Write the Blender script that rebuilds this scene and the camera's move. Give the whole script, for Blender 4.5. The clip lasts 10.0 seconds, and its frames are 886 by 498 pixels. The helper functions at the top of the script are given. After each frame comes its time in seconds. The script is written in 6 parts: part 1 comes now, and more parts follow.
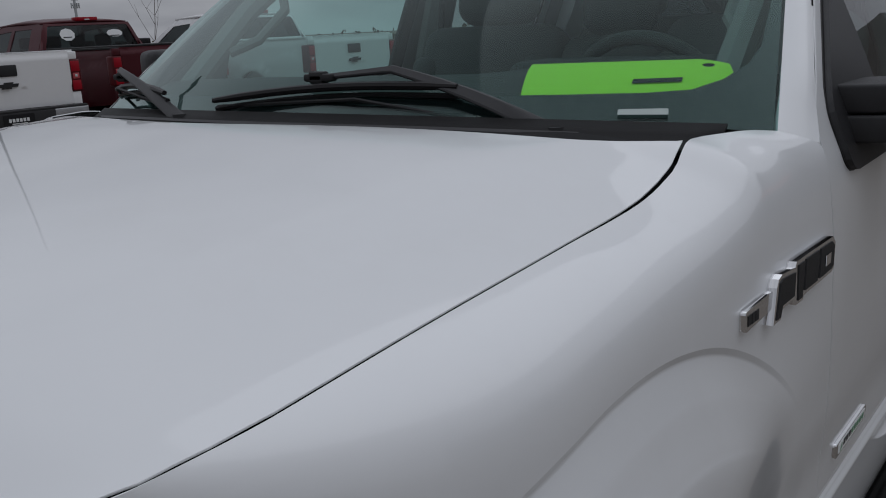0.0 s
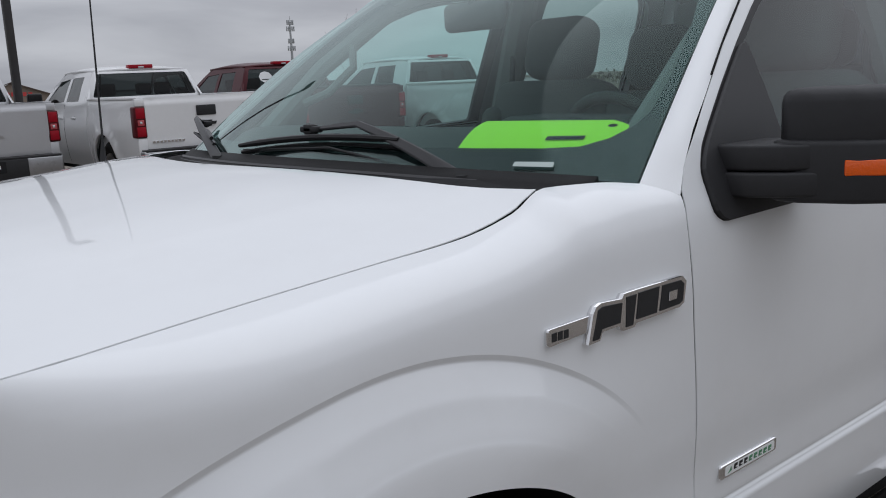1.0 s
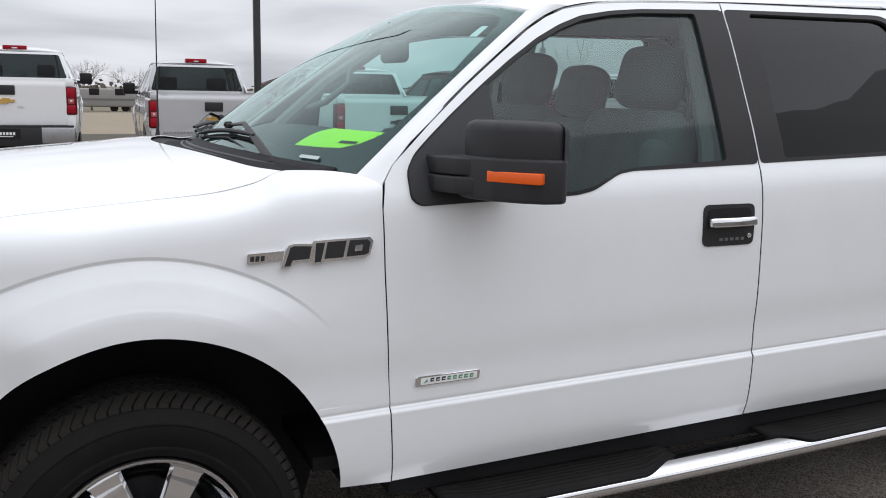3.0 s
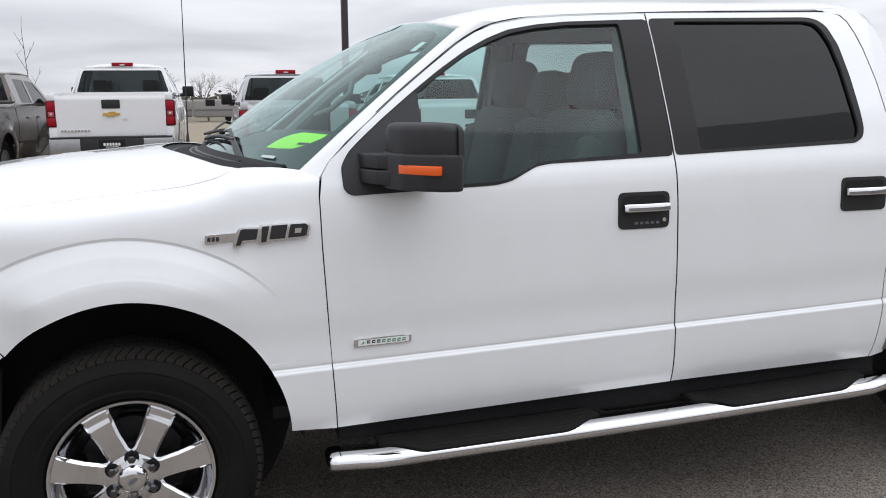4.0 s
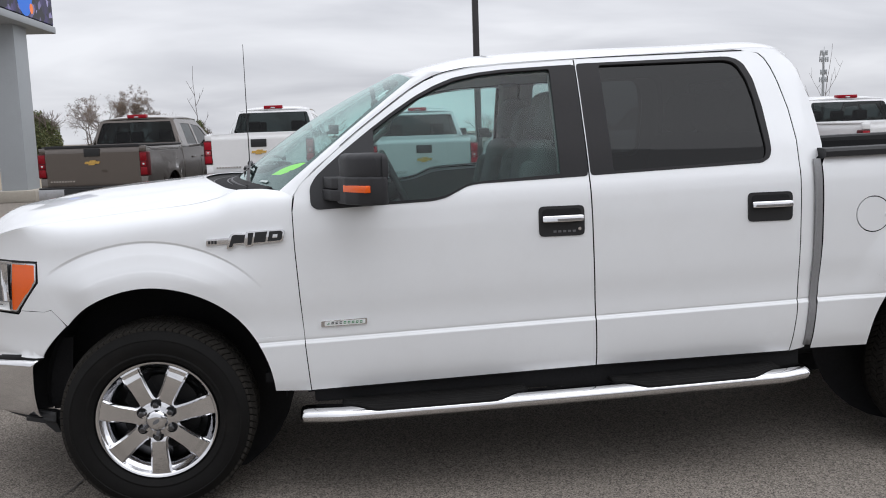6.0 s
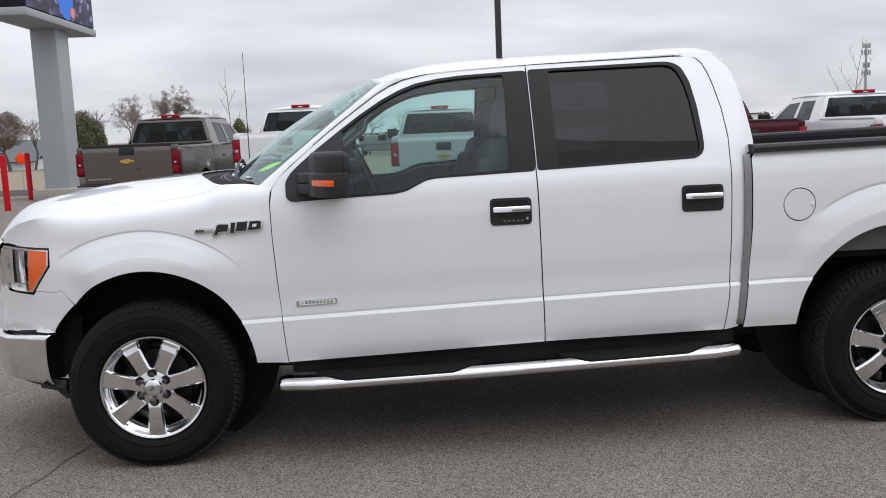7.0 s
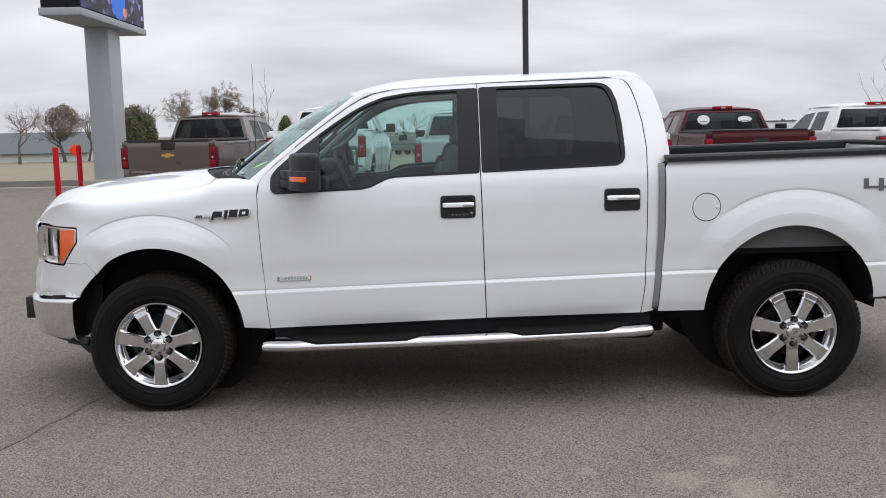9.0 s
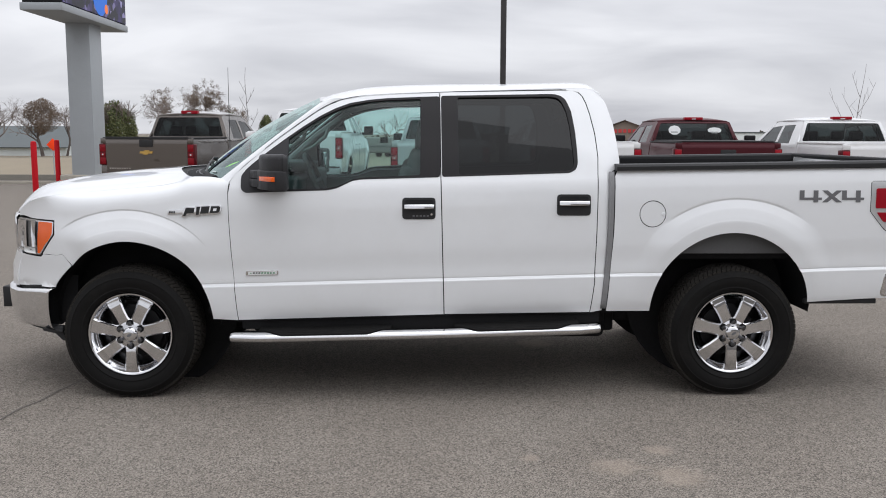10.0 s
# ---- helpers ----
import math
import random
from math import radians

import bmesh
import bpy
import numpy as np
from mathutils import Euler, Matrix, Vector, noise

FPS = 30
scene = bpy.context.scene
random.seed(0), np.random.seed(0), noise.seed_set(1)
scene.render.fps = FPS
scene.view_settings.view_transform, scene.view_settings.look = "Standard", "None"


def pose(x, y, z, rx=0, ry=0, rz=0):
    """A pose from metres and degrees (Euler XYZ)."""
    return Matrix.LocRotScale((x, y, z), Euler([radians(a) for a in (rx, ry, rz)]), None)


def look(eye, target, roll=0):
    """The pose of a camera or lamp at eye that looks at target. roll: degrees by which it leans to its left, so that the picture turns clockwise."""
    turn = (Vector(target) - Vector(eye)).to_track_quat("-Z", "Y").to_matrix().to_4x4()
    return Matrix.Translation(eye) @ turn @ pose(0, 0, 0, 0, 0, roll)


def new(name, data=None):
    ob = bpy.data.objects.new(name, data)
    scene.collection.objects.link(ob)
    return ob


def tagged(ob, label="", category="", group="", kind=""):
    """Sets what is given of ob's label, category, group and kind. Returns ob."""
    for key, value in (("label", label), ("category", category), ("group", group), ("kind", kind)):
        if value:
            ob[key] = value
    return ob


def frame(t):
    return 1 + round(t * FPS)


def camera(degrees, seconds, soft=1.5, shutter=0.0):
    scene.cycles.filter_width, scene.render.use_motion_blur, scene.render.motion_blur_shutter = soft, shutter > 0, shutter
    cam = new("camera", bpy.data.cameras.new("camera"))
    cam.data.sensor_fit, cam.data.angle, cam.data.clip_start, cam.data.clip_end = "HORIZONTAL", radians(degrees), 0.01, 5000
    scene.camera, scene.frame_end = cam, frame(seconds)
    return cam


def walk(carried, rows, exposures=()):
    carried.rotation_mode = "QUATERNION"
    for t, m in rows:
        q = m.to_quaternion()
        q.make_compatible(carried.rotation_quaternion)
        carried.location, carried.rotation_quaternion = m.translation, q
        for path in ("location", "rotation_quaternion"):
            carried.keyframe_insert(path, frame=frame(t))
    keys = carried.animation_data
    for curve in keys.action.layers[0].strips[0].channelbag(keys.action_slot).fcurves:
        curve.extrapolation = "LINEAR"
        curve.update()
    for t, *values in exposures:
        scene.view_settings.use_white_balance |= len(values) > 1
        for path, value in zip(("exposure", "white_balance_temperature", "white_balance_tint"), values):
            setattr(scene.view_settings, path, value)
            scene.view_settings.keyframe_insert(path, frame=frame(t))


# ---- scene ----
cam = camera(52.5, 10.0, soft=1.0)
PATH = [
    (0, (-0.794, -0.331, 1.513), (0.72, 0.883, 1.032), -3.0),
    (0.5, (-0.768, -0.623, 1.519), (0.612, 0.768, 1.117), -4.1),
    (1, (-0.686, -0.88, 1.534), (0.551, 0.646, 1.159), -2.7),
    (1.5, (-0.519, -1.239, 1.532), (0.578, 0.398, 1.193), -1.2),
    (2, (-0.424, -1.559, 1.538), (0.577, 0.144, 1.227), -1.0),
    (2.5, (-0.321, -1.868, 1.557), (0.575, -0.109, 1.235), -0.2),
    (3, (-0.179, -2.149, 1.558), (0.613, -0.346, 1.211), 1.1),
    (3.2, (-0.092, -2.286, 1.555), (0.651, -0.463, 1.202), 1.3),
    (4.3, (0.251, -2.903, 1.578), (0.746, -0.994, 1.248), -1.1),
    (4.5, (0.3, -2.987, 1.578), (0.747, -1.064, 1.259), -1.2),
    (5, (0.492, -3.24, 1.567), (0.815, -1.287, 1.279), -1.2),
    (5.5, (0.688, -3.481, 1.568), (0.926, -1.514, 1.292), -1.5),
    (5.7, (0.762, -3.582, 1.565), (0.982, -1.612, 1.299), -1.8),
    (6.8, (1.104, -4.092, 1.574), (1.235, -2.113, 1.314), -2.2),
    (7, (1.183, -4.207, 1.571), (1.292, -2.228, 1.304), -2.4),
    (7.5, (1.305, -4.438, 1.584), (1.388, -2.46, 1.298), -2.0),
    (8, (1.395, -4.654, 1.588), (1.46, -2.675, 1.306), -1.9),
    (8.5, (1.489, -4.851, 1.598), (1.528, -2.87, 1.321), -1.6),
    (9, (1.632, -5.039, 1.6), (1.642, -3.057, 1.336), -1.2),
    (9.5, (1.744, -5.229, 1.6), (1.758, -3.246, 1.341), -0.1),
    (10, (1.741, -5.33, 1.614), (1.797, -3.347, 1.357), 0.2),
]
EXPOSURES = [(0.0, -1.2, 5850, 10), (0.5, -0.66, 5850, 10), (1.0, -0.52, 5880, 10), (1.5, -0.37, 5920, 10), (2.0, -0.16, 5950, 10), (2.5, 0.04, 5980, 10), (3.5, 0.2, 6000, 10), (4.5, 0.24, 6020, 10), (5.0, 0.21, 6030, 10), (7.0, 0.12, 6020, 10), (10.0, 0.14, 6060, 10)]
walk(cam, [(t, look(eye, target, roll)) for t, eye, target, roll in PATH], EXPOSURES)

# ---- light ----
world = bpy.data.worlds.new("overcast_sky")
scene.world = world
world.use_nodes = True
wn = world.node_tree
for n in list(wn.nodes):
    wn.nodes.remove(n)
SUN_EL, SUN_AZ, SUN_SIDE = 66.0, 112.0, 112.0


def node(nt, kind, **values):
    n = nt.nodes.new(kind)
    for key, value in values.items():
        if key in n.inputs:
            n.inputs[key].default_value = value
    return n


sky = wn.nodes.new("ShaderNodeTexSky")
sky.sky_type, sky.sun_disc = "NISHITA", False
sky.sun_elevation, sky.sun_rotation = radians(SUN_EL), radians(SUN_AZ)
sky_bg = node(wn, "ShaderNodeBackground", Strength=0.05)
wn.links.new(sky.outputs[0], sky_bg.inputs["Color"])
# a lid of cloud: long streaks, flattened towards the horizon
tc = wn.nodes.new("ShaderNodeTexCoord")
sep = wn.nodes.new("ShaderNodeSeparateXYZ")
wn.links.new(tc.outputs["Generated"], sep.inputs[0])
up = wn.nodes.new("ShaderNodeMath")
up.operation, up.inputs[1].default_value = "ADD", 0.20
wn.links.new(sep.outputs["Z"], up.inputs[0])
lift = wn.nodes.new("ShaderNodeMath")
lift.operation, lift.inputs[1].default_value = "MAXIMUM", 0.03
wn.links.new(up.outputs[0], lift.inputs[0])
flat = wn.nodes.new("ShaderNodeVectorMath")
flat.operation = "DIVIDE"
comb = wn.nodes.new("ShaderNodeCombineXYZ")
for k in range(3):
    wn.links.new(lift.outputs[0], comb.inputs[k])
wn.links.new(tc.outputs["Generated"], flat.inputs[0])
wn.links.new(comb.outputs[0], flat.inputs[1])
stretch = wn.nodes.new("ShaderNodeMapping")
stretch.inputs["Scale"].default_value = (0.46, 0.62, 0.0)
stretch.inputs["Rotation"].default_value = (0, 0, radians(12))
wn.links.new(flat.outputs[0], stretch.inputs[0])
cloud = node(wn, "ShaderNodeTexNoise", Scale=1.9, Detail=5.0, Roughness=0.48, Distortion=0.35)
wn.links.new(stretch.outputs[0], cloud.inputs["Vector"])
cloud_ramp = wn.nodes.new("ShaderNodeValToRGB")
cloud_ramp.color_ramp.elements[0].position, cloud_ramp.color_ramp.elements[0].color = 0.28, (0.555, 0.54, 0.548, 1)
cloud_ramp.color_ramp.elements[1].position, cloud_ramp.color_ramp.elements[1].color = 0.66, (0.92, 0.89, 0.87, 1)
wn.links.new(cloud.outputs["Fac"], cloud_ramp.inputs[0])
# overcast skies are brighter overhead
high = wn.nodes.new("ShaderNodeMapRange")
high.inputs["From Min"].default_value, high.inputs["From Max"].default_value = 0.05, 0.9
high.inputs["To Min"].default_value, high.inputs["To Max"].default_value = 0.88, 1.52
wn.links.new(sep.outputs["Z"], high.inputs[0])
# and brighter on the side where the sun stands behind them
toward = wn.nodes.new("ShaderNodeVectorMath")
toward.operation = "DOT_PRODUCT"
toward.inputs[1].default_value = (math.sin(radians(SUN_SIDE)), math.cos(radians(SUN_SIDE)), 0.0)
wn.links.new(tc.outputs["Generated"], toward.inputs[0])
glow = wn.nodes.new("ShaderNodeMapRange")
glow.interpolation_type = "SMOOTHSTEP"
glow.inputs["From Min"].default_value, glow.inputs["From Max"].default_value = 0.2, 1.0
glow.inputs["To Min"].default_value, glow.inputs["To Max"].default_value = 1.05, 1.24
wn.links.new(toward.outputs["Value"], glow.inputs[0])
gain = wn.nodes.new("ShaderNodeMath")
gain.operation = "MULTIPLY"
wn.links.new(high.outputs[0], gain.inputs[0])
wn.links.new(glow.outputs[0], gain.inputs[1])
cloud_bg = wn.nodes.new("ShaderNodeBackground")
wn.links.new(cloud_ramp.outputs[0], cloud_bg.inputs["Color"])
wn.links.new(gain.outputs[0], cloud_bg.inputs["Strength"])
lid = node(wn, "ShaderNodeMixShader", Fac=0.93)
wn.links.new(sky_bg.outputs[0], lid.inputs[1])
wn.links.new(cloud_bg.outputs[0], lid.inputs[2])
wout = wn.nodes.new("ShaderNodeOutputWorld")
wn.links.new(lid.outputs[0], wout.inputs[0])

sun = new("sun", bpy.data.lights.new("sun", "SUN"))
sun.data.energy, sun.data.angle, sun.data.color = 1.0, radians(70), (1.0, 0.975, 0.95)
sun.matrix_world = look((30 * math.cos(radians(SUN_EL)) * math.sin(radians(SUN_SIDE)), 30 * math.cos(radians(SUN_EL)) * math.cos(radians(SUN_SIDE)), 30 * math.sin(radians(SUN_EL))), (0, 0, 0))


# ---- materials ----
def material(name, base, rough=0.5, metal=0.0, coat=0.0, vary=0.08, scale=6.0, bump=0.0, bump_scale=80.0, spots=None, spec=0.5, rough_vary=0.1, island=False):
    """A principled surface whose colour varies at two scales, with fine relief."""
    m = bpy.data.materials.new(name)
    m.use_nodes = True
    nt = m.node_tree
    p = nt.nodes["Principled BSDF"]
    p.inputs["Metallic"].default_value = metal
    p.inputs["Coat Weight"].default_value = coat
    p.inputs["Coat Roughness"].default_value = 0.04
    p.inputs["Specular IOR Level"].default_value = spec
    tc = nt.nodes.new("ShaderNodeTexCoord")
    big = node(nt, "ShaderNodeTexNoise", Scale=scale, Detail=4.0, Roughness=0.6)
    fine = node(nt, "ShaderNodeTexNoise", Scale=scale * 14, Detail=3.0, Roughness=0.6)
    for n in (big, fine):
        nt.links.new(tc.outputs["Object"], n.inputs["Vector"])
    add = nt.nodes.new("ShaderNodeMath")
    add.operation = "ADD"
    nt.links.new(big.outputs["Fac"], add.inputs[0])
    nt.links.new(fine.outputs["Fac"], add.inputs[1])
    ramp = nt.nodes.new("ShaderNodeMapRange")
    ramp.inputs["From Min"].default_value, ramp.inputs["From Max"].default_value = 0.6, 1.4
    ramp.inputs["To Min"].default_value, ramp.inputs["To Max"].default_value = 1 - vary, 1 + vary
    nt.links.new(add.outputs[0], ramp.inputs[0])
    mul = nt.nodes.new("ShaderNodeMix")
    mul.data_type, mul.blend_type = "RGBA", "MULTIPLY"
    mul.inputs["Factor"].default_value = 1.0
    mul.inputs["A"].default_value = (*base, 1)
    nt.links.new(ramp.outputs[0], mul.inputs["B"])
    colour = mul.outputs["Result"]
    if spots:
        tint, amount, sscale = spots
        sp = node(nt, "ShaderNodeTexNoise", Scale=sscale, Detail=6.0, Roughness=0.7)
        nt.links.new(tc.outputs["Object"], sp.inputs["Vector"])
        sr = nt.nodes.new("ShaderNodeMapRange")
        sr.inputs["From Min"].default_value, sr.inputs["From Max"].default_value = 0.52, 0.72
        sr.inputs["To Max"].default_value = amount
        nt.links.new(sp.outputs["Fac"], sr.inputs[0])
        mx = nt.nodes.new("ShaderNodeMix")
        mx.data_type = "RGBA"
        mx.inputs["B"].default_value = (*tint, 1)
        nt.links.new(sr.outputs[0], mx.inputs["Factor"])
        nt.links.new(colour, mx.inputs["A"])
        colour = mx.outputs["Result"]
    nt.links.new(colour, p.inputs["Base Color"])
    rr = nt.nodes.new("ShaderNodeMapRange")
    rr.inputs["To Min"].default_value, rr.inputs["To Max"].default_value = max(0.0, rough - rough_vary * 0.5), min(1, rough + rough_vary * 0.5)
    nt.links.new(big.outputs["Fac"], rr.inputs[0])
    nt.links.new(rr.outputs[0], p.inputs["Roughness"])
    if bump:
        bn = node(nt, "ShaderNodeTexNoise", Scale=bump_scale, Detail=4.0, Roughness=0.6)
        nt.links.new(tc.outputs["Object"], bn.inputs["Vector"])
        b = node(nt, "ShaderNodeBump", Strength=bump, Distance=0.01)
        nt.links.new(bn.outputs["Fac"], b.inputs["Height"])
        nt.links.new(b.outputs[0], p.inputs["Normal"])
    return m


def glass(name, tint, base_gloss=0.06, rough=0.0, power=4.3, sheen=(1, 1, 1)):
    """A thin pane: tinted see-through, with mirror gloss by the Fresnel law."""
    m = bpy.data.materials.new(name)
    m.use_nodes = True
    nt = m.node_tree
    for n in list(nt.nodes):
        nt.nodes.remove(n)
    see = node(nt, "ShaderNodeBsdfTransparent", Color=(*tint, 1))
    gloss = node(nt, "ShaderNodeBsdfGlossy", Roughness=rough, Color=(*sheen, 1))
    lw = node(nt, "ShaderNodeLayerWeight", Blend=0.5)
    up5 = nt.nodes.new("ShaderNodeMath")
    up5.operation, up5.inputs[1].default_value = "POWER", power
    nt.links.new(lw.outputs["Facing"], up5.inputs[0])
    fr = nt.nodes.new("ShaderNodeMapRange")
    fr.inputs["To Min"].default_value, fr.inputs["To Max"].default_value = base_gloss, 1.0
    nt.links.new(up5.outputs[0], fr.inputs[0])
    mx = nt.nodes.new("ShaderNodeMixShader")
    nt.links.new(fr.outputs[0], mx.inputs[0])
    nt.links.new(see.outputs[0], mx.inputs[1])
    nt.links.new(gloss.outputs[0], mx.inputs[2])
    o = nt.nodes.new("ShaderNodeOutputMaterial")
    nt.links.new(mx.outputs[0], o.inputs[0])
    return m


def paint(name, base, metal=0.0):
    return material(name, base, 0.42, metal, 1.0, 0.02, 1.2, rough_vary=0.05)


WHITE = material("white_paint", (0.788, 0.80, 0.81), 0.40, 0, 1.0, 0.012, 0.8, spots=((0.62, 0.60, 0.57), 0.10, 3.0), rough_vary=0.05)
BLACK = material("black_plastic", (0.022, 0.022, 0.023), 0.55, 0, 0, 0.15, 8, 0.15, 500, spec=0.32)
COWL = material("cowl_plastic", (0.009, 0.009, 0.0095), 0.6, vary=0.1, bump=0.1, bump_scale=400, spec=0.2)
WIPER_AND_RIB = material("satin_wiper_and_lit_rib", (0.045, 0.045, 0.047), 0.42, vary=0.1, spec=0.4)
TRIM = material("black_gloss_trim", (0.016, 0.015, 0.016), 0.36, 0, 0, 0.1, 5, 0.03, 400, spec=0.22)
FRIT = material("black_band", (0.012, 0.013, 0.014), 0.10, vary=0.03)
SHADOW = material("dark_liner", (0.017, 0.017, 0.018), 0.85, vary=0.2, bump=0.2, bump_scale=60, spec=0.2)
RUBBER = material("tyre_rubber", (0.0085, 0.0082, 0.0080), 0.66, vary=0.18, scale=9, bump=0.15, bump_scale=220, spots=((0.022, 0.020, 0.018), 0.3, 7.0), spec=0.12)
TREAD = material("grey_tread_rubber", (0.026, 0.024, 0.0215), 0.85, vary=0.2, scale=9, bump=0.15, bump_scale=220, spots=((0.045, 0.040, 0.034), 0.4, 7.0), spec=0.1)
CHROME = material("chrome", (0.74, 0.74, 0.75), 0.07, 1.0, vary=0.03, rough_vary=0.05)
WHEEL_CHROME = material("wheel_chrome", (0.72, 0.72, 0.73), 0.08, 1.0, vary=0.04, rough_vary=0.06)
STRIP_GREY = material("half_lit_gap_grey", (0.23, 0.23, 0.235), 0.5, vary=0.1)
DULL = material("brushed_steel", (0.42, 0.42, 0.43), 0.35, 1.0, vary=0.1, spots=((0.20, 0.19, 0.18), 0.5, 14.0))
DARK_STEEL = material("dark_steel", (0.12, 0.12, 0.125), 0.3, 1.0, vary=0.1)
GAP_GREY = material("dark_grey_sheet", (0.09, 0.09, 0.092), 0.6, vary=0.1)
SEAT = material("grey_cloth", (0.13, 0.13, 0.128), 0.95, vary=0.12, scale=10, bump=0.08, bump_scale=300, spec=0.2)
CABIN = material("grey_cabin_plastic", (0.20, 0.20, 0.195), 0.7, vary=0.06, bump=0.08, bump_scale=500)
CABIN_DARK = material("charcoal_cabin_plastic", (0.04, 0.04, 0.04), 0.7, vary=0.08, bump=0.08, bump_scale=500)
HEADLINING = material("light_headlining", (0.40, 0.40, 0.385), 0.95, vary=0.05, bump=0.05, bump_scale=500)
AMBER = material("amber_lens", (0.82, 0.115, 0.004), 0.16, 0, 0.25, 0.06, 10, 0.15, 160)
RED = material("red_lens", (0.30, 0.004, 0.014), 0.32, 0, 0, 0.08, 10, 0.05, 160, spec=0.22)
RED_MID = material("wine_red_lens", (0.20, 0.004, 0.010), 0.28, 0, 0, 0.08, 10, 0.05, 160, spec=0.22)
RED_DARK = material("dark_red_lens", (0.075, 0.003, 0.006), 0.3, 0, 0, 0.08, 10, 0.05, 160, spec=0.25)
LENS = glass("clear_lens_plastic", (0.93, 0.94, 0.95), 0.08)
CLEAR = material("clear_lamp", (0.66, 0.67, 0.68), 0.16, 0.5, 0.6, 0.05, 12, 0.04, 60)
GREEN_PAPER = material("lime_card", (0.50, 0.98, 0.06), 0.8, vary=0.03, scale=4)
LABEL_WHITE = material("white_label", (0.75, 0.76, 0.75), 0.6, vary=0.04)
GREEN_PRINT = material("green_print", (0.09, 0.25, 0.13), 0.4, vary=0.05)
GOLD = material("gold_badge", (0.72, 0.47, 0.14), 0.25, 1.0, vary=0.1)
GREY_DECAL = material("grey_decal", (0.13, 0.13, 0.135), 0.45, vary=0.05)
GLASS = glass("green_tinted_glass", (0.64, 0.81, 0.79), 0.032)
SCREEN_GLASS = glass("windshield_glass", (0.66, 0.85, 0.82), 0.012, power=3.6, sheen=(0.84, 0.96, 0.94))
PRIVACY = glass("dark_privacy_glass", (0.028, 0.032, 0.034), 0.026, power=5.0)
# the same glass for the far rear door, lightened so more daylight shows
PRIVACY_FAR = glass("lightened_privacy_glass", (0.46, 0.52, 0.51), 0.02)


# ---- building helpers ----
def solid(name, verts, faces, mat, parent=None, label="", smooth=35.0, normals=None):
    """One mesh object; edges flatter than the angle are shaded smooth."""
    me = bpy.data.meshes.new(name)
    me.from_pydata([tuple(v) for v in verts], [], faces)
    me.materials.append(mat)
    if smooth:
        me.polygons.foreach_set("use_smooth", [True] * len(me.polygons))
        if normals is None:
            me.set_sharp_from_angle(angle=radians(smooth))
    me.update()
    if normals is not None:
        me.normals_split_custom_set_from_vertices(normals)
    ob = new(name, me)
    if parent is not None:
        ob.parent = parent
    if label:
        tagged(ob, label)
    return ob


def part(name, bm, mat, parent=None, label="", smooth=35.0):
    me = bpy.data.meshes.new(name)
    bmesh.ops.recalc_face_normals(bm, faces=bm.faces)
    bm.to_mesh(me)
    bm.free()
    me.materials.append(mat)
    if smooth:
        me.polygons.foreach_set("use_smooth", [True] * len(me.polygons))
        me.set_sharp_from_angle(angle=radians(smooth))
    ob = new(name, me)
    if parent is not None:
        ob.parent = parent
    if label:
        tagged(ob, label)
    return ob


def thing(name, label, category, group="", at=(0, 0, 0), turn=0.0, kind=""):
    e = new(name)
    e.empty_display_size = 0.2
    e.matrix_basis = pose(*at, 0, 0, turn)
    return tagged(e, label, category, group, kind)


def add_box(bm, lo, hi, bevel=0.0, seg=2, m=None):
    r = bmesh.ops.create_cube(bm, size=1.0)
    vs = r["verts"]
    for v in vs:
        v.co = Vector([lo[k] + (v.co[k] + 0.5) * (hi[k] - lo[k]) for k in range(3)])
    if bevel:
        es = list({e for v in vs for e in v.link_edges})
        vs = bmesh.ops.bevel(bm, geom=es + list(vs), offset=bevel, segments=seg, profile=0.5, affect="EDGES")["verts"]
    if m is not None:
        bmesh.ops.transform(bm, matrix=m, verts=list(vs))
    return vs


def box(name, lo, hi, mat, parent=None, label="", bevel=0.0, seg=2, m=None):
    bm = bmesh.new()
    add_box(bm, lo, hi, bevel, seg, m)
    return part(name, bm, mat, parent, label)


def add_tube(bm, pts, radius, seg=12, caps=True):
    """A round tube along pts; radius may be a list."""
    pts = [Vector(p) for p in pts]
    rs = radius if isinstance(radius, (list, tuple)) else [radius] * len(pts)
    rings, side = [], None
    for k, p in enumerate(pts):
        d = (pts[min(k + 1, len(pts) - 1)] - pts[max(k - 1, 0)]).normalized()
        if side is None:
            side = d.orthogonal().normalized()
        side = (side - d * side.dot(d)).normalized()
        w = d.cross(side)
        rings.append([bm.verts.new(p + (side * math.cos(2 * math.pi * j / seg) + w * math.sin(2 * math.pi * j / seg)) * rs[k]) for j in range(seg)])
    for a, b in zip(rings, rings[1:]):
        for j in range(seg):
            bm.faces.new((a[j], a[(j + 1) % seg], b[(j + 1) % seg], b[j]))
    if caps:
        bm.faces.new(rings[0][::-1])
        bm.faces.new(rings[-1])


def tube(name, pts, radius, mat, parent=None, label="", seg=12):
    bm = bmesh.new()
    add_tube(bm, pts, radius, seg)
    return part(name, bm, mat, parent, label)


def add_lathe(bm, profile, seg=48, m=None, closed=False):
    """Turns (radius, depth) about the y axis."""
    rings = []
    for r, h in profile:
        ring = []
        for j in range(seg):
            a = 2 * math.pi * j / seg
            v = Vector((r * math.cos(a), h, r * math.sin(a)))
            ring.append(bm.verts.new(m @ v if m is not None else v))
        rings.append(ring)
    pairs = list(zip(rings, rings[1:])) + ([(rings[-1], rings[0])] if closed else [])
    for a, b in pairs:
        for j in range(seg):
            bm.faces.new((a[j], a[(j + 1) % seg], b[(j + 1) % seg], b[j]))
    return rings


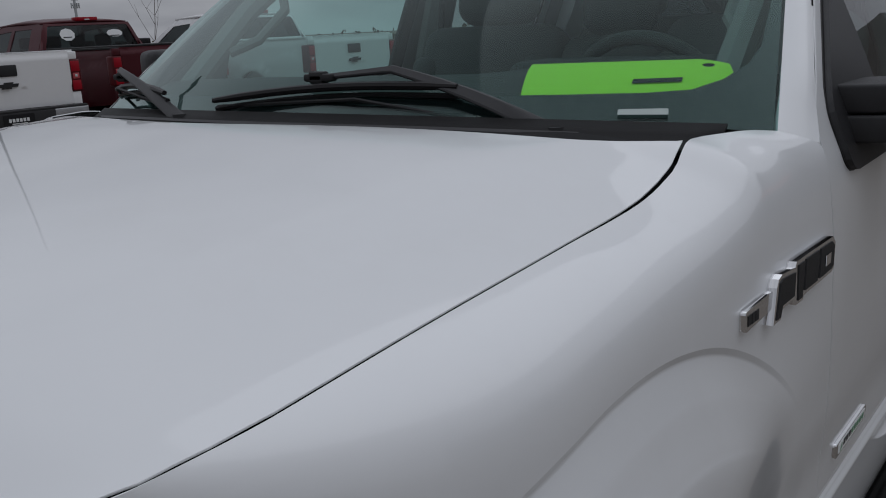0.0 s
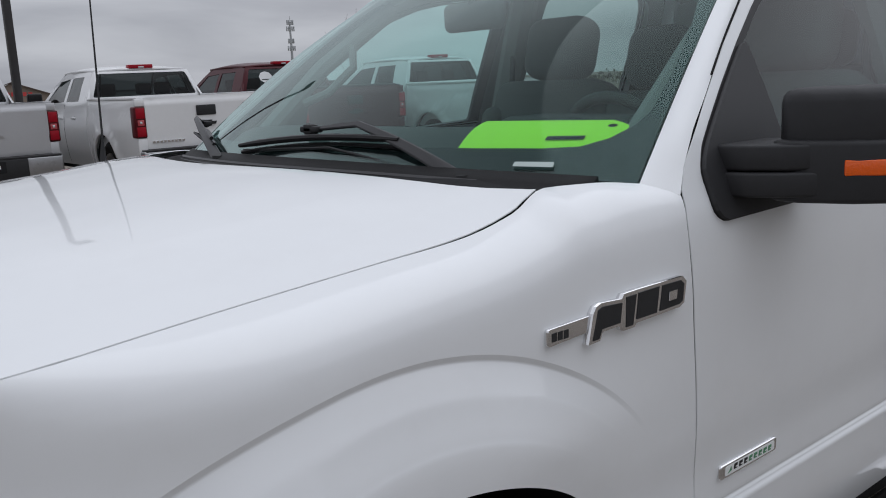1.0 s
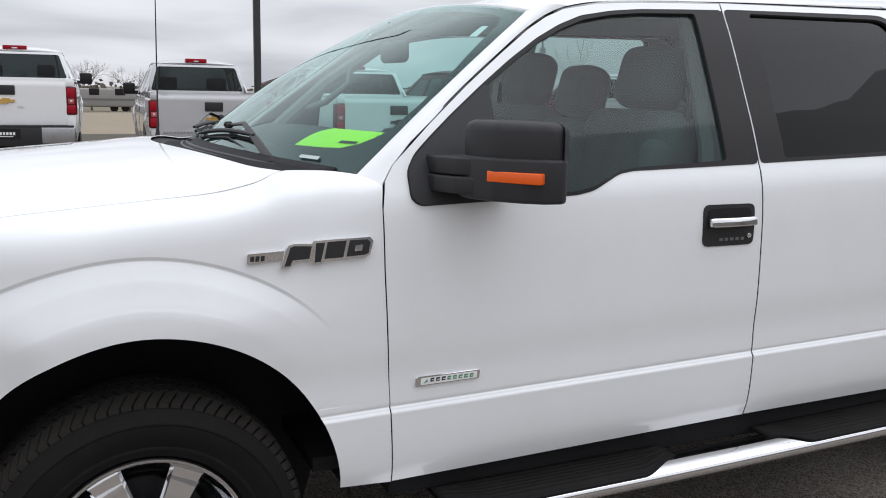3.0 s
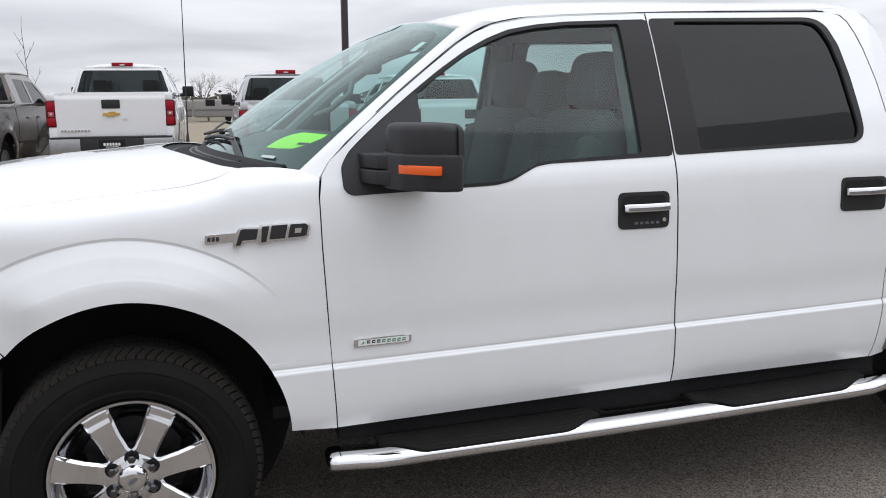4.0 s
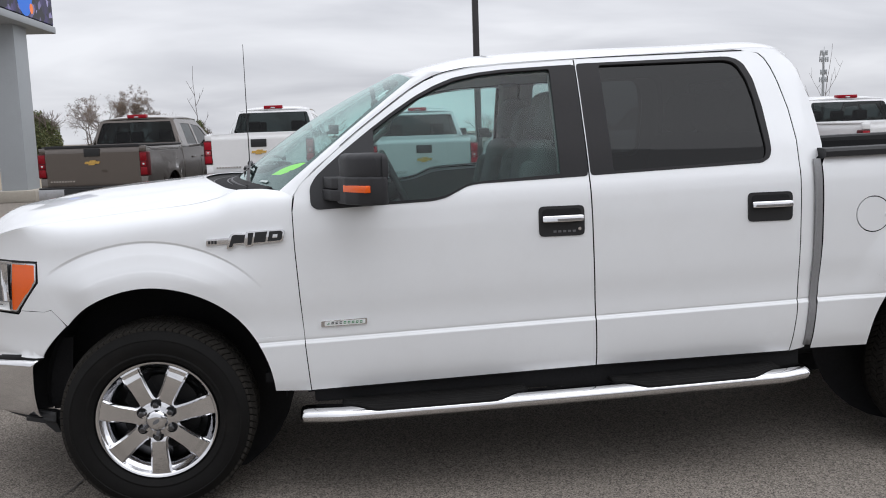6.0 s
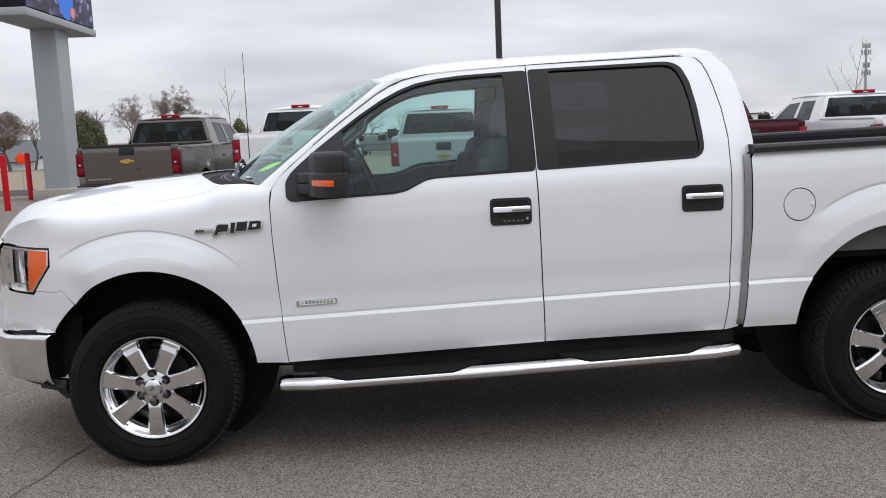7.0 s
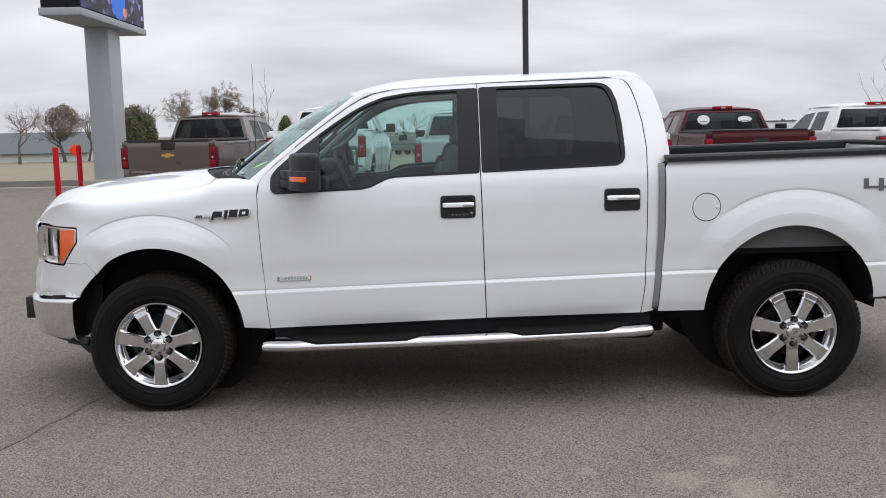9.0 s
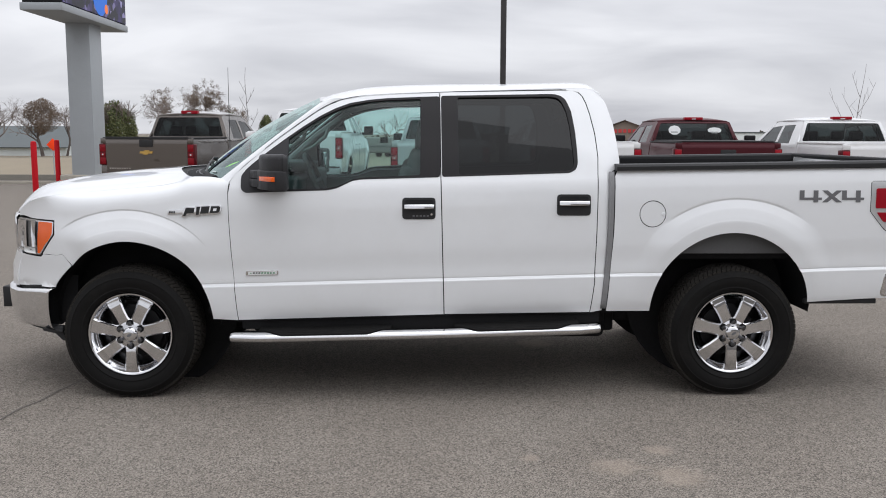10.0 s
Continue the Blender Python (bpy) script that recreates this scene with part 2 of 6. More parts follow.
def grid(name, f, us, vs, mat, parent=None, label="", smooth=60.0, thick=0.0):
    """A sheet f(u, v), given a thickness if wanted."""
    verts = [Vector(f(u, v)) for u in us for v in vs]
    n = len(vs)
    faces = [(i * n + j, (i + 1) * n + j, (i + 1) * n + j + 1, i * n + j + 1) for i in range(len(us) - 1) for j in range(n - 1)]
    ob = solid(name, verts, faces, mat, parent, label, smooth)
    if thick:
        mod = ob.modifiers.new("thickness", "SOLIDIFY")
        mod.thickness, mod.offset = thick, -1
    return ob


def span(a, b, n):
    return [a + (b - a) * k / (n - 1) for k in range(n)]


def pchip(keys):
    """A smooth curve through keys that does not overshoot."""
    xs, ys = [k[0] for k in keys], [k[1] for k in keys]
    h = [b - a for a, b in zip(xs, xs[1:])]
    d = [(b - a) / c for a, b, c in zip(ys, ys[1:], h)]
    m = [d[0]] + [0.0] * (len(xs) - 2) + [d[-1]]
    for i in range(1, len(xs) - 1):
        if d[i - 1] * d[i] > 0:
            a, b = 2 * h[i] + h[i - 1], h[i] + 2 * h[i - 1]
            m[i] = (a + b) / (a / d[i - 1] + b / d[i])

    def f(x):
        if x <= xs[0]:
            return ys[0] + m[0] * (x - xs[0])
        if x >= xs[-1]:
            return ys[-1] + m[-1] * (x - xs[-1])
        i = 0
        while xs[i + 1] < x:
            i += 1
        t = (x - xs[i]) / h[i]
        return ys[i] * (1 + 2 * t) * (1 - t) ** 2 + m[i] * h[i] * t * (1 - t) ** 2 + ys[i + 1] * t * t * (3 - 2 * t) + m[i + 1] * h[i] * t * t * (t - 1)
    return f


def sstep(a, b, x):
    t = min(1.0, max(0.0, (x - a) / (b - a)))
    return t * t * (3 - 2 * t)


def arc(cx, cz, r, a0, a1, n, rz=None):
    """Points on an arc; angles in degrees from the top, clockwise."""
    return [(cx + r * math.sin(radians(a)), cz + (rz or r) * math.cos(radians(a))) for a in span(a0, a1, n)]


def inset(poly, d):
    """The outline moved inwards by d (counter-clockwise outlines)."""
    out, n = [], len(poly)
    area = sum(poly[i][0] * poly[(i + 1) % n][1] - poly[(i + 1) % n][0] * poly[i][1] for i in range(n))
    s = 1 if area > 0 else -1
    for i in range(n):
        a, b, c = Vector(poly[i - 1]), Vector(poly[i]), Vector(poly[(i + 1) % n])
        e1, e2 = (b - a).normalized(), (c - b).normalized()
        n1, n2 = Vector((-e1.y, e1.x)) * s, Vector((-e2.y, e2.x)) * s
        k = n1 + n2
        k = k / max(0.4, 1 + n1.dot(n2))
        out.append(tuple(b + k * d))
    return out


def rounded(poly, r, n=4):
    """The outline with its corners rounded."""
    out, c = [], len(poly)
    for i in range(c):
        a, b, e = Vector(poly[i - 1]), Vector(poly[i]), Vector(poly[(i + 1) % c])
        d1, d2 = (a - b), (e - b)
        k = min(r, d1.length * 0.45, d2.length * 0.45)
        p, q = b + d1.normalized() * k, b + d2.normalized() * k
        for t in span(0, 1, n):
            out.append(tuple(p * (1 - t) ** 2 + b * 2 * t * (1 - t) + q * t * t))
    return out


def panel(name, outline, surf, mat, parent=None, label="", holes=(), step=0.05, depth=0.0025, lift=0.0, flip=False, lines=()):
    verts, faces, norms = panel_mesh(outline, surf, holes, step, depth, lift, flip, lines)
    return solid(name, verts, faces, mat, parent, label, normals=norms)


def joined(*meshes):
    """Several (verts, faces, normals) as one."""
    V, F, N = [], [], []
    for v, f, n in meshes:
        k = len(V)
        V += v
        N += n
        F += [tuple(i + k for i in q) for q in f]
    return V, F, N


def panel_mesh(outline, surf, holes=(), step=0.05, depth=0.0025, lift=0.0, flip=False, lines=()):
    """A pressed sheet: an outline in (u, v) laid on surf(u, v), with folded edges of that depth and exact normals.
    lift moves it out along the normal."""
    bm = bmesh.new()
    for loop in (outline, *holes):
        vs = [bm.verts.new((u, v, 0)) for u, v in loop]
        for a, b in zip(vs, vs[1:] + vs[:1]):
            bm.edges.new((a, b))
    bmesh.ops.triangle_fill(bm, use_beauty=True, use_dissolve=False, edges=bm.edges[:], normal=(0, 0, 1))
    for axis in (0, 1):
        lo, hi = min(p[axis] for p in outline), max(p[axis] for p in outline)
        n = max(1, int((hi - lo) / step))
        cuts = [lo + (hi - lo) * k / n for k in range(1, n)] + [c for c in (lines if axis else ()) if lo < c < hi]
        for c in cuts:
            no = [0, 0, 0]
            no[axis] = 1
            co = [0, 0, 0]
            co[axis] = c
            bmesh.ops.bisect_plane(bm, geom=bm.verts[:] + bm.edges[:] + bm.faces[:], dist=1e-5, plane_co=co, plane_no=no)
    bm.verts.index_update()
    uv = [(v.co.x, v.co.y) for v in bm.verts]
    for f in bm.faces:
        f.normal_update()
    faces = [tuple(v.index for v in (f.verts if f.normal.z > 0 else reversed(f.verts[:]))) for f in bm.faces]
    rim_edges = [(e.verts[0].index, e.verts[1].index, [v.index for v in e.link_faces[0].verts]) for e in bm.edges if len(e.link_faces) == 1]
    bm.free()
    e = 0.002
    s = -1.0 if flip else 1.0
    verts, norms = [], []
    for u, v in uv:
        p = Vector(surf(u, v))
        n = ((Vector(surf(u + e, v)) - Vector(surf(u - e, v))).cross(Vector(surf(u, v + e)) - Vector(surf(u, v - e)))).normalized() * s
        verts.append(p + n * lift)
        norms.append(n)
    if flip:
        faces = [f[::-1] for f in faces]
    if depth:
        for a, b, near in rim_edges:
            pa, pb = verts[a], verts[b]
            out = (pb - pa).cross(norms[a]).normalized()
            inner = sum((verts[i] for i in near), Vector()) / len(near)
            if out.dot(pa - inner) < 0:
                out, a, b, pa, pb = -out, b, a, pb, pa
            k = len(verts)
            verts += [pa, pb, pb - norms[b] * depth, pa - norms[a] * depth]
            mid = (out + norms[a]).normalized()
            norms += [mid, mid, out, out]
            faces.append((k, k + 3, k + 2, k + 1))
    return verts, faces, norms

# ---- the white pickup: surfaces ----
# x runs from nose to tail with the front axle at 0, y from the driver's side inwards, the middle at y = 1
MID, RAKE = 1.0, 0.0256
FA, RA, HUB_Z = 0.0, 3.683, 0.395
ARCH_F, ARCH_R = (0.02, 0.458, 0.495), (3.655, 0.53, 0.49)
low = pchip([(.40, .085), (.44, .075), (.52, .05), (.60, .040), (.666, .0362), (.672, .0358), (.6745, .0364), (.6835, .0420), (.686, .0426), (.6885, .0452), (.6915, .0454), (.697, .0434), (.76, .042), (.88, .032), (1.0, .030), (1.10, .030),
             (1.2, .036), (1.26, .046), (1.297, .060), (1.40, .100), (1.55, .168), (1.70, .238), (1.80, .292)])


def base_y(x, z):
    """The body side without its wheel arches."""
    inward = .016 * sstep(.70, .25, x) * sstep(.95, 1.12, z) if x < .7 else 0
    return low(z - RAKE * x) + inward + (.85 * (x + .12) ** 2 if x < -.12 else 0)


crest_f = pchip([(-95, .57), (-62, .585), (-46, .590), (-45, .598), (-43.2, .65), (-41, .712), (-36, .716), (-28, .712), (-14, .704), (0, .698), (10, .692), (20, .685), (32, .677), (42, .665), (52, .645), (64, .605), (76, .572), (95, .556)])
mouth_f = pchip([(-95, .47), (-62, .488), (-45, .503), (-28, .510), (-10, .510), (10, .505), (24, .50), (43, .493), (60, .486), (95, .48)])
crest_r = pchip([(-95, .63), (-60, .672), (-39, .688), (0, .699), (29, .712), (41, .720), (56, .705), (70, .66), (83, .62), (95, .60)])


def crest(arch, a):
    """The radius of the flare's upper crease at an angle from the top."""
    return crest_f(a) if arch[0] < 1 else crest_r(a)


def mouth(arch, a):
    """The radius of the wheel opening."""
    return mouth_f(a) if arch[0] < 1 else arch[2]


def swell(t, a, fade=(36, 82)):
    """How far the arch stands out: t is 0 at the crease and 1 at the opening."""
    size = .030 * (1 - .96 * sstep(*fade, abs(a)))
    soft = min(1, sstep(fade[0] - 6, fade[0] + 18, -a) + sstep(30, 54, a))
    u = t / .65
    hard = (u if u < .80 else 1 - max(0, 1.20 - u) ** 2 / .8) - .030 * (1 - sstep(.60, .67, t)) * sstep(.30, .56, t) * (1 - sstep(8, 34, a)) - .30 * max(0, t - .64)
    groove = .0062 * (t / .05 if t < .05 else max(0, 1 - (t - .05) / .26))
    return size * (hard * (1 - soft) + sstep(0, 1.1, u) * soft) - groove * (1 - sstep(22, 46, a)) * (1 - sstep(27, 39, -a))


def fade_of(arch, a):
    """Between which angles the flare dies out."""
    if arch[0] < 1:
        return (24, 41) if a < 0 else (12, 46)
    return (40, 82)


def flare(x, z, arch):
    dx, dz = x - arch[0], z - arch[1]
    a = math.degrees(math.atan2(dx, dz))
    R, r = crest(arch, a), math.hypot(dx, dz)
    return 0.0 if r >= R or abs(a) > 100 else swell(min(1, (R - r) / (R - mouth(arch, a))), a, fade_of(arch, a))


def side_y(x, z):
    return base_y(x, z) - flare(x, z, ARCH_F) - flare(x, z, ARCH_R)


def ring_mesh(arch, a0, a1, flip, n=180, m=30, lip=.012):
    """The flare as one smooth ring from its crease to the rolled lip of the opening."""
    V, N = [], []

    def at(a, t):
        R = crest(arch, a)
        r = R + (mouth(arch, a) - R) * t
        x, z = arch[0] + r * math.sin(radians(a)), arch[1] + r * math.cos(radians(a))
        y = base_y(x, z) - swell(max(0, t), a, fade_of(arch, a))
        return Vector((x, 2 * MID - y if flip else y, z))

    ts = [0, .012, .025, .038, .05, .062, .085] + span(.11, 1, m - 7)
    for a in span(a0, a1, n):
        for t in ts:
            e = .004
            da = at(a + .2, t) - at(a - .2, t)
            dt = at(a, t + e) - at(a, max(0, t - (0 if t < e else e)))
            k = da.cross(dt).normalized()
            if (k.y > 0) != flip:
                k = -k
            V.append(at(a, t))
            N.append(k)
        p = V[-1]
        V.append(p + Vector((0, -lip if flip else lip, 0)))
        N.append((p - Vector((arch[0], p.y, arch[1]))).normalized() * -1)
    w = len(ts) + 1
    F = []
    for i in range(n - 1):
        for j in range(w - 1):
            q = (i * w + j, i * w + j + 1, (i + 1) * w + j + 1, (i + 1) * w + j)
            g = (V[q[1]] - V[q[0]]).cross(V[q[3]] - V[q[0]])
            F.append(q if g.dot(N[q[0]] + N[q[2]]) > 0 else q[::-1])
    return V, F, N


def crease_arc(arch, a0, a1, n):
    return [(arch[0] + crest(arch, a) * math.sin(radians(a)), arch[1] + crest(arch, a) * math.cos(radians(a))) for a in span(a0, a1, n)]


def mouth_arc(arch, a0, a1, n):
    return [(arch[0] + mouth(arch, a) * math.sin(radians(a)), arch[1] + mouth(arch, a) * math.cos(radians(a))) for a in span(a0, a1, n)]


def flat_side(x, z):
    return (x, base_y(x, z), z)


def side(x, z):
    return (x, side_y(x, z), z)


def cab_side(x, z):
    y = side_y(x, z)
    if x > 2.78:
        y += 1.5 * (x - 2.78) ** 2
    return (x, y, z)


CREASE = [.660, .668, .672, .6745, .6765, .679, .6815, .6835, .686, .6875, .6885, .6915, .694, .697, .704, .715]


def raked(f):
    """The same surface by the height over the raked sill line."""
    return lambda x, w: f(x, w + RAKE * x)


def to_w(poly):
    return [(x, z - RAKE * x) for x, z in poly]


def side_panel(name, outline, f, mat, parent, label="", holes=(), **more):
    return panel(name, to_w(outline), f, mat, parent, label, [to_w(h) for h in holes], **more)


def mirrored(f):
    return lambda u, v: (lambda p: (p[0], 2 * MID - p[1], p[2]))(f(u, v))


# the line between hood and fender
seam_z = pchip([(-.84, 1.078), (-.80, 1.102), (-.76, 1.131), (-.70, 1.165), (-.6, 1.203), (-.5, 1.224), (-.38, 1.238), (-.22, 1.254), (.02, 1.276), (.19, 1.291), (.30, 1.314), (.384, 1.345), (.47, 1.346), (.56, 1.337), (.64, 1.318)])
seam_y = pchip([(-.95, .58), (-.75, .38), (-.6, .238), (-.5, .178), (-.38, .162), (-.22, .160), (.02, .154), (.19, .151), (.30, .156), (.384, .168), (.47, .138), (.56, .107), (.64, .058)])


def fender(x, v):
    """v: height above the shoulder's start, up to 0.13 at the hood's seam."""
    z0 = seam_z(x) - .105
    if v <= 0:
        return flat_side(x, z0 + v)
    t = v / .13
    y0, y1, z1 = base_y(x, z0), seam_y(x), seam_z(x)
    dy = (base_y(x, z0) - base_y(x, z0 - .01)) / .01
    a, b = Vector((y0, z0)), Vector((y1, z1))
    c1 = a + Vector((dy * .066, .066))
    c2 = b + Vector((-(y1 - y0) * .66, -.016))
    p = a * (1 - t) ** 3 + c1 * 3 * t * (1 - t) ** 2 + c2 * 3 * t * t * (1 - t) + b * t ** 3
    return (x, p.x, p.y)


mid_z = pchip([(-.98, 1.225), (-.772, 1.270), (-.379, 1.338), (.0, 1.370), (.188, 1.385), (.40, 1.395)])


def nose_x(y):
    return -.928 + .27 * abs((y - MID) / .75) ** 2.4


def hood_rear(y):
    q = min(1, abs(y - MID) / .832)
    return .384 - .235 * (1 - q ** 1.8)


def hood(x, y):
    half = MID - seam_y(x)
    q = min(1.15, abs(y - MID) / half)
    zs, zm = seam_z(x), mid_z(x)
    z = zs + (zm - zs - .012) * (1 - q ** (2.7 + 1.2 * sstep(-.05, .30, x))) + .009 * (1 - sstep(.72, .87, q)) * sstep(.30, .05, x)
    d = x - nose_x(y)
    z -= .085 * max(0.0, 1 - d / .20) ** 2.2 * (1 - min(1, q) ** 4)
    return (x, y, z)


PANEL_GAP = 0.0018
truck = thing("pickup_truck", "white crew cab pickup with chrome wheels, parked on asphalt", "pickup truck")

# ---- fenders, hood, cowl ----
rear_edge = [(.651, .478), (.637, .681), (.625, .887), (.614, 1.10), (.611, 1.25), (.616, 1.305)]


def v_of(x, z):
    return z - seam_z(x) + .105


FEND = (-45, 57)
fender_outline = [(x, v_of(x, z)) for x, z in crease_arc(ARCH_F, *FEND, 180) + mouth_arc(ARCH_F, 57, 57.1, 2)]
LEG_W = .458 + mouth_f(57) * math.cos(radians(57)) - RAKE * (.02 + mouth_f(57) * math.sin(radians(57)))
leg_top = (.6335, LEG_W + RAKE * .6335)
fender_outline += [(x, v_of(x, LEG_W + RAKE * x)) for x in (.48, .53, .58)] + [(leg_top[0], v_of(*leg_top))]
fender_outline += [(x - .0025, v_of(x, z)) for x, z in rear_edge[2:-1]] + [(.6175, .129)]
fender_leg = mouth_arc(ARCH_F, 57, 86.5, 24) + [(x - .0025, z) for x, z in rear_edge[:2]] + [leg_top]
fender_outline += [(x, .13) for x in (.59, .56, .52, .47, .42, .384, .35, .30, .25, .19, .1, .02, -.1, -.2, -.3, -.4, -.5, -.58, -.64, -.70, -.74, -.76, -.772)]
fender_outline += [(x, v_of(x, 1.081)) for x in (-.772, -.745, -.71, -.66, -.60, -.53)] + [(-.455, v_of(-.455, 1.081)), (-.455, v_of(-.455, .992)), (-.559, v_of(-.559, .868)), (-.44, v_of(-.44, .870))]
for flip, f in ((False, fender), (True, mirrored(fender))):
    leg = mirrored(raked(side)) if flip else raked(side)
    V, F, N = joined(panel_mesh(fender_outline, f, step=.022, flip=flip), ring_mesh(ARCH_F, *FEND, flip), panel_mesh(to_w(fender_leg), leg, step=.03, flip=flip, lines=CREASE))
    solid("fender", V, F, WHITE, truck, "white front fender with a flared wheel arch", normals=N)
hood_outline = []
for y in span(.445, 1.555, 25):
    hood_outline.append((nose_x(y), y))
hood_outline += [(x, 2 * MID - seam_y(x) - .0036 - .003 * sstep(0, .37, x)) for x in span(-.768, .372, 22)]
hood_outline += [(hood_rear(y) - .012, y) for y in span(1.82, .18, 25)]
hood_outline += [(x, seam_y(x) + .0036 + .003 * sstep(0, .37, x)) for x in span(.372, -.768, 22)]
panel("hood", hood_outline[::-1], hood, WHITE, truck, "white hood with a raised middle", step=.035, flip=False)


def under_hood(x, y):
    p = hood(x, y)
    return (p[0], p[1], p[2] - .022)


panel("engine_bay_cover", [(-.6, .25), (-.3, .10), (.3, .09), (.40, .12), (.40, 1.88), (.3, 1.91), (-.3, 1.90), (-.6, 1.75)], under_hood, SHADOW, truck, step=.1, depth=0)

# windshield: base line and head line are curved in plan
WS_LOW, WS_HIGH = Vector((.56, .107, 1.337)), Vector((1.143, .282, 1.795))


def ws(u, v):
    """u: -1 on the driver's side to 1; v: 0 at the cowl to 1 at the roof."""
    q = 1 - abs(u) ** 2.2
    lo = Vector((WS_LOW.x - .26 * q, MID + u * (MID - WS_LOW.y), WS_LOW.z + .03 * q))
    hi = Vector((WS_HIGH.x - .05 * q, MID + u * (MID - WS_HIGH.y), WS_HIGH.z + .055 * q))
    p = lo.lerp(hi, v)
    bow = .035 * math.sin(math.pi * min(1, max(0, v))) * (1 - .85 * abs(u) ** 5)
    return p + Vector((-bow * .6, 0, bow * .8))


panel("windshield", [(-1, 0), (0, 0), (1, 0), (1, 1), (0, 1), (-1, 1)], ws, SCREEN_GLASS, truck, "green-tinted windshield", step=.06, depth=0, flip=True)
half_hole = [(-.25, .064), (-.45, .069), (-.673, .082), (-.80, .093), (-.87, .107), (-.915, .14), (-.95, .19), (-.968, .25), (-.977, .40), (-.968, .60), (-.945, .78), (-.930, .89), (-.90, .935), (-.82, .950), (-.5, .950), (-.2, .945)]
far_half = [(-.25, .064), (-.6, .078), (-.85, .09), (-.94, .105), (-.968, .14), (-.978, .25), (-.98, .4), (-.972, .60), (-.95, .88), (-.90, .940), (-.5, .950), (-.2, .945)]
ws_hole = half_hole + [(-u, v) for u, v in far_half[::-1]]
panel("windshield_border", [(-.995, .005), (0, .005), (.995, .005), (.995, .995), (0, .995), (-.995, .995)], ws, FRIT, truck, "black ceramic border", holes=[ws_hole, [(-.766, .025), (-.766, .039), (-.841, .045), (-.843, .029)]], step=.06, depth=0, lift=-.003, flip=True)
grid("cowl_tray", lambda u, v: Vector((hood_rear(MID + u * .83) - .015, MID + u * .83, hood(hood_rear(MID + u * .83) - .02, MID + u * .83)[2] - .012)).lerp(ws(u * .93, .01) - Vector((0, 0, .004)), v) + Vector((0, 0, -.007 * (1 - v) - .024 * math.sin(math.pi * v))), span(-1.0, 1.0, 33), span(0, 1, 7), COWL, truck, "black cowl grille below the windshield", thick=.01)
# ribs are coloured lighter than the tray, as if their tops caught light
for k in range(6):
    v = .12 + .13 * k
    pts = []
    for u in span(-.78, .78, 31):
        a = Vector((hood_rear(MID + u * .83) - .015, MID + u * .83, hood(hood_rear(MID + u * .83) - .02, MID + u * .83)[2] - .012))
        p = a.lerp(ws(u * .93, .01), v)
        pts.append(p + Vector((0, 0, -.007 * (1 - v) - .016 * math.sin(math.pi * v))))
    tube("cowl_rib", pts, .0062, WIPER_AND_RIB, truck, seg=6)

# ---- doors ----
front_door = rear_edge[:-1] + [(.622, 1.322), (.650, 1.365), (.776, 1.475), (.90, 1.575), (1.02, 1.664), (1.13, 1.742), (1.20, 1.782), (1.27, 1.810), (1.40, 1.834), (1.546, 1.845), (1.875, 1.859), (1.878, 1.345), (1.889, .90), (1.900, .511)]
fwin = [(.690, 1.346), (.692, 1.275), (.715, 1.258), (1.20, 1.274), (1.255, 1.285), (1.35, 1.330), (1.40, 1.338), (1.872, 1.352), (1.872, 1.832), (1.759, 1.828), (1.552, 1.819), (1.439, 1.808), (1.326, 1.788), (1.24, 1.756), (1.155, 1.713), (1.051, 1.647), (.947, 1.573), (.838, 1.491), (.762, 1.429), (.716, 1.388)]
fglass = [(.957, 1.568), (.957, 1.275), (1.20, 1.282), (1.262, 1.294), (1.357, 1.337), (1.42, 1.345), (1.755, 1.361), (1.760, 1.818), (1.552, 1.810), (1.439, 1.799), (1.332, 1.779), (1.249, 1.748), (1.159, 1.704), (1.054, 1.637)]
rear_door = [(1.9025, .512), (2.796, .522), (2.815, .70), (2.821, 1.026), (2.824, 1.37), (2.829, 1.47), (2.818, 1.609), (2.794, 1.728), (2.775, 1.795), (2.756, 1.839), (2.732, 1.864), (2.69, 1.877), (2.63, 1.877), (1.8775, 1.861), (1.8805, 1.345), (1.8915, .90)]
rwin = [(1.8868, 1.835), (1.8895, 1.354), (2.655, 1.379), (2.690, 1.398), (2.702, 1.43), (2.702, 1.49), (2.696, 1.62), (2.678, 1.745), (2.650, 1.815), (2.622, 1.838), (2.585, 1.848), (2.55, 1.849)]
rglass = [(1.985, 1.829), (1.989, 1.365), (2.645, 1.389), (2.673, 1.400), (2.684, 1.434), (2.680, 1.50), (2.668, 1.66), (2.651, 1.748), (2.627, 1.804), (2.602, 1.829), (2.56, 1.837)]
fwin, rwin, fglass, rglass = rounded(fwin, .014, 3), rounded(rwin, .012, 3), rounded(fglass, .012, 3), rounded(rglass, .012, 3)
doors = []
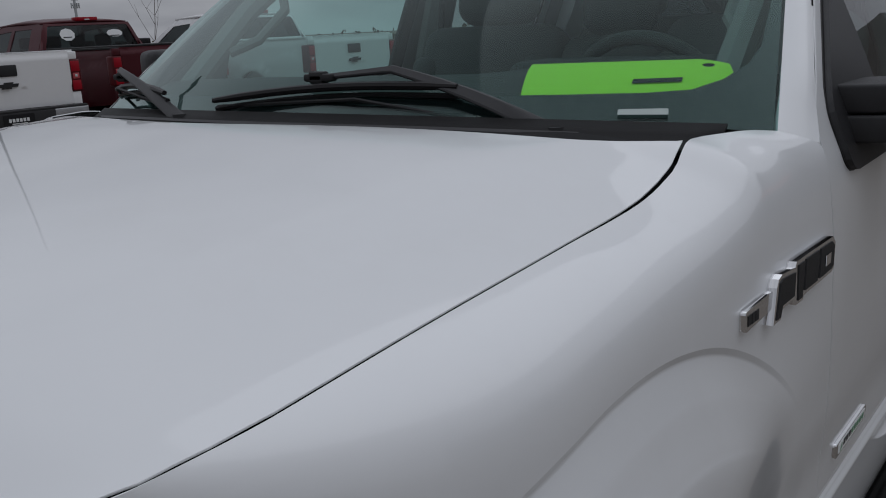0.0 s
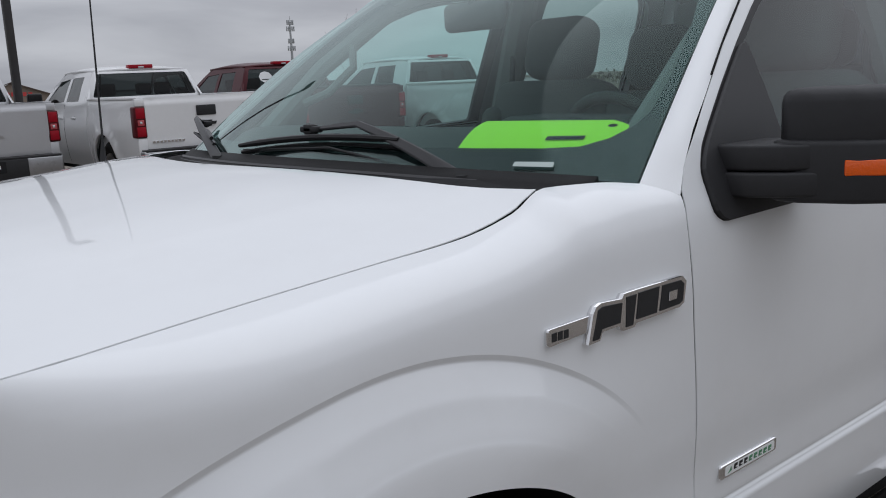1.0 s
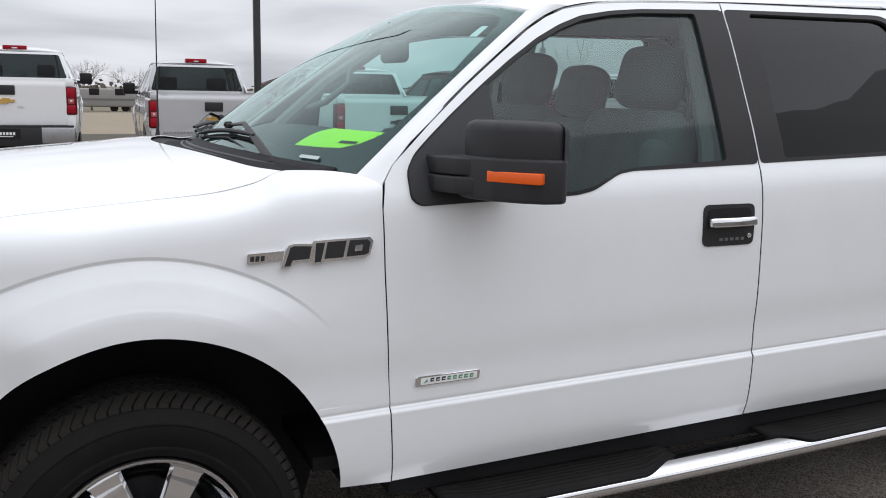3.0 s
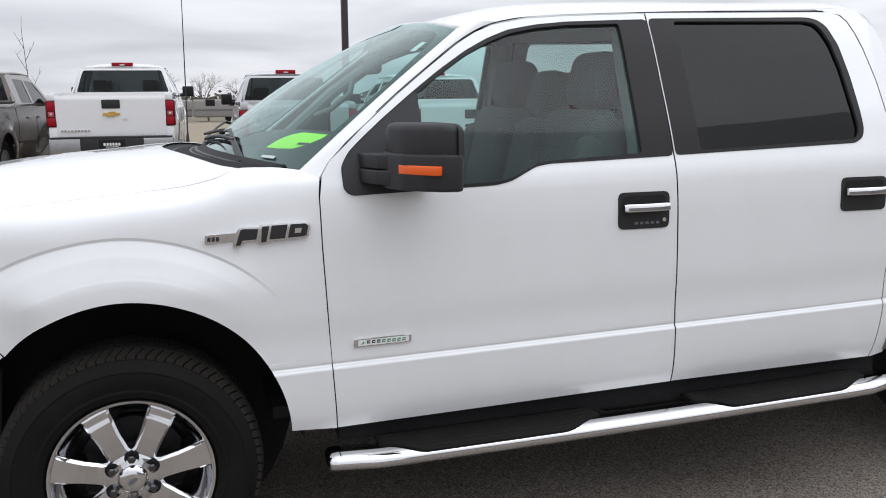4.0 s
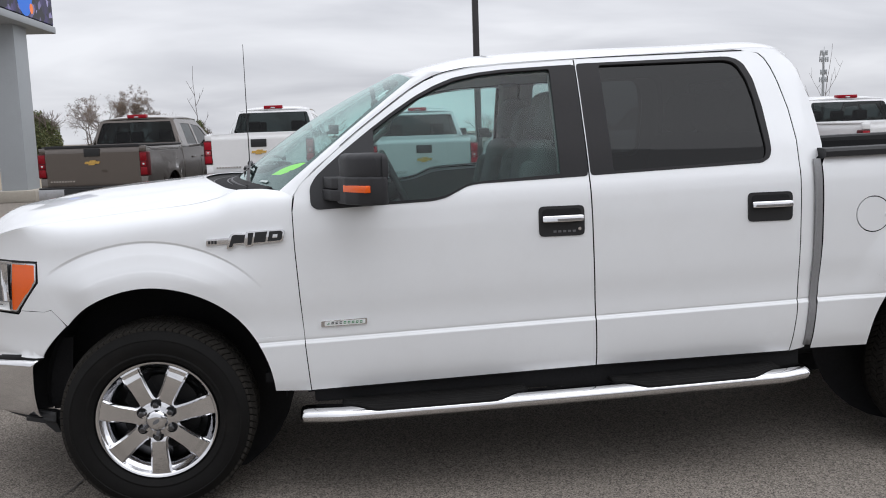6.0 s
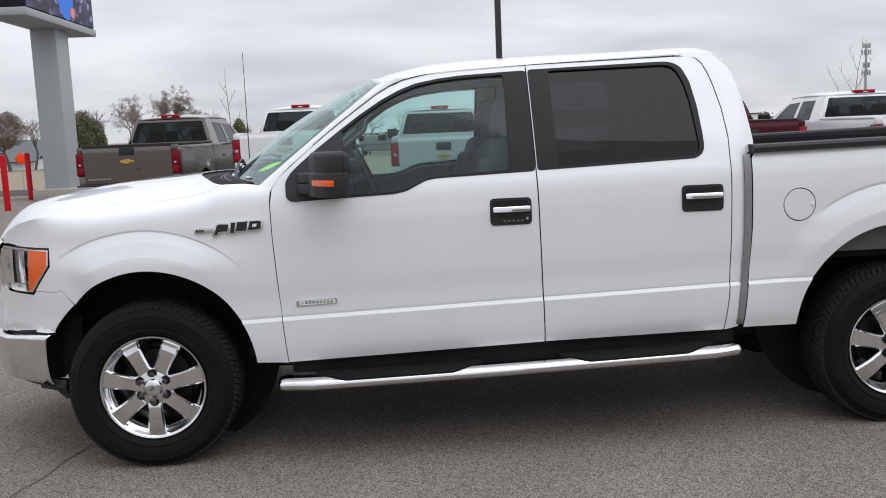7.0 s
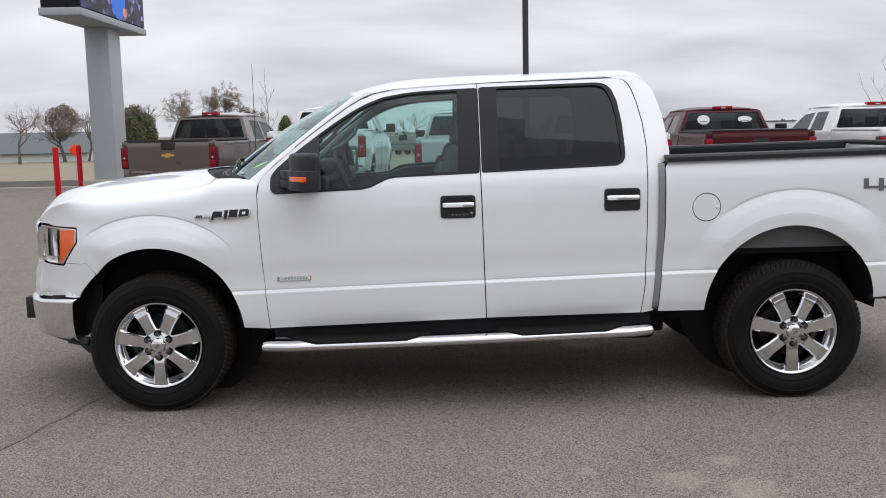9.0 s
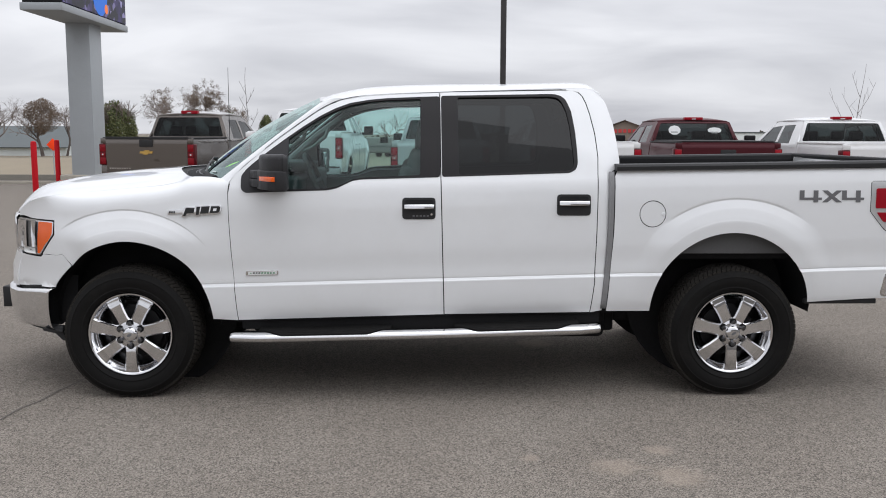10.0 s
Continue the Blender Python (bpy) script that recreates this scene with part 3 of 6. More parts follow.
for flip in (False, True):
    f = mirrored(raked(cab_side)) if flip else raked(cab_side)
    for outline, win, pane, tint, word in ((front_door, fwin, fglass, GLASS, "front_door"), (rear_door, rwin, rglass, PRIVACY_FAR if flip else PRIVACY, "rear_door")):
        d = side_panel(word, inset(outline, PANEL_GAP), f, WHITE, truck, "white door with a low crease", holes=[win], step=.04, flip=flip, lines=CREASE)
        doors.append(d)
        side_panel("door_seal", inset(outline, -.018), f, SHADOW, d, holes=[inset(outline, .03)], step=.2, depth=0, lift=-.018, flip=flip, lines=CREASE)
        side_panel("window_trim", inset(win, -.0035), f, TRIM, d, "black window surround", holes=[pane], step=.06, depth=.014, lift=.002, flip=flip)
        side_panel("pane", inset(pane, -.004), f, tint, d, "green-tinted glass" if tint is GLASS else "privacy glass, lightened on the far side", step=.09, depth=0, lift=-.010, flip=flip)
        side_panel("door_lining", inset(outline, .02), f, CABIN, d, "grey door lining", holes=[inset(pane, -.012)], step=.15, depth=0, lift=-.05, flip=flip)
    post = [(2.796 + .004, .522), (2.872, .533), (2.901, 1.026), (2.904, 1.36), (2.915, 1.385), (2.966, 1.41), (2.970, 1.45), (2.957, 1.575), (2.942, 1.67), (2.905, 1.79), (2.868, 1.855), (2.82, 1.884), (2.72, 1.891), (2.60, 1.889)]
    inner = [(x + .004, z + .002) for x, z in rear_door[1:11]]
    side_panel("cab_corner", post + inner[::-1], f, WHITE, truck, "white rear cab pillar", step=.035, flip=flip, lines=CREASE)
    sill = [(.56, .50), (2.86, .545), (2.86, 1.27), (.56, 1.24)]
    side_panel("inner_shell", sill, lambda x, z, f=f: (lambda p: (p[0], p[1] + (.020 if p[1] < 1 else -.020), p[2]))(f(x, z)), SHADOW, truck, step=.2, depth=0, flip=flip)

# A-pillars between windshield and door
seam_a = pchip([(0, .616), (.12, .655), (.3, .776), (.5, .905), (.75, 1.085), (.9, 1.19), (1, 1.262)])
door_top = pchip([(.600, 1.300), (.622, 1.322), (.650, 1.365), (.776, 1.475), (.90, 1.575), (1.02, 1.664), (1.13, 1.742), (1.20, 1.782), (1.27, 1.810), (1.40, 1.834), (1.546, 1.845), (1.875, 1.859), (2.58, 1.875), (2.70, 1.877)])


def pillar(u, v):
    x = seam_a(v) - .004
    q = Vector(side(x, door_top(x) + .003))
    p = ws(-1.0, v)
    n = Vector((-.45, -.75, .48)).normalized()
    return p.lerp(q, u) + n * .009 * math.sin(math.pi * u) * sstep(-.05, .2, v)


for flip in (False, True):
    f = mirrored(pillar) if flip else pillar
    panel("windshield_pillar", [(0, 0), (1.03, 0), (1.03, .85), (.99, .95), (.985, 1.05), (.5, 1.05), (0, 1)], f, WHITE, truck, "white windshield pillar", step=.1, depth=.015, flip=flip)

# roof
edge_y = pchip([(1.10, .270), (1.265, .286), (1.546, .294), (1.875, .298), (2.58, .302), (2.75, .303), (2.82, .298), (2.87, .286), (2.9, .276)])
edge_z = pchip([(1.10, 1.772), (1.265, 1.812), (1.40, 1.838), (1.546, 1.850), (1.875, 1.864), (2.58, 1.888), (2.72, 1.892), (2.82, 1.884), (2.868, 1.854), (2.90, 1.80)])


def roof(u, q):
    """u: 0 at the windshield to 1 at the back; q: -1 to 1 across."""
    x0 = 1.143 - .05 * (1 - abs(q) ** 2.2) + .11 * sstep(.93, 1.0, abs(q))
    x = x0 + (2.90 - x0) * u
    y = MID + q * (MID - edge_y(x))
    z = edge_z(x) + (.060 - .014 * sstep(1.7, 2.5, x)) * (1 - abs(q) ** 6) * (1 - .4 * sstep(.94, 1, u)) + .006 * (1 - q * q)
    if abs(q) < .999:
        front = sstep(.045, 0, u)
        z = z * (1 - front) + front * (ws(max(-1, min(1, q)), 1.0).z + .004)
    return (x, y, z)


grid("roof", roof, span(0, 1, 46), [-1, -.985, -.96, -.93] + span(-.88, .88, 31) + [.93, .96, .985, 1], WHITE, truck, "white roof", thick=.02)
for flip in (False, True):
    f = lambda u, w, flip=flip: (lambda p: (p.x, 2 * MID - p.y if flip else p.y, p.z))(Vector(pillar(u, .985)).lerp(Vector(roof(.02, -.93 - .07 * u)), w) - Vector((0, 0, .0025)))
    grid("roof_corner", f, span(0, 1, 6), span(0, 1, 5), WHITE, truck)
    seam = [side(x, door_top(x) + .0035) for x in span(.82, 2.66, 50)]
    tube("roof_seam", [(x, (2 * MID - y if flip else y), z) for x, y, z in seam], .0020, SHADOW, truck, seg=5)
grid("headlining", lambda u, q: Vector(roof(u, q)) - Vector((0, 0, .05)), span(0.02, .98, 14), span(-.97, .97, 15), HEADLINING, truck)


def back_wall(y, z):
    q = abs(y - MID) / .80
    x = 2.90 + .068 * sstep(1.36, 1.44, z) - .10 * sstep(1.5, 1.86, z) ** 1.2 - .05 * sstep(.85, 1.1, q)
    return (x, y, z)


rear_pane = rounded([(.42, 1.44), (1.58, 1.44), (1.52, 1.78), (.48, 1.78)], .06)
panel("back_wall", [(.14, .6), (1.86, .6), (1.86, 1.45), (1.70, 1.84), (.30, 1.84), (.14, 1.45)], back_wall, WHITE, truck, "white back of the cab", holes=[rear_pane], step=.07, depth=.03)
panel("rear_window", inset(rear_pane, -.01), back_wall, PRIVACY, truck, "dark rear window", step=.1, depth=0, lift=-.01)

# ---- bed ----
BEDA = (-55, 51)
bed_outline = [(2.897, .530)] + mouth_arc(ARCH_R, -90, -55, 24) + crease_arc(ARCH_R, *BEDA, 160) + mouth_arc(ARCH_R, 51, 83.5, 24) + [(4.50, .607), (4.74, .615), (4.755, .80), (4.765, .980), (4.638, .995), (4.572, 1.040), (4.482, 1.149), (4.484, 1.322), (4.497, 1.334), (4.78, 1.336), (4.785, 1.415), (2.945, 1.392), (2.929, 1.36), (2.927, 1.03)]
FUEL = (3.158, 1.132)
fuel_ring = arc(*FUEL, .0815, 0, 351, 40)
bed_inner_y = .16
for flip in (False, True):
    f = mirrored(raked(side)) if flip else raked(side)
    V, F, N = joined(panel_mesh(to_w(bed_outline), f, [] if flip else [to_w(fuel_ring)], .03, flip=flip, lines=CREASE), ring_mesh(ARCH_R, *BEDA, flip, n=160))
    b = solid("bed_side", V, F, WHITE, truck, "white bed side with a flared wheel arch", normals=N)
    if not flip:
        side_panel("fuel_door", arc(*FUEL, .0762, 0, 351, 40), f, WHITE, b, "round white fuel door", step=.03, depth=.012, lift=.0015)
        side_panel("fuel_pocket", arc(*FUEL, .095, 0, 351, 24), f, SHADOW, b, step=.06, depth=0, lift=-.012)
        bm = bmesh.new()
        add_lathe(bm, [(.0, -.006), (.010, -.005), (.013, .0), (.013, .02)], 14, Matrix.Translation((FUEL[0] + .064, side_y(FUEL[0], FUEL[1]), FUEL[1] - .002)))
        part("finger_dimple", bm, WHITE, b)
    s = -1 if flip else 1
    yy = lambda y, s=s: y if s > 0 else 2 * MID - y
    rail = [(2.935, yy(.095), 1.408), (3.6, yy(.095), 1.418), (4.76, yy(.095), 1.438)]
    bm = bmesh.new()
    prof = [(-.055, -.018), (-.057, .006), (-.046, .018), (.0, .023), (.055, .020), (.064, .008), (.064, -.05)]
    rings = [[bm.verts.new((p[0], p[1] + s * a, p[2] + c)) for a, c in prof] for p in rail]
    for r0, r1 in zip(rings, rings[1:]):
        for j in range(len(prof) - 1):
            bm.faces.new((r0[j], r0[j + 1], r1[j + 1], r1[j]))
    bm.faces.new(rings[0]); bm.faces.new(rings[-1])
    part("bed_rail_cap", bm, BLACK, truck, "black plastic bed rail cap")
    a, c = sorted((yy(bed_inner_y), yy(bed_inner_y - .012)))
    box("bed_inner_wall", (2.93, a, .88), (4.77, c, 1.41), SHADOW, truck, "black bed liner")
box("bed_floor", (2.93, .172, .84), (4.77, 1.828, .88), SHADOW, truck)
box("bed_bulkhead", (2.925, .172, .88), (2.965, 1.828, 1.40), SHADOW, truck, bevel=.008)
box("tailgate", (4.745, .172, .83), (4.80, 1.828, 1.43), WHITE, truck, "white tailgate", bevel=.012)
box("tailgate_cap", (4.735, .172, 1.432), (4.81, 1.828, 1.462), BLACK, truck, bevel=.01)
box("gap_filler", (2.862, .10, .55), (2.93, 1.90, 1.34), SHADOW, truck)
cab_end = pchip([(.533, 2.872), (1.026, 2.901), (1.36, 2.904), (1.40, 2.906)])
for flip in (False, True):
    # a shallow grey channel, far wall at the bed; grey stands for half-lit shade
    def strip_at(u, z, flip=flip):
        x0, x1 = cab_end(z) - .010, cab_end(z) + .021
        y = base_y(2.89, z) + .004 + .005 * math.sin(math.pi * min(1, u * 1.25))
        return (x0 + (x1 - x0) * u, 2 * MID - y if flip else y, z)
    grid("cab_gap_strip", strip_at, span(0, 1, 9), span(.545, 1.385, 24), STRIP_GREY, truck, "grey sheet standing for the half-lit gap between cab and bed", thick=.006)

# ---- nose ----
nose = [(-.44, .117), (-.52, .166), (-.60, .226), (-.68, .296), (-.75, .367), (-.82, .47), (-.88, .60), (-.925, .78), (-.945, 1.0)]
nose += [(x, 2 * MID - y) for x, y in nose[-2::-1]]


def nose_at(a):
    k = min(len(nose) - 2, max(0, int(a)))
    t = a - k
    return Vector((nose[k][0] * (1 - t) + nose[k + 1][0] * t, nose[k][1] * (1 - t) + nose[k + 1][1] * t, 0))


def nose_n(a):
    d = nose_at(min(16, a + .5)) - nose_at(max(0, a - .5))
    return Vector((-d.y, d.x, 0)).normalized()


def wrap(zs, outs):
    zz, oo = pchip(list(zip(span(0, 1, len(zs)), zs))), pchip(list(zip(span(0, 1, len(outs)), outs)))
    return lambda a, v: nose_at(a) + nose_n(a) * oo(v) + Vector((0, 0, zz(v)))


val_z = pchip([(0, .640), (.25, .76), (.5, .83), (.75, .880), (1, .905)])
val_out = pchip([(0, -.01), (.25, .012), (.5, .006), (.75, -.004), (1, -.03)])


def skirt(x, z):
    """The white panel swells forward over the bumper."""
    return .034 * sstep(.86, .68, z) * sstep(-.58, -.80, x)


def valance_at(a, v):
    e = sstep(4.9, 6.2, a) * sstep(11.1, 9.8, a)
    p = nose_at(a) + nose_n(a) * (val_out(v) * e - .006 * (1 - e)) + Vector((0, 0, val_z(v)))
    p.x -= skirt(p.x, p.z)
    return p


grid("front_valance", valance_at, span(4.3, 11.7, 45), span(0, 1, 14), WHITE, truck, "white panel over the bumper", thick=.008)
VAL = (-63, -45.15)
valance_out = crease_arc(ARCH_F, *VAL, 14) + [(-.44, .8688), (-.556, .8664), (-.573, .8485), (-.70, .8475), (-.80, .850), (-.835, .855), (-.84, .74), (-.835, .642), (-.78, .645), (-.70, .654), (-.60, .665), (-.52, .669), (-.45, .6715), (-.409, .6775)]
for flip in (False, True):
    f = mirrored(flat_side) if flip else flat_side
    V, F, N = joined(panel_mesh(valance_out, f, step=.03, flip=flip), ring_mesh(ARCH_F, *VAL, flip, n=14))
    # the arch runs out forward at its foot
    V = [(x - .046 * sstep(.85, .67, z) * sstep(-.66, -.46, x) - skirt(x, z), y, z) for x, y, z in V]
    solid("bumper_side_panel", V, F, WHITE, truck, "white panel below the headlamp", normals=N)


def drop(p, d=.040):
    """The bumper line sinks towards the middle of the nose."""
    p.z -= d * sstep(-.46, -.86, p.x)
    return p


bumper_skin = wrap([.403, .420, .545, .638, .653, .661], [-.04, -.002, .024, .028, .020, -.02])


def bumper_at(a, v):
    """The bumper's ends slant back towards the top."""
    first = .46 + .40 * (1 - sstep(.0, .95, v))
    p = bumper_skin(first + (16 - 2 * first) * a, v)
    p.x -= .035 * sstep(-.66, -.88, p.x)
    return drop(p, .012 + .028 * v)


bumper = grid("front_bumper", bumper_at, span(0, 1, 90), span(0, 1, 18), CHROME, truck, "chrome front bumper", thick=.008)
seal_skin, gap_skin = wrap([.655, .676], [-.006, -.014]), wrap([.64, .69], [-.012, -.012])
grid("bumper_seal", lambda a, v: drop(seal_skin(a, v)), span(.5, 15.5, 60), [0, 1], SHADOW, truck, "black seal over the bumper", thick=.02)
grid("bumper_gap", lambda a, v: drop(gap_skin(a, v)), span(.8, 15.2, 33), [0, 1], SHADOW, truck)
grid("chin_spoiler", wrap([.385, .40, .43], [-.02, -.03, -.03]), span(.1, 15.9, 40), span(0, 1, 4), BLACK, truck, "black air dam", thick=.012)
for y in (.24, 1.76):
    bm = bmesh.new()
    prof_f = [(-.57, .408), (-.49, .398), (-.448, .380), (-.432, .334), (-.452, .332), (-.495, .376), (-.57, .394)]
    ends = [[bm.verts.new((x, y + d, z)) for x, z in prof_f] for d in (-.07, .07)]
    bm.faces.new(ends[0])
    bm.faces.new(ends[1][::-1])
    for k in range(len(prof_f)):
        k2 = (k + 1) % len(prof_f)
        bm.faces.new((ends[0][k], ends[1][k], ends[1][k2], ends[0][k2]))
    part("air_deflector", bm, BLACK, truck, "black flap ahead of the wheel")
grid("grille", wrap([.86, .88, 1.07, 1.095], [-.04, .004, .006, -.04]), span(4.75, 11.25, 34), span(0, 1, 10), CHROME, truck, "chrome grille", thick=.01)
for z in (.92, .975, 1.03):
    grid("grille_slot", wrap([z - .019, z + .019], [.011, .011]), span(5.4, 10.6, 24), [0, 1], SHADOW, truck)
box("nose_core", (-.80, .46, .5), (-.62, 1.54, 1.09), SHADOW, truck)
box("front_bracket", (-1.075, .76, .43), (-.975, 1.24, .570), BLACK, truck, "black front bumper bracket", bevel=.006)
lamp_out = [(-.456, 1.079), (-.459, .992), (-.576, .852), (-.70, .850), (-.80, .872), (-.838, .980), (-.785, 1.081), (-.63, 1.083)]
amber_out = rounded([(-.465, 1.068), (-.468, .997), (-.578, .866), (-.604, .866), (-.597, .95), (-.586, 1.068)], .006, 3)
clear_out = [(-.590, 1.072), (-.602, .945), (-.610, .863), (-.70, .859), (-.79, .882), (-.825, .980), (-.776, 1.073)]
for flip in (False, True):
    f = mirrored(side) if flip else side
    h = panel("headlamp", inset(lamp_out, .003), f, BLACK, truck, "headlamp with amber side lens", step=.05, lift=-.004, flip=flip)
    panel("amber_rim", inset(amber_out, -.0035), f, CHROME, h, "bright lens rim", holes=[inset(amber_out, .003)], step=.06, depth=.003, lift=.0036, flip=flip)
    panel("amber_lens", amber_out, f, AMBER, h, "amber lens", step=.04, depth=.006, lift=.003, flip=flip)
    panel("clear_lens", clear_out, f, LENS, h, "clear lens over a bright reflector", step=.04, depth=.006, lift=.005, flip=flip)
    panel("lamp_bowl_plate", inset(clear_out, .004), f, GAP_GREY, h, "dark lamp housing", step=.04, depth=0, lift=.0012, flip=flip)
    panel("lamp_rim", inset(clear_out, -.002), f, CHROME, h, "chrome inner rim", holes=[inset(clear_out, .009)], step=.06, depth=.002, lift=.002, flip=flip)
    for u0, u1, z0, z1 in ((-.648, -.608, .905, 1.064), (-.725, -.612, .866, .902), (-.790, -.695, .895, 1.064)):
        def bowl(u, z, f=f, u0=u0, u1=u1, z0=z0, z1=z1, flip=flip):
            x, y, zz = f(u0 + (u1 - u0) * u, z0 + (z1 - z0) * z)
            sink = .016 * math.sin(math.pi * u) * math.sin(math.pi * z) - .0165
            return (x, y + (-sink if flip else sink), zz)
        grid("reflector", bowl, span(0, 1, 12), span(0, 1, 12), CHROME if z1 > 1 else LABEL_WHITE, h, "bright reflector bowl" if z1 > 1 else "white lower reflector")

# ---- tail ----
tail_out = rounded([(4.487, 1.331), (4.485, 1.150), (4.574, 1.043), (4.640, .999), (4.768, .985), (4.775, 1.332)], .012)
for flip in (False, True):
    f = mirrored(side) if flip else side
    t = panel("tail_lamp", tail_out, f, CLEAR, truck, "red tail lamp with a clear border", step=.06, lift=.004, flip=flip)
    panel("red_lens", rounded([(4.514, 1.288), (4.514, 1.168), (4.75, 1.168), (4.752, 1.294)], .012), f, RED, t, "red lens", step=.06, depth=.006, lift=.008, flip=flip)
    panel("red_lens", rounded([(4.522, 1.143), (4.566, 1.086), (4.75, 1.082), (4.752, 1.143)], .008), f, RED, t, "red lens", step=.06, depth=.006, lift=.008, flip=flip)
box("rear_bumper", (4.575, .035, .615), (4.95, 1.965, .80), CHROME, truck, "chrome rear bumper", bevel=.04, seg=4)
box("rear_apron", (4.13, .072, .572), (4.58, .105, .605), BLACK, truck, "black lower bed trim", bevel=.006)

# ---- wheels ----
TYRE_R = .408


def build_wheel(cx, y_face, outward, rubber, tyre_label):
    """outward: -1 on the driver's side."""
    m = Matrix.Translation((cx, y_face, HUB_Z)) @ Matrix.Diagonal((1, -outward, 1, 1))
    R = .250
    bm = bmesh.new()
    add_lathe(bm, [(R + .004, .006), (R + .006, -.006), (R + .001, -.011), (R - .006, -.009), (R - .011, -.003), (R - .016, .006), (R - .030, .020), (R - .048, .040), (R - .050, .06), (R - .052, .20), (R + .004, .22)], 64, m)
    add_lathe(bm, [(.0, -.034), (.018, -.0335), (.031, -.031), (.040, -.026), (.046, -.016), (.062, -.012), (.080, -.008), (.089, .0), (.094, .03)], 48, m)
    w = part("wheel", bm, WHEEL_CHROME, truck, "chrome seven-spoke wheel", smooth=40)
    n = 7
    for k in range(n):
        a = 2 * math.pi * k / n + math.radians(-90)
        rot = Matrix.Rotation(-a, 4, "Y")
        bm = bmesh.new()
        # a broad spoke, with a shallow hollow along it and deep flanks
        sec = [(.066, .044, -.004, .0), (.095, .036, -.013, .0), (.15, .037, -.013, .001), (.188, .041, -.0115, .002), (.197, .042, -.0105, .002), (.206, .0425, -.0080, .003), (.216, .043, -.0055, .002), (.228, .045, -.005, .001), (.234, .048, -.004, .0), (.242, .052, -.001, .0)]
        rings = []
        for r, hw, top, hollow in sec:
            pts = [(r, .060, -hw - .004), (r, top + .010, -hw), (r, top, -hw + .008), (r, top + hollow * .45, 0), (r, top, hw - .008), (r, top + .010, hw), (r, .060, hw + .004)]
            rings.append([bm.verts.new(m @ (rot @ Vector(p))) for p in pts])
        for r0, r1 in zip(rings, rings[1:]):
            for j in range(6):
                bm.faces.new((r0[j], r0[j + 1], r1[j + 1], r1[j]))
        part("spoke", bm, WHEEL_CHROME, w, "broad chrome spoke", smooth=24)
    bm = bmesh.new()
    T = TYRE_R
    prof = [(R + .002, .012), (R + .012, -.012), (R + .030, -.025), (R + .033, -.0275), (R + .038, -.0275), (R + .041, -.026), (R + .060, -.031), (R + .08, -.034), (R + .096, -.0315), (R + .099, -.0335), (R + .103, -.0325), (R + .106, -.0295), (T - .045, -.024), (T - .026, -.010), (T - .017, .012), (T - .012, .035), (T - .011, .07), (T - .011, .21), (T - .012, .245), (T - .02, .275), (T - .05, .30), (R + .05, .30), (R, .25)]
    add_lathe(bm, prof, 96, m)
    for v in bm.verts:
        if v.co.z < .004:
            v.co.z = .004
    part("tyre", bm, rubber, w, tyre_label, smooth=30)
    # shoulder blocks of the tread
    bm = bmesh.new()
    for row, (y0, y1, lean) in enumerate(((-.006, .050, .012), (.058, .100, -.010), (.108, .150, .010), (.158, .200, -.010))):
        for k in range(84):
            rot = Matrix.Rotation(2 * math.pi * (k + .5 * (row % 2)) / 84, 4, "Y")
            edge = .013 if row == 0 else 0
            vs = [bm.verts.new(m @ (rot @ Vector((r - (edge if y == y0 else 0), y, z + lean * (1 if y == y0 else -1))))) for r in (T - .028, T) for y in (y0, y1) for z in (-.0118, .0118)]
            for q in ((4, 5, 7, 6), (0, 1, 5, 4), (2, 6, 7, 3), (0, 4, 6, 2), (1, 3, 7, 5)):
                bm.faces.new([vs[n] for n in q])
    tr = part("tread", bm, TREAD, w, smooth=0)
    for v in tr.data.vertices:
        v.co.z = max(v.co.z, .003)
    for k in range(6):
        a = 2 * math.pi * k / 6 + math.radians(90)
        c = m @ Matrix.Translation((.068 * math.cos(a), 0, .068 * math.sin(a)))
        bm = bmesh.new()
        add_lathe(bm, [(.0, -.035), (.009, -.0345), (.0135, -.029), (.0135, .006)], 6, c)
        part("lug_nut", bm, DARK_STEEL, w, "steel lug nut", smooth=25)
        bm = bmesh.new()
        add_lathe(bm, [(.0225, .0), (.0225, -.0125), (.0215, -.0135), (.0205, -.0118), (.0, -.0116)], 20, c)
        part("lug_pocket", bm, SHADOW, w)
    bm = bmesh.new()
    add_lathe(bm, [(.0, -.0352), (.016, -.0348), (.017, -.0325)], 24, m @ Matrix.Rotation(-.6, 4, "Y") @ Matrix.Diagonal((1.0, 1, .5, 1)))
    part("hub_badge", bm, GREY_DECAL, w, "plain dark oval")
    bm = bmesh.new()
    add_lathe(bm, [(.05, .10), (.165, .10), (.168, .115), (.05, .115)], 40, m)
    part("brake_disc", bm, BLACK, w)
    bm = bmesh.new()
    add_lathe(bm, [(.0, .15), (.216, .15)], 40, m)
    part("wheel_backing", bm, DARK_STEEL, w)
    return w


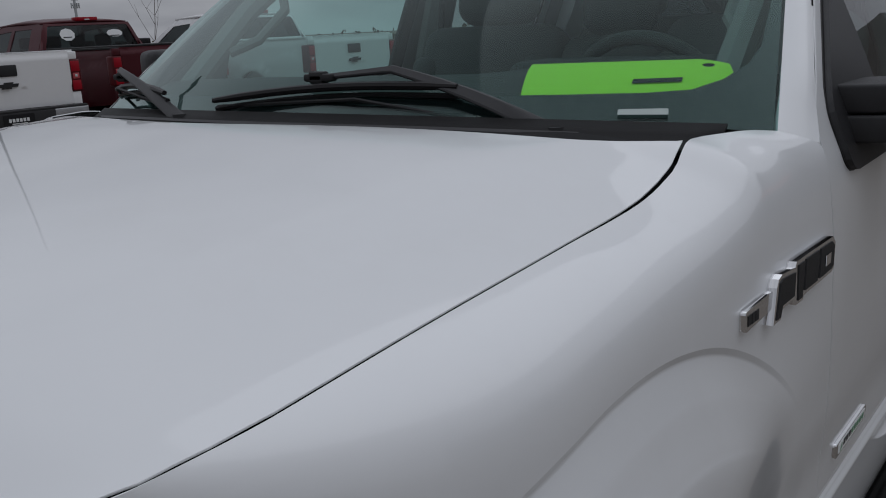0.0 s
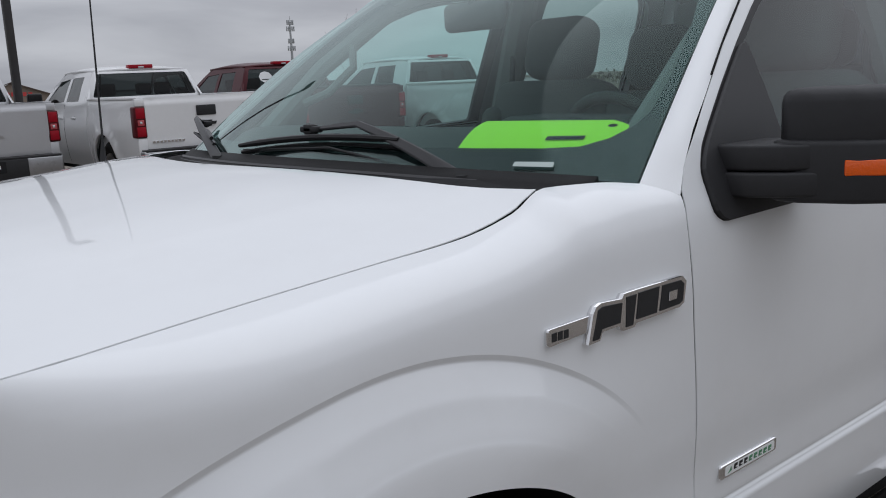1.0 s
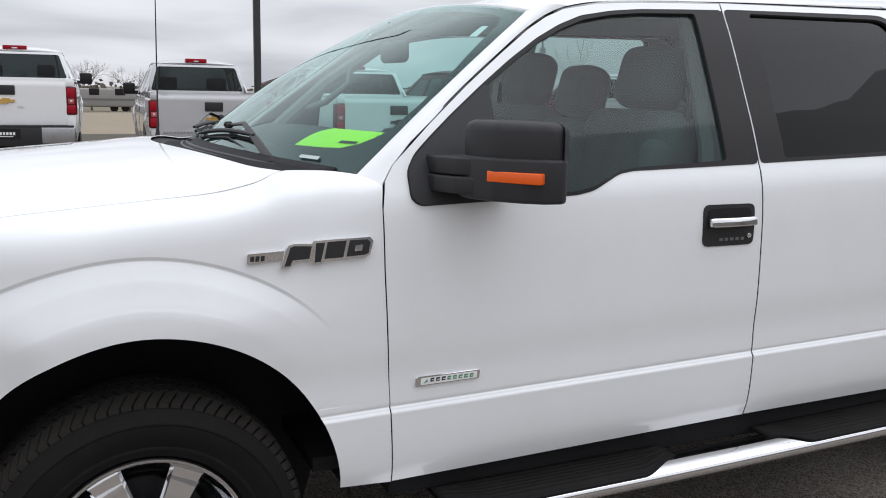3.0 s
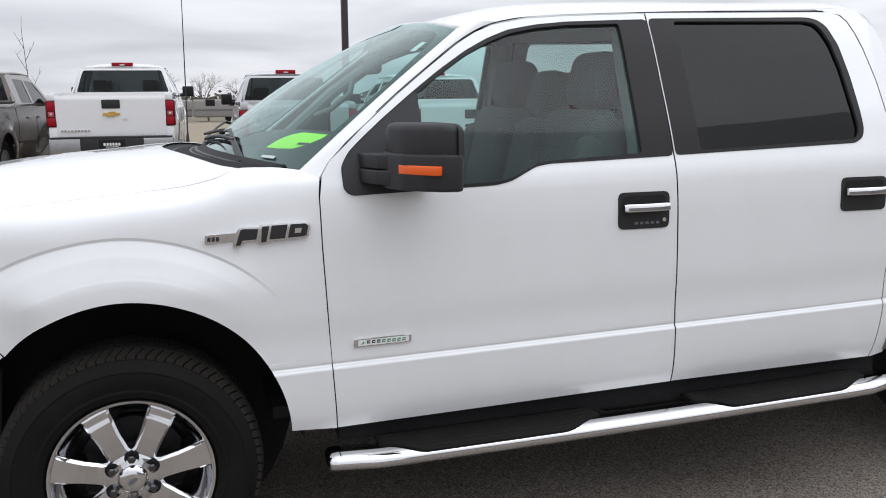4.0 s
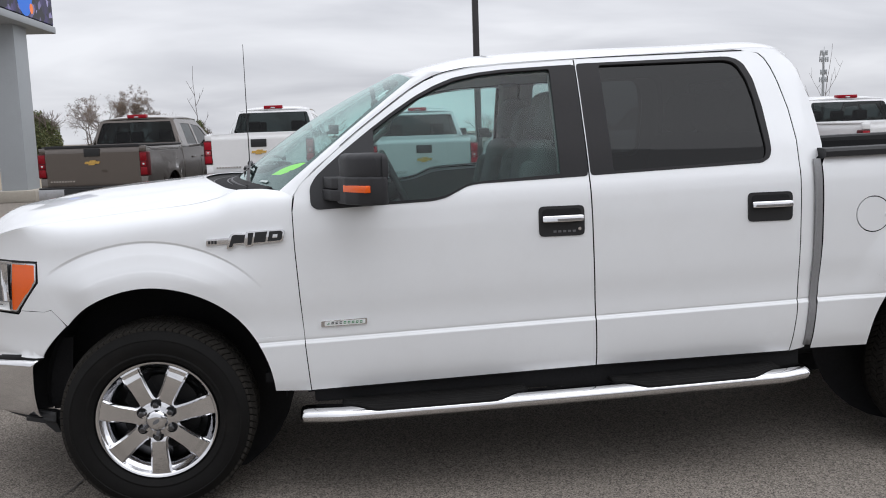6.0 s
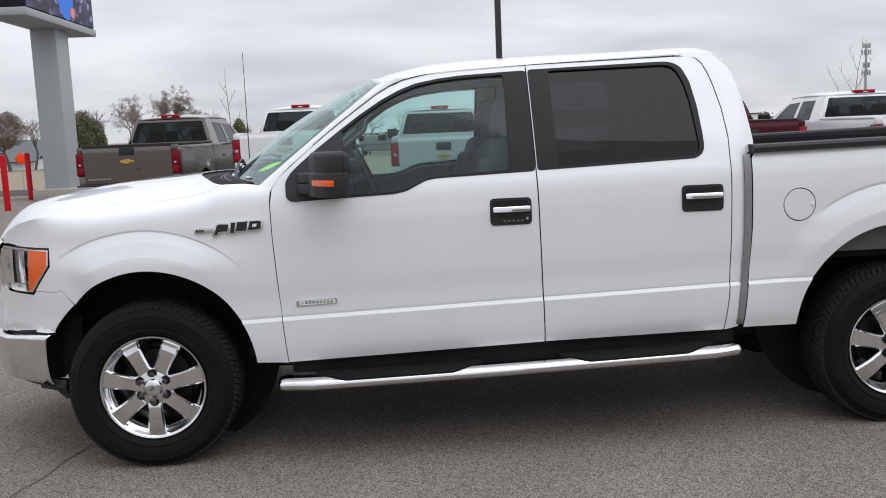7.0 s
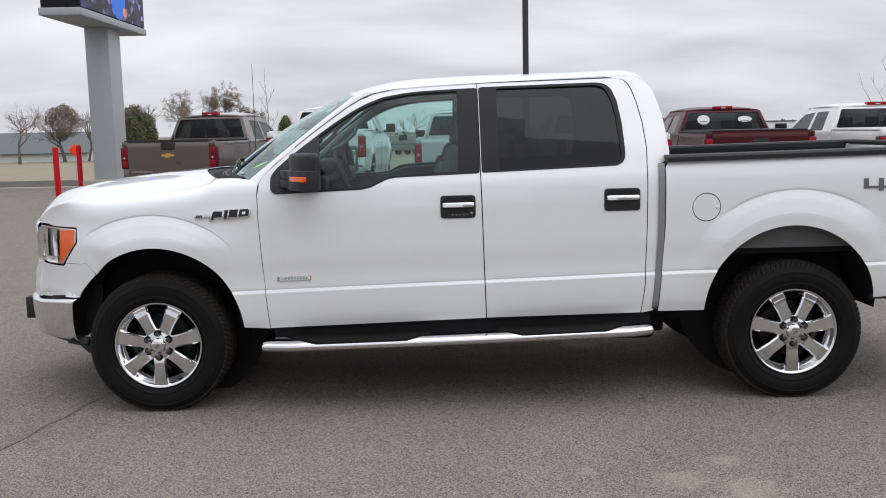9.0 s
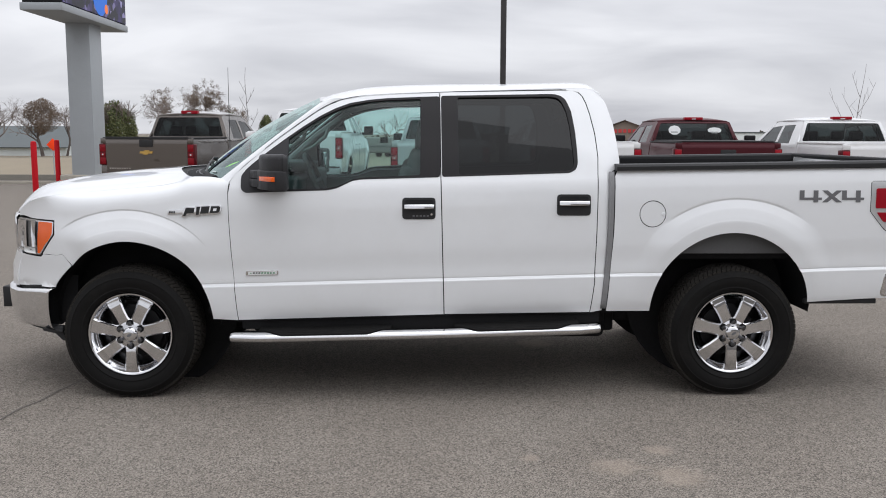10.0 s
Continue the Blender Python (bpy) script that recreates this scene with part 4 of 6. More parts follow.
for cx in (FA, RA):
    build_wheel(cx, .062, -1, RUBBER, "worn black tyre")
    build_wheel(cx, 2 * MID - .062, 1, RUBBER, "worn black tyre")
for cx, cz, r in (ARCH_F, ARCH_R):
    for flip in (False, True):
        y1 = 1.48 if flip else .52

        def liner(a, k, cx=cx, cz=cz, r=r, y1=y1, flip=flip):
            x, z = cx + (r + .025) * math.sin(a), cz + (r + .02) * math.cos(a)
            y = max(.06, base_y(x, max(.45, z)) + .025 + .05 * sstep(-.30, -.42, x - (cx - FA)))
            if cx == FA:
                x -= .046 * sstep(.85, .67, z) * sstep(-.30, -.42, x)
            return (x, (2 * MID - y if flip else y) * (1 - k) + y1 * k, z)
        grid("wheel_liner", liner, span(-1.62, 1.60, 41), span(0, 1, 3), SHADOW, truck, "black wheel well liner")
        bm = bmesh.new()
        bmesh.ops.create_circle(bm, cap_ends=True, radius=r + .04, segments=32, matrix=Matrix.Translation((cx, y1, cz)) @ Matrix.Rotation(radians(90), 4, "X"))
        part("well_wall", bm, SHADOW, truck)

for y0, y1 in ((.085, .10), (1.90, 1.915)):
    box("inner_fender", (3.22, y0, .885), (4.08, y1, 1.10), GAP_GREY, truck, "dark grey inner sheet of the wheel well")

for y in (.30, 1.70):
    bm = bmesh.new()
    prof_s = [(-.60, .405), (-.50, .408), (-.455, .445), (-.405, .505), (-.385, .72), (-.60, .72)]
    ends = [[bm.verts.new((x, y + d, z)) for x, z in prof_s] for d in (-.006, .006)]
    bm.faces.new(ends[0])
    bm.faces.new(ends[1][::-1])
    for k in range(len(prof_s)):
        k2 = (k + 1) % len(prof_s)
        bm.faces.new((ends[0][k], ends[1][k], ends[1][k2], ends[0][k2]))
    part("splash_shield", bm, SHADOW, truck, "black splash shield ahead of the wheel")

# ---- underside ----
for y0, y1 in ((.118, .26), (1.74, 1.882)):
    box("rocker_panel", (.66, y0, .408), (2.87, y1, .53), SHADOW, truck, "black sill below the doors", bevel=.015)
box("floor_pan", (.45, .16, .50), (2.95, 1.84, .54), SHADOW, truck)
for y in (.60, 1.40):
    box("frame_rail", (-.70, y - .05, .37), (3.95, y + .05, .56), SHADOW, truck, bevel=.01)
for x in (FA, RA):
    tube("axle", [(x, .25, HUB_Z), (x, 1.75, HUB_Z)], .05, SHADOW, truck)
bm = bmesh.new()
add_lathe(bm, [(.0, -.17), (.10, -.16), (.16, -.06), (.16, .06), (.10, .16), (.0, .17)], 20, Matrix.Translation((RA, 1.0, HUB_Z)) @ Matrix.Rotation(radians(90), 4, "Z"))
part("differential", bm, SHADOW, truck)
tube("exhaust_pipe", [(1.2, 1.2, .42), (2.4, 1.2, .42), (3.1, 1.3, .50), (3.6, 1.4, .66), (4.2, 1.55, .66)], .035, DULL, truck)
bm = bmesh.new()
add_lathe(bm, [(.0, -.45), (.10, -.44), (.12, -.40), (.12, .40), (.10, .44), (.0, .45)], 20, Matrix.Translation((2.5, 1.2, .43)) @ Matrix.Rotation(radians(90), 4, "Z"))
part("muffler", bm, DULL, truck)
# tank, gearbox, members and plate, hardly seen; set low to darken the ground
box("fuel_tank", (1.75, .34, .30), (2.95, .78, .50), SHADOW, truck, "black fuel tank", bevel=.04, seg=3)
box("gearbox", (.35, .72, .28), (1.75, 1.28, .52), SHADOW, truck, bevel=.06, seg=3)
for x in (.75, 1.75, 2.95):
    box("cross_member", (x - .09, .50, .31), (x + .09, 1.50, .46), SHADOW, truck, bevel=.02)
box("skid_plate", (-.6, .62, .31), (.35, 1.38, .36), SHADOW, truck)
tube("spare_tyre", [(4.2, 1.0, .64), (4.2, 1.0, .80)], .34, RUBBER, truck, seg=32)

# running board: a chrome oval tube with black treads
bar_z = pchip([(.60, .385), (1.7, .405), (2.85, .436)])
bar_pts = [(x, .0, bar_z(x), e) for x, e in ((.602, .30), (.604, .62), (.609, .84), (.618, .95), (.635, 1.0))]
bar_pts += [(x, -.03 * sstep(.62, .80, x) * sstep(2.85, 2.70, x), bar_z(x), 1.0) for x in span(.68, 2.80, 26)]
bar_pts += [(x, .0, bar_z(x), e) for x, e in ((2.832, 1.0), (2.848, .93), (2.855, .72), (2.858, .35))]
bm = bmesh.new()
rings = []
for x, y, z, e in bar_pts:
    rings.append([bm.verts.new((x, y + .035 + .066 * e * math.copysign(abs(math.cos(t)) ** .85, math.cos(t)), z + .034 * e * math.sin(t))) for t in span(0, 2 * math.pi * 23 / 24, 24)])
for a, b in zip(rings, rings[1:]):
    for j in range(24):
        bm.faces.new((a[j], a[(j + 1) % 24], b[(j + 1) % 24], b[j]))
bm.faces.new(rings[0])
bm.faces.new(rings[-1])
# unseen far-side twin of the bar, added to cut light under the truck
other = bm.copy()
for v in other.verts:
    v.co.y = 2 * MID - v.co.y
bmesh.ops.reverse_faces(other, faces=other.faces)
part("running_board", other, CHROME, truck, "chrome oval side step bar", smooth=50)
bar = part("running_board", bm, CHROME, truck, "chrome oval side step bar", smooth=50)
for a, b in ((.78, 1.58), (1.96, 2.72)):
    def pad_at(x, v, a=a, b=b):
        ends = 1 - sstep(a, a + .15, x) * (1 - sstep(b - .15, b, x))
        y = -.060 + .155 * v + .062 * ends * (1 - v)
        e = min(1, abs(min(0, y - .005)) / .072)
        return (x, y, bar_z(x) + .034 * (1 - e ** 2.4) ** .5 + .005 + .0022 * math.sin(v * 50))
    grid("tread_pad", pad_at, span(a, b, 34), span(0, 1, 29), RUBBER, bar, "black ribbed step pad", thick=.008)
for x in (.85, 1.35, 2.1, 2.6):
    box("step_bracket", (x - .03, .06, bar_z(x) - .03), (x + .03, .30, bar_z(x) + .02), SHADOW, bar, bevel=.006)

# ---- mirrors ----
def prism(bm, plan, z0, z1, bevel=0.0, seg=3):
    vs = [bm.verts.new((x, y, z0)) for x, y in plan]
    f = bm.faces.new(vs)
    r = bmesh.ops.extrude_face_region(bm, geom=[f])
    up = [v for v in r["geom"] if isinstance(v, bmesh.types.BMVert)]
    for v in up:
        v.co.z = z1
    allv = vs + up
    if bevel:
        es = list({e for v in allv for e in v.link_edges})
        bmesh.ops.bevel(bm, geom=es, offset=bevel, segments=seg, profile=0.5, affect="EDGES")


MIRROR = material("grained_black_plastic", (0.021, 0.021, 0.023), 0.50, vary=0.1, bump=0.12, bump_scale=900, spec=0.38)
head_plan = [(.805, .005), (.800, -.05), (.835, -.135), (.885, -.195), (.935, -.232), (.985, -.240), (1.003, -.225), (.995, -.10), (.965, .005)]
cap_plan = [(.815, .002), (.812, -.05), (.842, -.13), (.888, -.188), (.935, -.224), (.985, -.236), (1.003, -.222), (.995, -.10), (.964, .002)]
arm_plan = [(.735, .085), (.745, .02), (.775, -.04), (.830, -.10), (.90, -.10), (.95, .0), (.90, .09)]
base_out = [(.6885, 1.350), (.690, 1.275), (.715, 1.256), (.965, 1.262), (.963, 1.572), (.947, 1.570), (.838, 1.488), (.760, 1.425), (.714, 1.384)]
for flip in (False, True):
    fm = mirrored(raked(cab_side)) if flip else raked(cab_side)
    base = side_panel("wing_mirror", rounded(base_out, .018, 3), fm, MIRROR, truck, "grained black tow mirror with amber signal", step=.06, depth=.016, lift=.012, flip=flip)

    def shell(name, plan, z0, z1, bevel, mat, label=""):
        bm = bmesh.new()
        prism(bm, plan, z0, z1, bevel)
        if flip:
            for v in bm.verts:
                v.co.y = 2 * MID - v.co.y
        return part(name, bm, mat, base, label, smooth=40)

    shell("mirror_arm", arm_plan, 1.296, 1.341, .006, MIRROR)
    shell("mirror_arm", [(x + .006, y) for x, y in arm_plan], 1.343, 1.390, .006, MIRROR)
    shell("mirror_shell", head_plan, 1.284, 1.396, .010, MIRROR)
    shell("mirror_cap", cap_plan, 1.362, 1.486, .026, MIRROR)
    shell("mirror_core", [(.85, -.01), (.90, -.16), (.97, -.20), (.985, -.10), (.95, -.01)], 1.39, 1.402, .0, SHADOW)
    shell("mirror_glass", [(.975, -.205), (.9985, -.203), (.988, -.01), (.970, -.01)], 1.305, 1.455, .004, CHROME, "mirror glass")
    a, b = Vector((.842, -.106, 0)), Vector((.931, -.226, 0))
    d = (b - a).normalized()
    n = Vector((d.y, -d.x, 0))
    quad = [a + n * -.012, b + n * -.018, b + n * .012, a + n * .012]
    shell("side_signal", [(p.x - .006, p.y - .010) for p in quad], 1.334, 1.362, .003, AMBER, "amber turn signal")

# ---- door handles ----
for flip in (False, True):
    fh = mirrored(raked(cab_side)) if flip else raked(cab_side)
    for k, (x0, x1, z0, z1) in enumerate(((1.648, 1.847, 1.099, 1.228), (2.576, 2.780, 1.122, 1.249))):
        door = doors[(2 if flip else 0) + k]
        side_panel("handle_bezel", rounded([(x0, z0), (x1, z0), (x1, z1), (x0, z1)], .022), fh, BLACK, door, "black handle surround", step=.05, depth=.006, lift=.004, flip=flip)
        zc = z0 + (z1 - z0) * .60
        side_panel("handle_cup", rounded([(x0 + .015, zc - .018), (x1 - .015, zc - .018), (x1 - .015, z1 - .012), (x0 + .015, z1 - .012)], .018), fh, SHADOW, door, step=.05, depth=0, lift=.0055, flip=flip)
        bm = bmesh.new()
        rings = []
        for x in span(x0 + .013, x1 - .010, 17):
            q = (x - x0) / (x1 - x0)
            y = side_y(x, zc) - .014 - .015 * math.sin(math.pi * q) ** .5
            e = 1 - max(0, abs(q - .5) * 2 - .80) * 1.4
            ring = []
            for t in span(0, 2 * math.pi * 15 / 16, 16):
                cy, cz = math.cos(t), math.sin(t)
                yy2 = y + .0075 * math.copysign(abs(cy) ** .45, cy) + .0035 * cz
                ring.append(bm.verts.new((x, 2 * MID - yy2 if flip else yy2, zc + .0012 * (q - .5) + .0138 * e * math.copysign(abs(cz) ** .45, cz))))
            rings.append(ring)
        for a, b in zip(rings, rings[1:]):
            for n in range(16):
                bm.faces.new((a[n], a[(n + 1) % 16], b[(n + 1) % 16], b[n]))
        bm.faces.new(rings[0])
        bm.faces.new(rings[-1])
        part("door_handle", bm, CHROME, door, "chrome pull handle")
        if k == 0 and not flip:
            for j in range(5):
                x = x0 + .062 + .021 * j
                side_panel("key_button", [(x, z0 + .016), (x + .013, z0 + .016), (x + .013, z0 + .025), (x, z0 + .025)], fh, GREY_DECAL, door, step=.1, depth=.002, lift=.0065)
            bm = bmesh.new()
            add_lathe(bm, [(.0, -.0135), (.007, -.0135), (.0085, -.011), (.0085, .0)], 16, Matrix.Translation((x1 - .024, side_y(x1, z0), z0 + .030)))
            part("lock_cylinder", bm, CHROME, door, "chrome lock cylinder")

# ---- badges, drawn as plain shapes ----
for flip in (False, True):
    fb = mirrored(side) if flip else side
    fbs = lambda u, v, f=fb: f(u + .022 - .015 * (u - .23), v - .018)
    fbd = lambda u, v, f=fb: f(.706 + (u - .712) * .94, v - .001)
    badge_out = [(.316, 1.129), (.343, 1.131), (.349, 1.144), (.392, 1.146), (.397, 1.136), (.424, 1.137), (.430, 1.143), (.540, 1.149), (.552, 1.155), (.561, 1.190), (.552, 1.200), (.44, 1.197), (.404, 1.195), (.398, 1.188), (.350, 1.190), (.338, 1.186), (.330, 1.176)]
    chrome_b = panel("fender_badge", badge_out, fbs, CHROME, truck, "chrome badge with black slanted bars", step=.05, depth=.014, lift=.014, flip=flip)
    panel("badge_plate", rounded([(.232, 1.143), (.322, 1.149), (.329, 1.173), (.234, 1.169)], .004), fbs, CHROME, chrome_b, "chrome badge plate", step=.05, depth=.009, lift=.009, flip=flip)
    bars = ([(.326, 1.134), (.340, 1.135), (.347, 1.149), (.390, 1.151), (.397, 1.182), (.352, 1.184), (.342, 1.180)], [(.404, 1.141), (.420, 1.142), (.432, 1.190), (.409, 1.189)],
            [(.430, 1.149), (.479, 1.151), (.489, 1.193), (.439, 1.191)], [(.488, 1.152), (.538, 1.155), (.547, 1.159), (.553, 1.187), (.545, 1.194), (.498, 1.193)])
    for q in bars:
        panel("badge_bar", q, fbs, BLACK, chrome_b, "black slanted bar", step=.1, depth=.002, lift=.0155, flip=flip)
    panel("badge_inset", [(.509, 1.165), (.529, 1.166), (.532, 1.181), (.512, 1.180)], fbs, CHROME, chrome_b, "small chrome square", step=.1, depth=.001, lift=.0172, flip=flip)
    for x in (.240, .253, .266):
        panel("badge_bar", [(x, 1.1495), (x + .010, 1.150), (x + .011, 1.163), (x + .001, 1.1625)], fbs, BLACK, chrome_b, "small black bar", step=.1, depth=.001, lift=.0100, flip=flip)
    plate = panel("door_badge", rounded([(.712, .759), (.918, .763), (.920, .789), (.714, .785)], .005), fbd, CHROME, truck, "chrome name plate with green and black bars", step=.05, depth=.007, lift=.007, flip=flip)
    panel("badge_face", rounded([(.728, .7625), (.910, .766), (.911, .785), (.729, .7815)], .004), fbd, LABEL_WHITE, plate, "silver face", step=.06, depth=.001, lift=.0078, flip=flip)
    for k in range(8):
        x = .758 + .0182 * k
        panel("badge_bar", [(x, .7695), (x + .0115, .7698), (x + .0130, .7805), (x + .0015, .7802)], fbd, BLACK if k < 3 else GREEN_PRINT, plate, step=.1, depth=.001, lift=.0086, flip=flip)
        panel("badge_slot", [(x + .003, .7738), (x + .0105, .7740), (x + .0112, .7766), (x + .0037, .7764)], fbd, LABEL_WHITE, plate, step=.1, depth=0, lift=.0100, flip=flip)
    panel("badge_bar", [(.736, .7665), (.742, .7685), (.750, .7705), (.748, .779), (.744, .773)], fbd, GREEN_PRINT, plate, step=.1, depth=.001, lift=.0086, flip=flip)

# the four-wheel-drive lettering on the bed
bm = bmesh.new()


def stroke(quad):
    """A flat bar of the decal; u and w run over the lettering's width and height."""
    vs = []
    for u, w in quad:
        x, z = 4.046 + .395 * u, 1.204 + .072 * w
        vs.append(bm.verts.new((x, side_y(x, z) - .0028, z)))
    bm.faces.new(vs)


def bar(u0, u1, w0, w1):
    stroke(((u0, w0), (u1, w0), (u1, w1), (u0, w1)))


for o in (0, .655):
    bar(o, o + .075, .40, 1.0)
    bar(o, o + .215, .20, .40)
    bar(o + .215, o + .29, 0, 1.0)
    bar(o + .29, o + .345, .20, .40)
stroke(((.345, 0), (.435, 0), (.66, 1.0), (.57, 1.0)))
stroke(((.345, 1.0), (.435, 1.0), (.505, .68), (.46, .50)))
stroke(((.54, .48), (.50, .30), (.57, 0), (.66, 0)))
txt = bpy.data.meshes.new("bed_lettering")
bm.to_mesh(txt)
bm.free()
txt.materials.append(GREY_DECAL)
lettering = new("bed_lettering", txt)
lettering.parent = truck
tagged(lettering, "dark grey 4X4 lettering")

# ---- antenna, wipers ----
tube("antenna", [(.25, 1.893, 1.30), (.25, 1.893, 1.345), (.252, 1.885, 1.40), (.258, 1.850, 2.113)], [.014, .010, .0035, .0016], BLACK, truck, "thin black antenna", seg=8)


def wiper(hub, elbow, tip, blade0, blade1, link):
    """A flat steel strap, cranked down onto the clip of its blade."""
    hub, elbow, tip = Vector(hub), Vector(elbow), Vector(tip)
    line = [hub.lerp(elbow, t) + Vector((-.006, 0, .010)) * math.sin(math.pi * t) for t in span(0, 1, 7)] + [elbow.lerp(tip, t) for t in (.12, .5, 1)]
    wide = [.0135, .013, .012, .011, .0098, .0086, .0074, .0066, .0056, .005]
    bm = bmesh.new()
    rings = []
    for k, p in enumerate(line):
        d = (line[min(k + 1, 9)] - line[max(k - 1, 0)]).normalized()
        across = d.cross(Vector((-.75, 0, .66))).normalized()
        up = across.cross(d).normalized()
        if up.z < 0:
            up = -up
        hw, hh = wide[k], .0032
        rings.append([bm.verts.new(p + across * u * hw + up * v * hh) for u, v in ((-1, -1), (-1, .4), (-.72, 1), (.72, 1), (1, .4), (1, -1))])
    for r0, r1 in zip(rings, rings[1:]):
        for n in range(6):
            bm.faces.new((r0[n], r0[(n + 1) % 6], r1[(n + 1) % 6], r1[n]))
    bm.faces.new(rings[0])
    bm.faces.new(rings[-1][::-1])
    bmesh.ops.recalc_face_normals(bm, faces=bm.faces)
    w = part("wiper", bm, WIPER_AND_RIB, truck, "satin grey wiper arm", smooth=28)
    tube("wiper_link", [blade0, link[0], link[1]], .0035, BLACK, w, seg=6)
    bm = bmesh.new()
    pts = [Vector(blade0).lerp(Vector(blade1), t) + Vector((-.010, 0, .012 + .012 * math.sin(math.pi * t))) for t in span(0, 1, 9)]
    add_tube(bm, pts, [.005] + [.0075] * 7 + [.005], 8)
    add_tube(bm, [p + Vector((.006, 0, -.016)) for p in pts], .005, 6)
    part("blade", bm, TRIM, w, "black rubber blade")
    for name, reach, high in (("blade_clip", .040, .007), ("blade_clip", .020, .011)):
        box(name, tuple(tip - Vector((.011, reach, high))), tuple(tip + Vector((.010, reach * .7, high))), BLACK, w, bevel=.004)
    bm = bmesh.new()
    bmesh.ops.create_cone(bm, cap_ends=True, radius1=.020, radius2=.014, depth=.03, segments=16, matrix=Matrix.Translation(hub + Vector((0, 0, -.004))))
    part("wiper_pivot", bm, BLACK, w)


wiper((.402, .392, 1.343), (.385, .705, 1.446), (.366, .868, 1.434), (.318, 1.100, 1.384), (.398, .569, 1.404), ((.345, .76, 1.398), (.385, .44, 1.350)))
wiper((.292, 1.19, 1.360), (.42, 1.58, 1.452), (.478, 1.66, 1.432), (.520, 1.745, 1.388), (.322, 1.26, 1.398), ((.42, 1.60, 1.41), (.31, 1.22, 1.375)))

# ---- cabin ----
bm = bmesh.new()
add_box(bm, (.62, .16, 1.02), (1.02, 1.84, 1.345), .03, 3)
part("dashboard", bm, CABIN_DARK, truck, "charcoal dashboard", smooth=40)
grid("dash_top", lambda u, v: Vector((.37 + .25 * abs(u) ** 2.2 + (.58 - .25 * abs(u) ** 2.2) * v, MID + u * .84, 1.315 + .055 * sstep(0, .35, v) + .03 * (1 - u * u) * (1 - v) + .012 * math.sin(math.pi * v) + .03 * math.exp(-((u + .5) / .22) ** 2) * sstep(.5, .9, v))), span(-1, 1, 21), span(0, 1, 9), CABIN_DARK, truck, thick=.02)
box("instrument_hood", (.86, .34, 1.36), (1.04, .80, 1.43), CABIN_DARK, truck, bevel=.03, seg=3)
bm = bmesh.new()
sw = Matrix.Translation((1.085, .56, 1.30)) @ Matrix.Rotation(radians(66), 4, "Y")
ring = [sw @ Vector((.185 * math.cos(a), .185 * math.sin(a), 0)) for a in span(0, 2 * math.pi, 37)]
add_tube(bm, ring, .016, 8, caps=False)
add_tube(bm, [sw @ Vector((0, -.18, 0)), sw @ Vector((0, .18, 0))], .018, 8)
add_tube(bm, [sw @ Vector((.18, 0, 0)), sw @ Vector((0, 0, .0))], .018, 8)
add_tube(bm, [sw @ Vector((0, 0, 0)), Vector((.93, .56, 1.225))], .04, 10)
part("steering_wheel", bm, CABIN_DARK, truck, "dark steering wheel", smooth=50)


def seat(x, y, width, word, rests, tall=1.0):
    s = box(word, (x, y - width / 2, .72), (x + .52, y + width / 2, .92), SEAT, truck, "grey cloth seat", bevel=.06, seg=4)
    m = Matrix.Translation((x + .46, y, .86)) @ Matrix.Rotation(radians(14), 4, "Y") @ Matrix.Diagonal((1, 1, tall, 1))
    box("backrest", (-.09, -width / 2, 0), (.10, width / 2, .66), SEAT, s, "grey cloth backrest", bevel=.07, seg=4, m=m)
    for dy in rests:
        hw = min(.145, width * .34)
        box("headrest", (-.080, dy - hw, .665), (.070, dy + hw, .890), SEAT, s, "grey cloth headrest", bevel=.062, seg=5, m=m)
        for px in (-.05, .05):
            tube("headrest_post", [m @ Vector((.0, dy + px, .58)), m @ Vector((.0, dy + px, .68))], .007, DULL, s, seg=6)
    if len(rests) == 1 and width > .5:
        # side bolsters stand proud of the seat's face
        for e in (-1, 1):
            box("bolster", (-.125, e * (width / 2 - .045) - .05, .10), (.0, e * (width / 2 - .045) + .05, .55), SEAT, s, bevel=.045, seg=4, m=m)
    return s


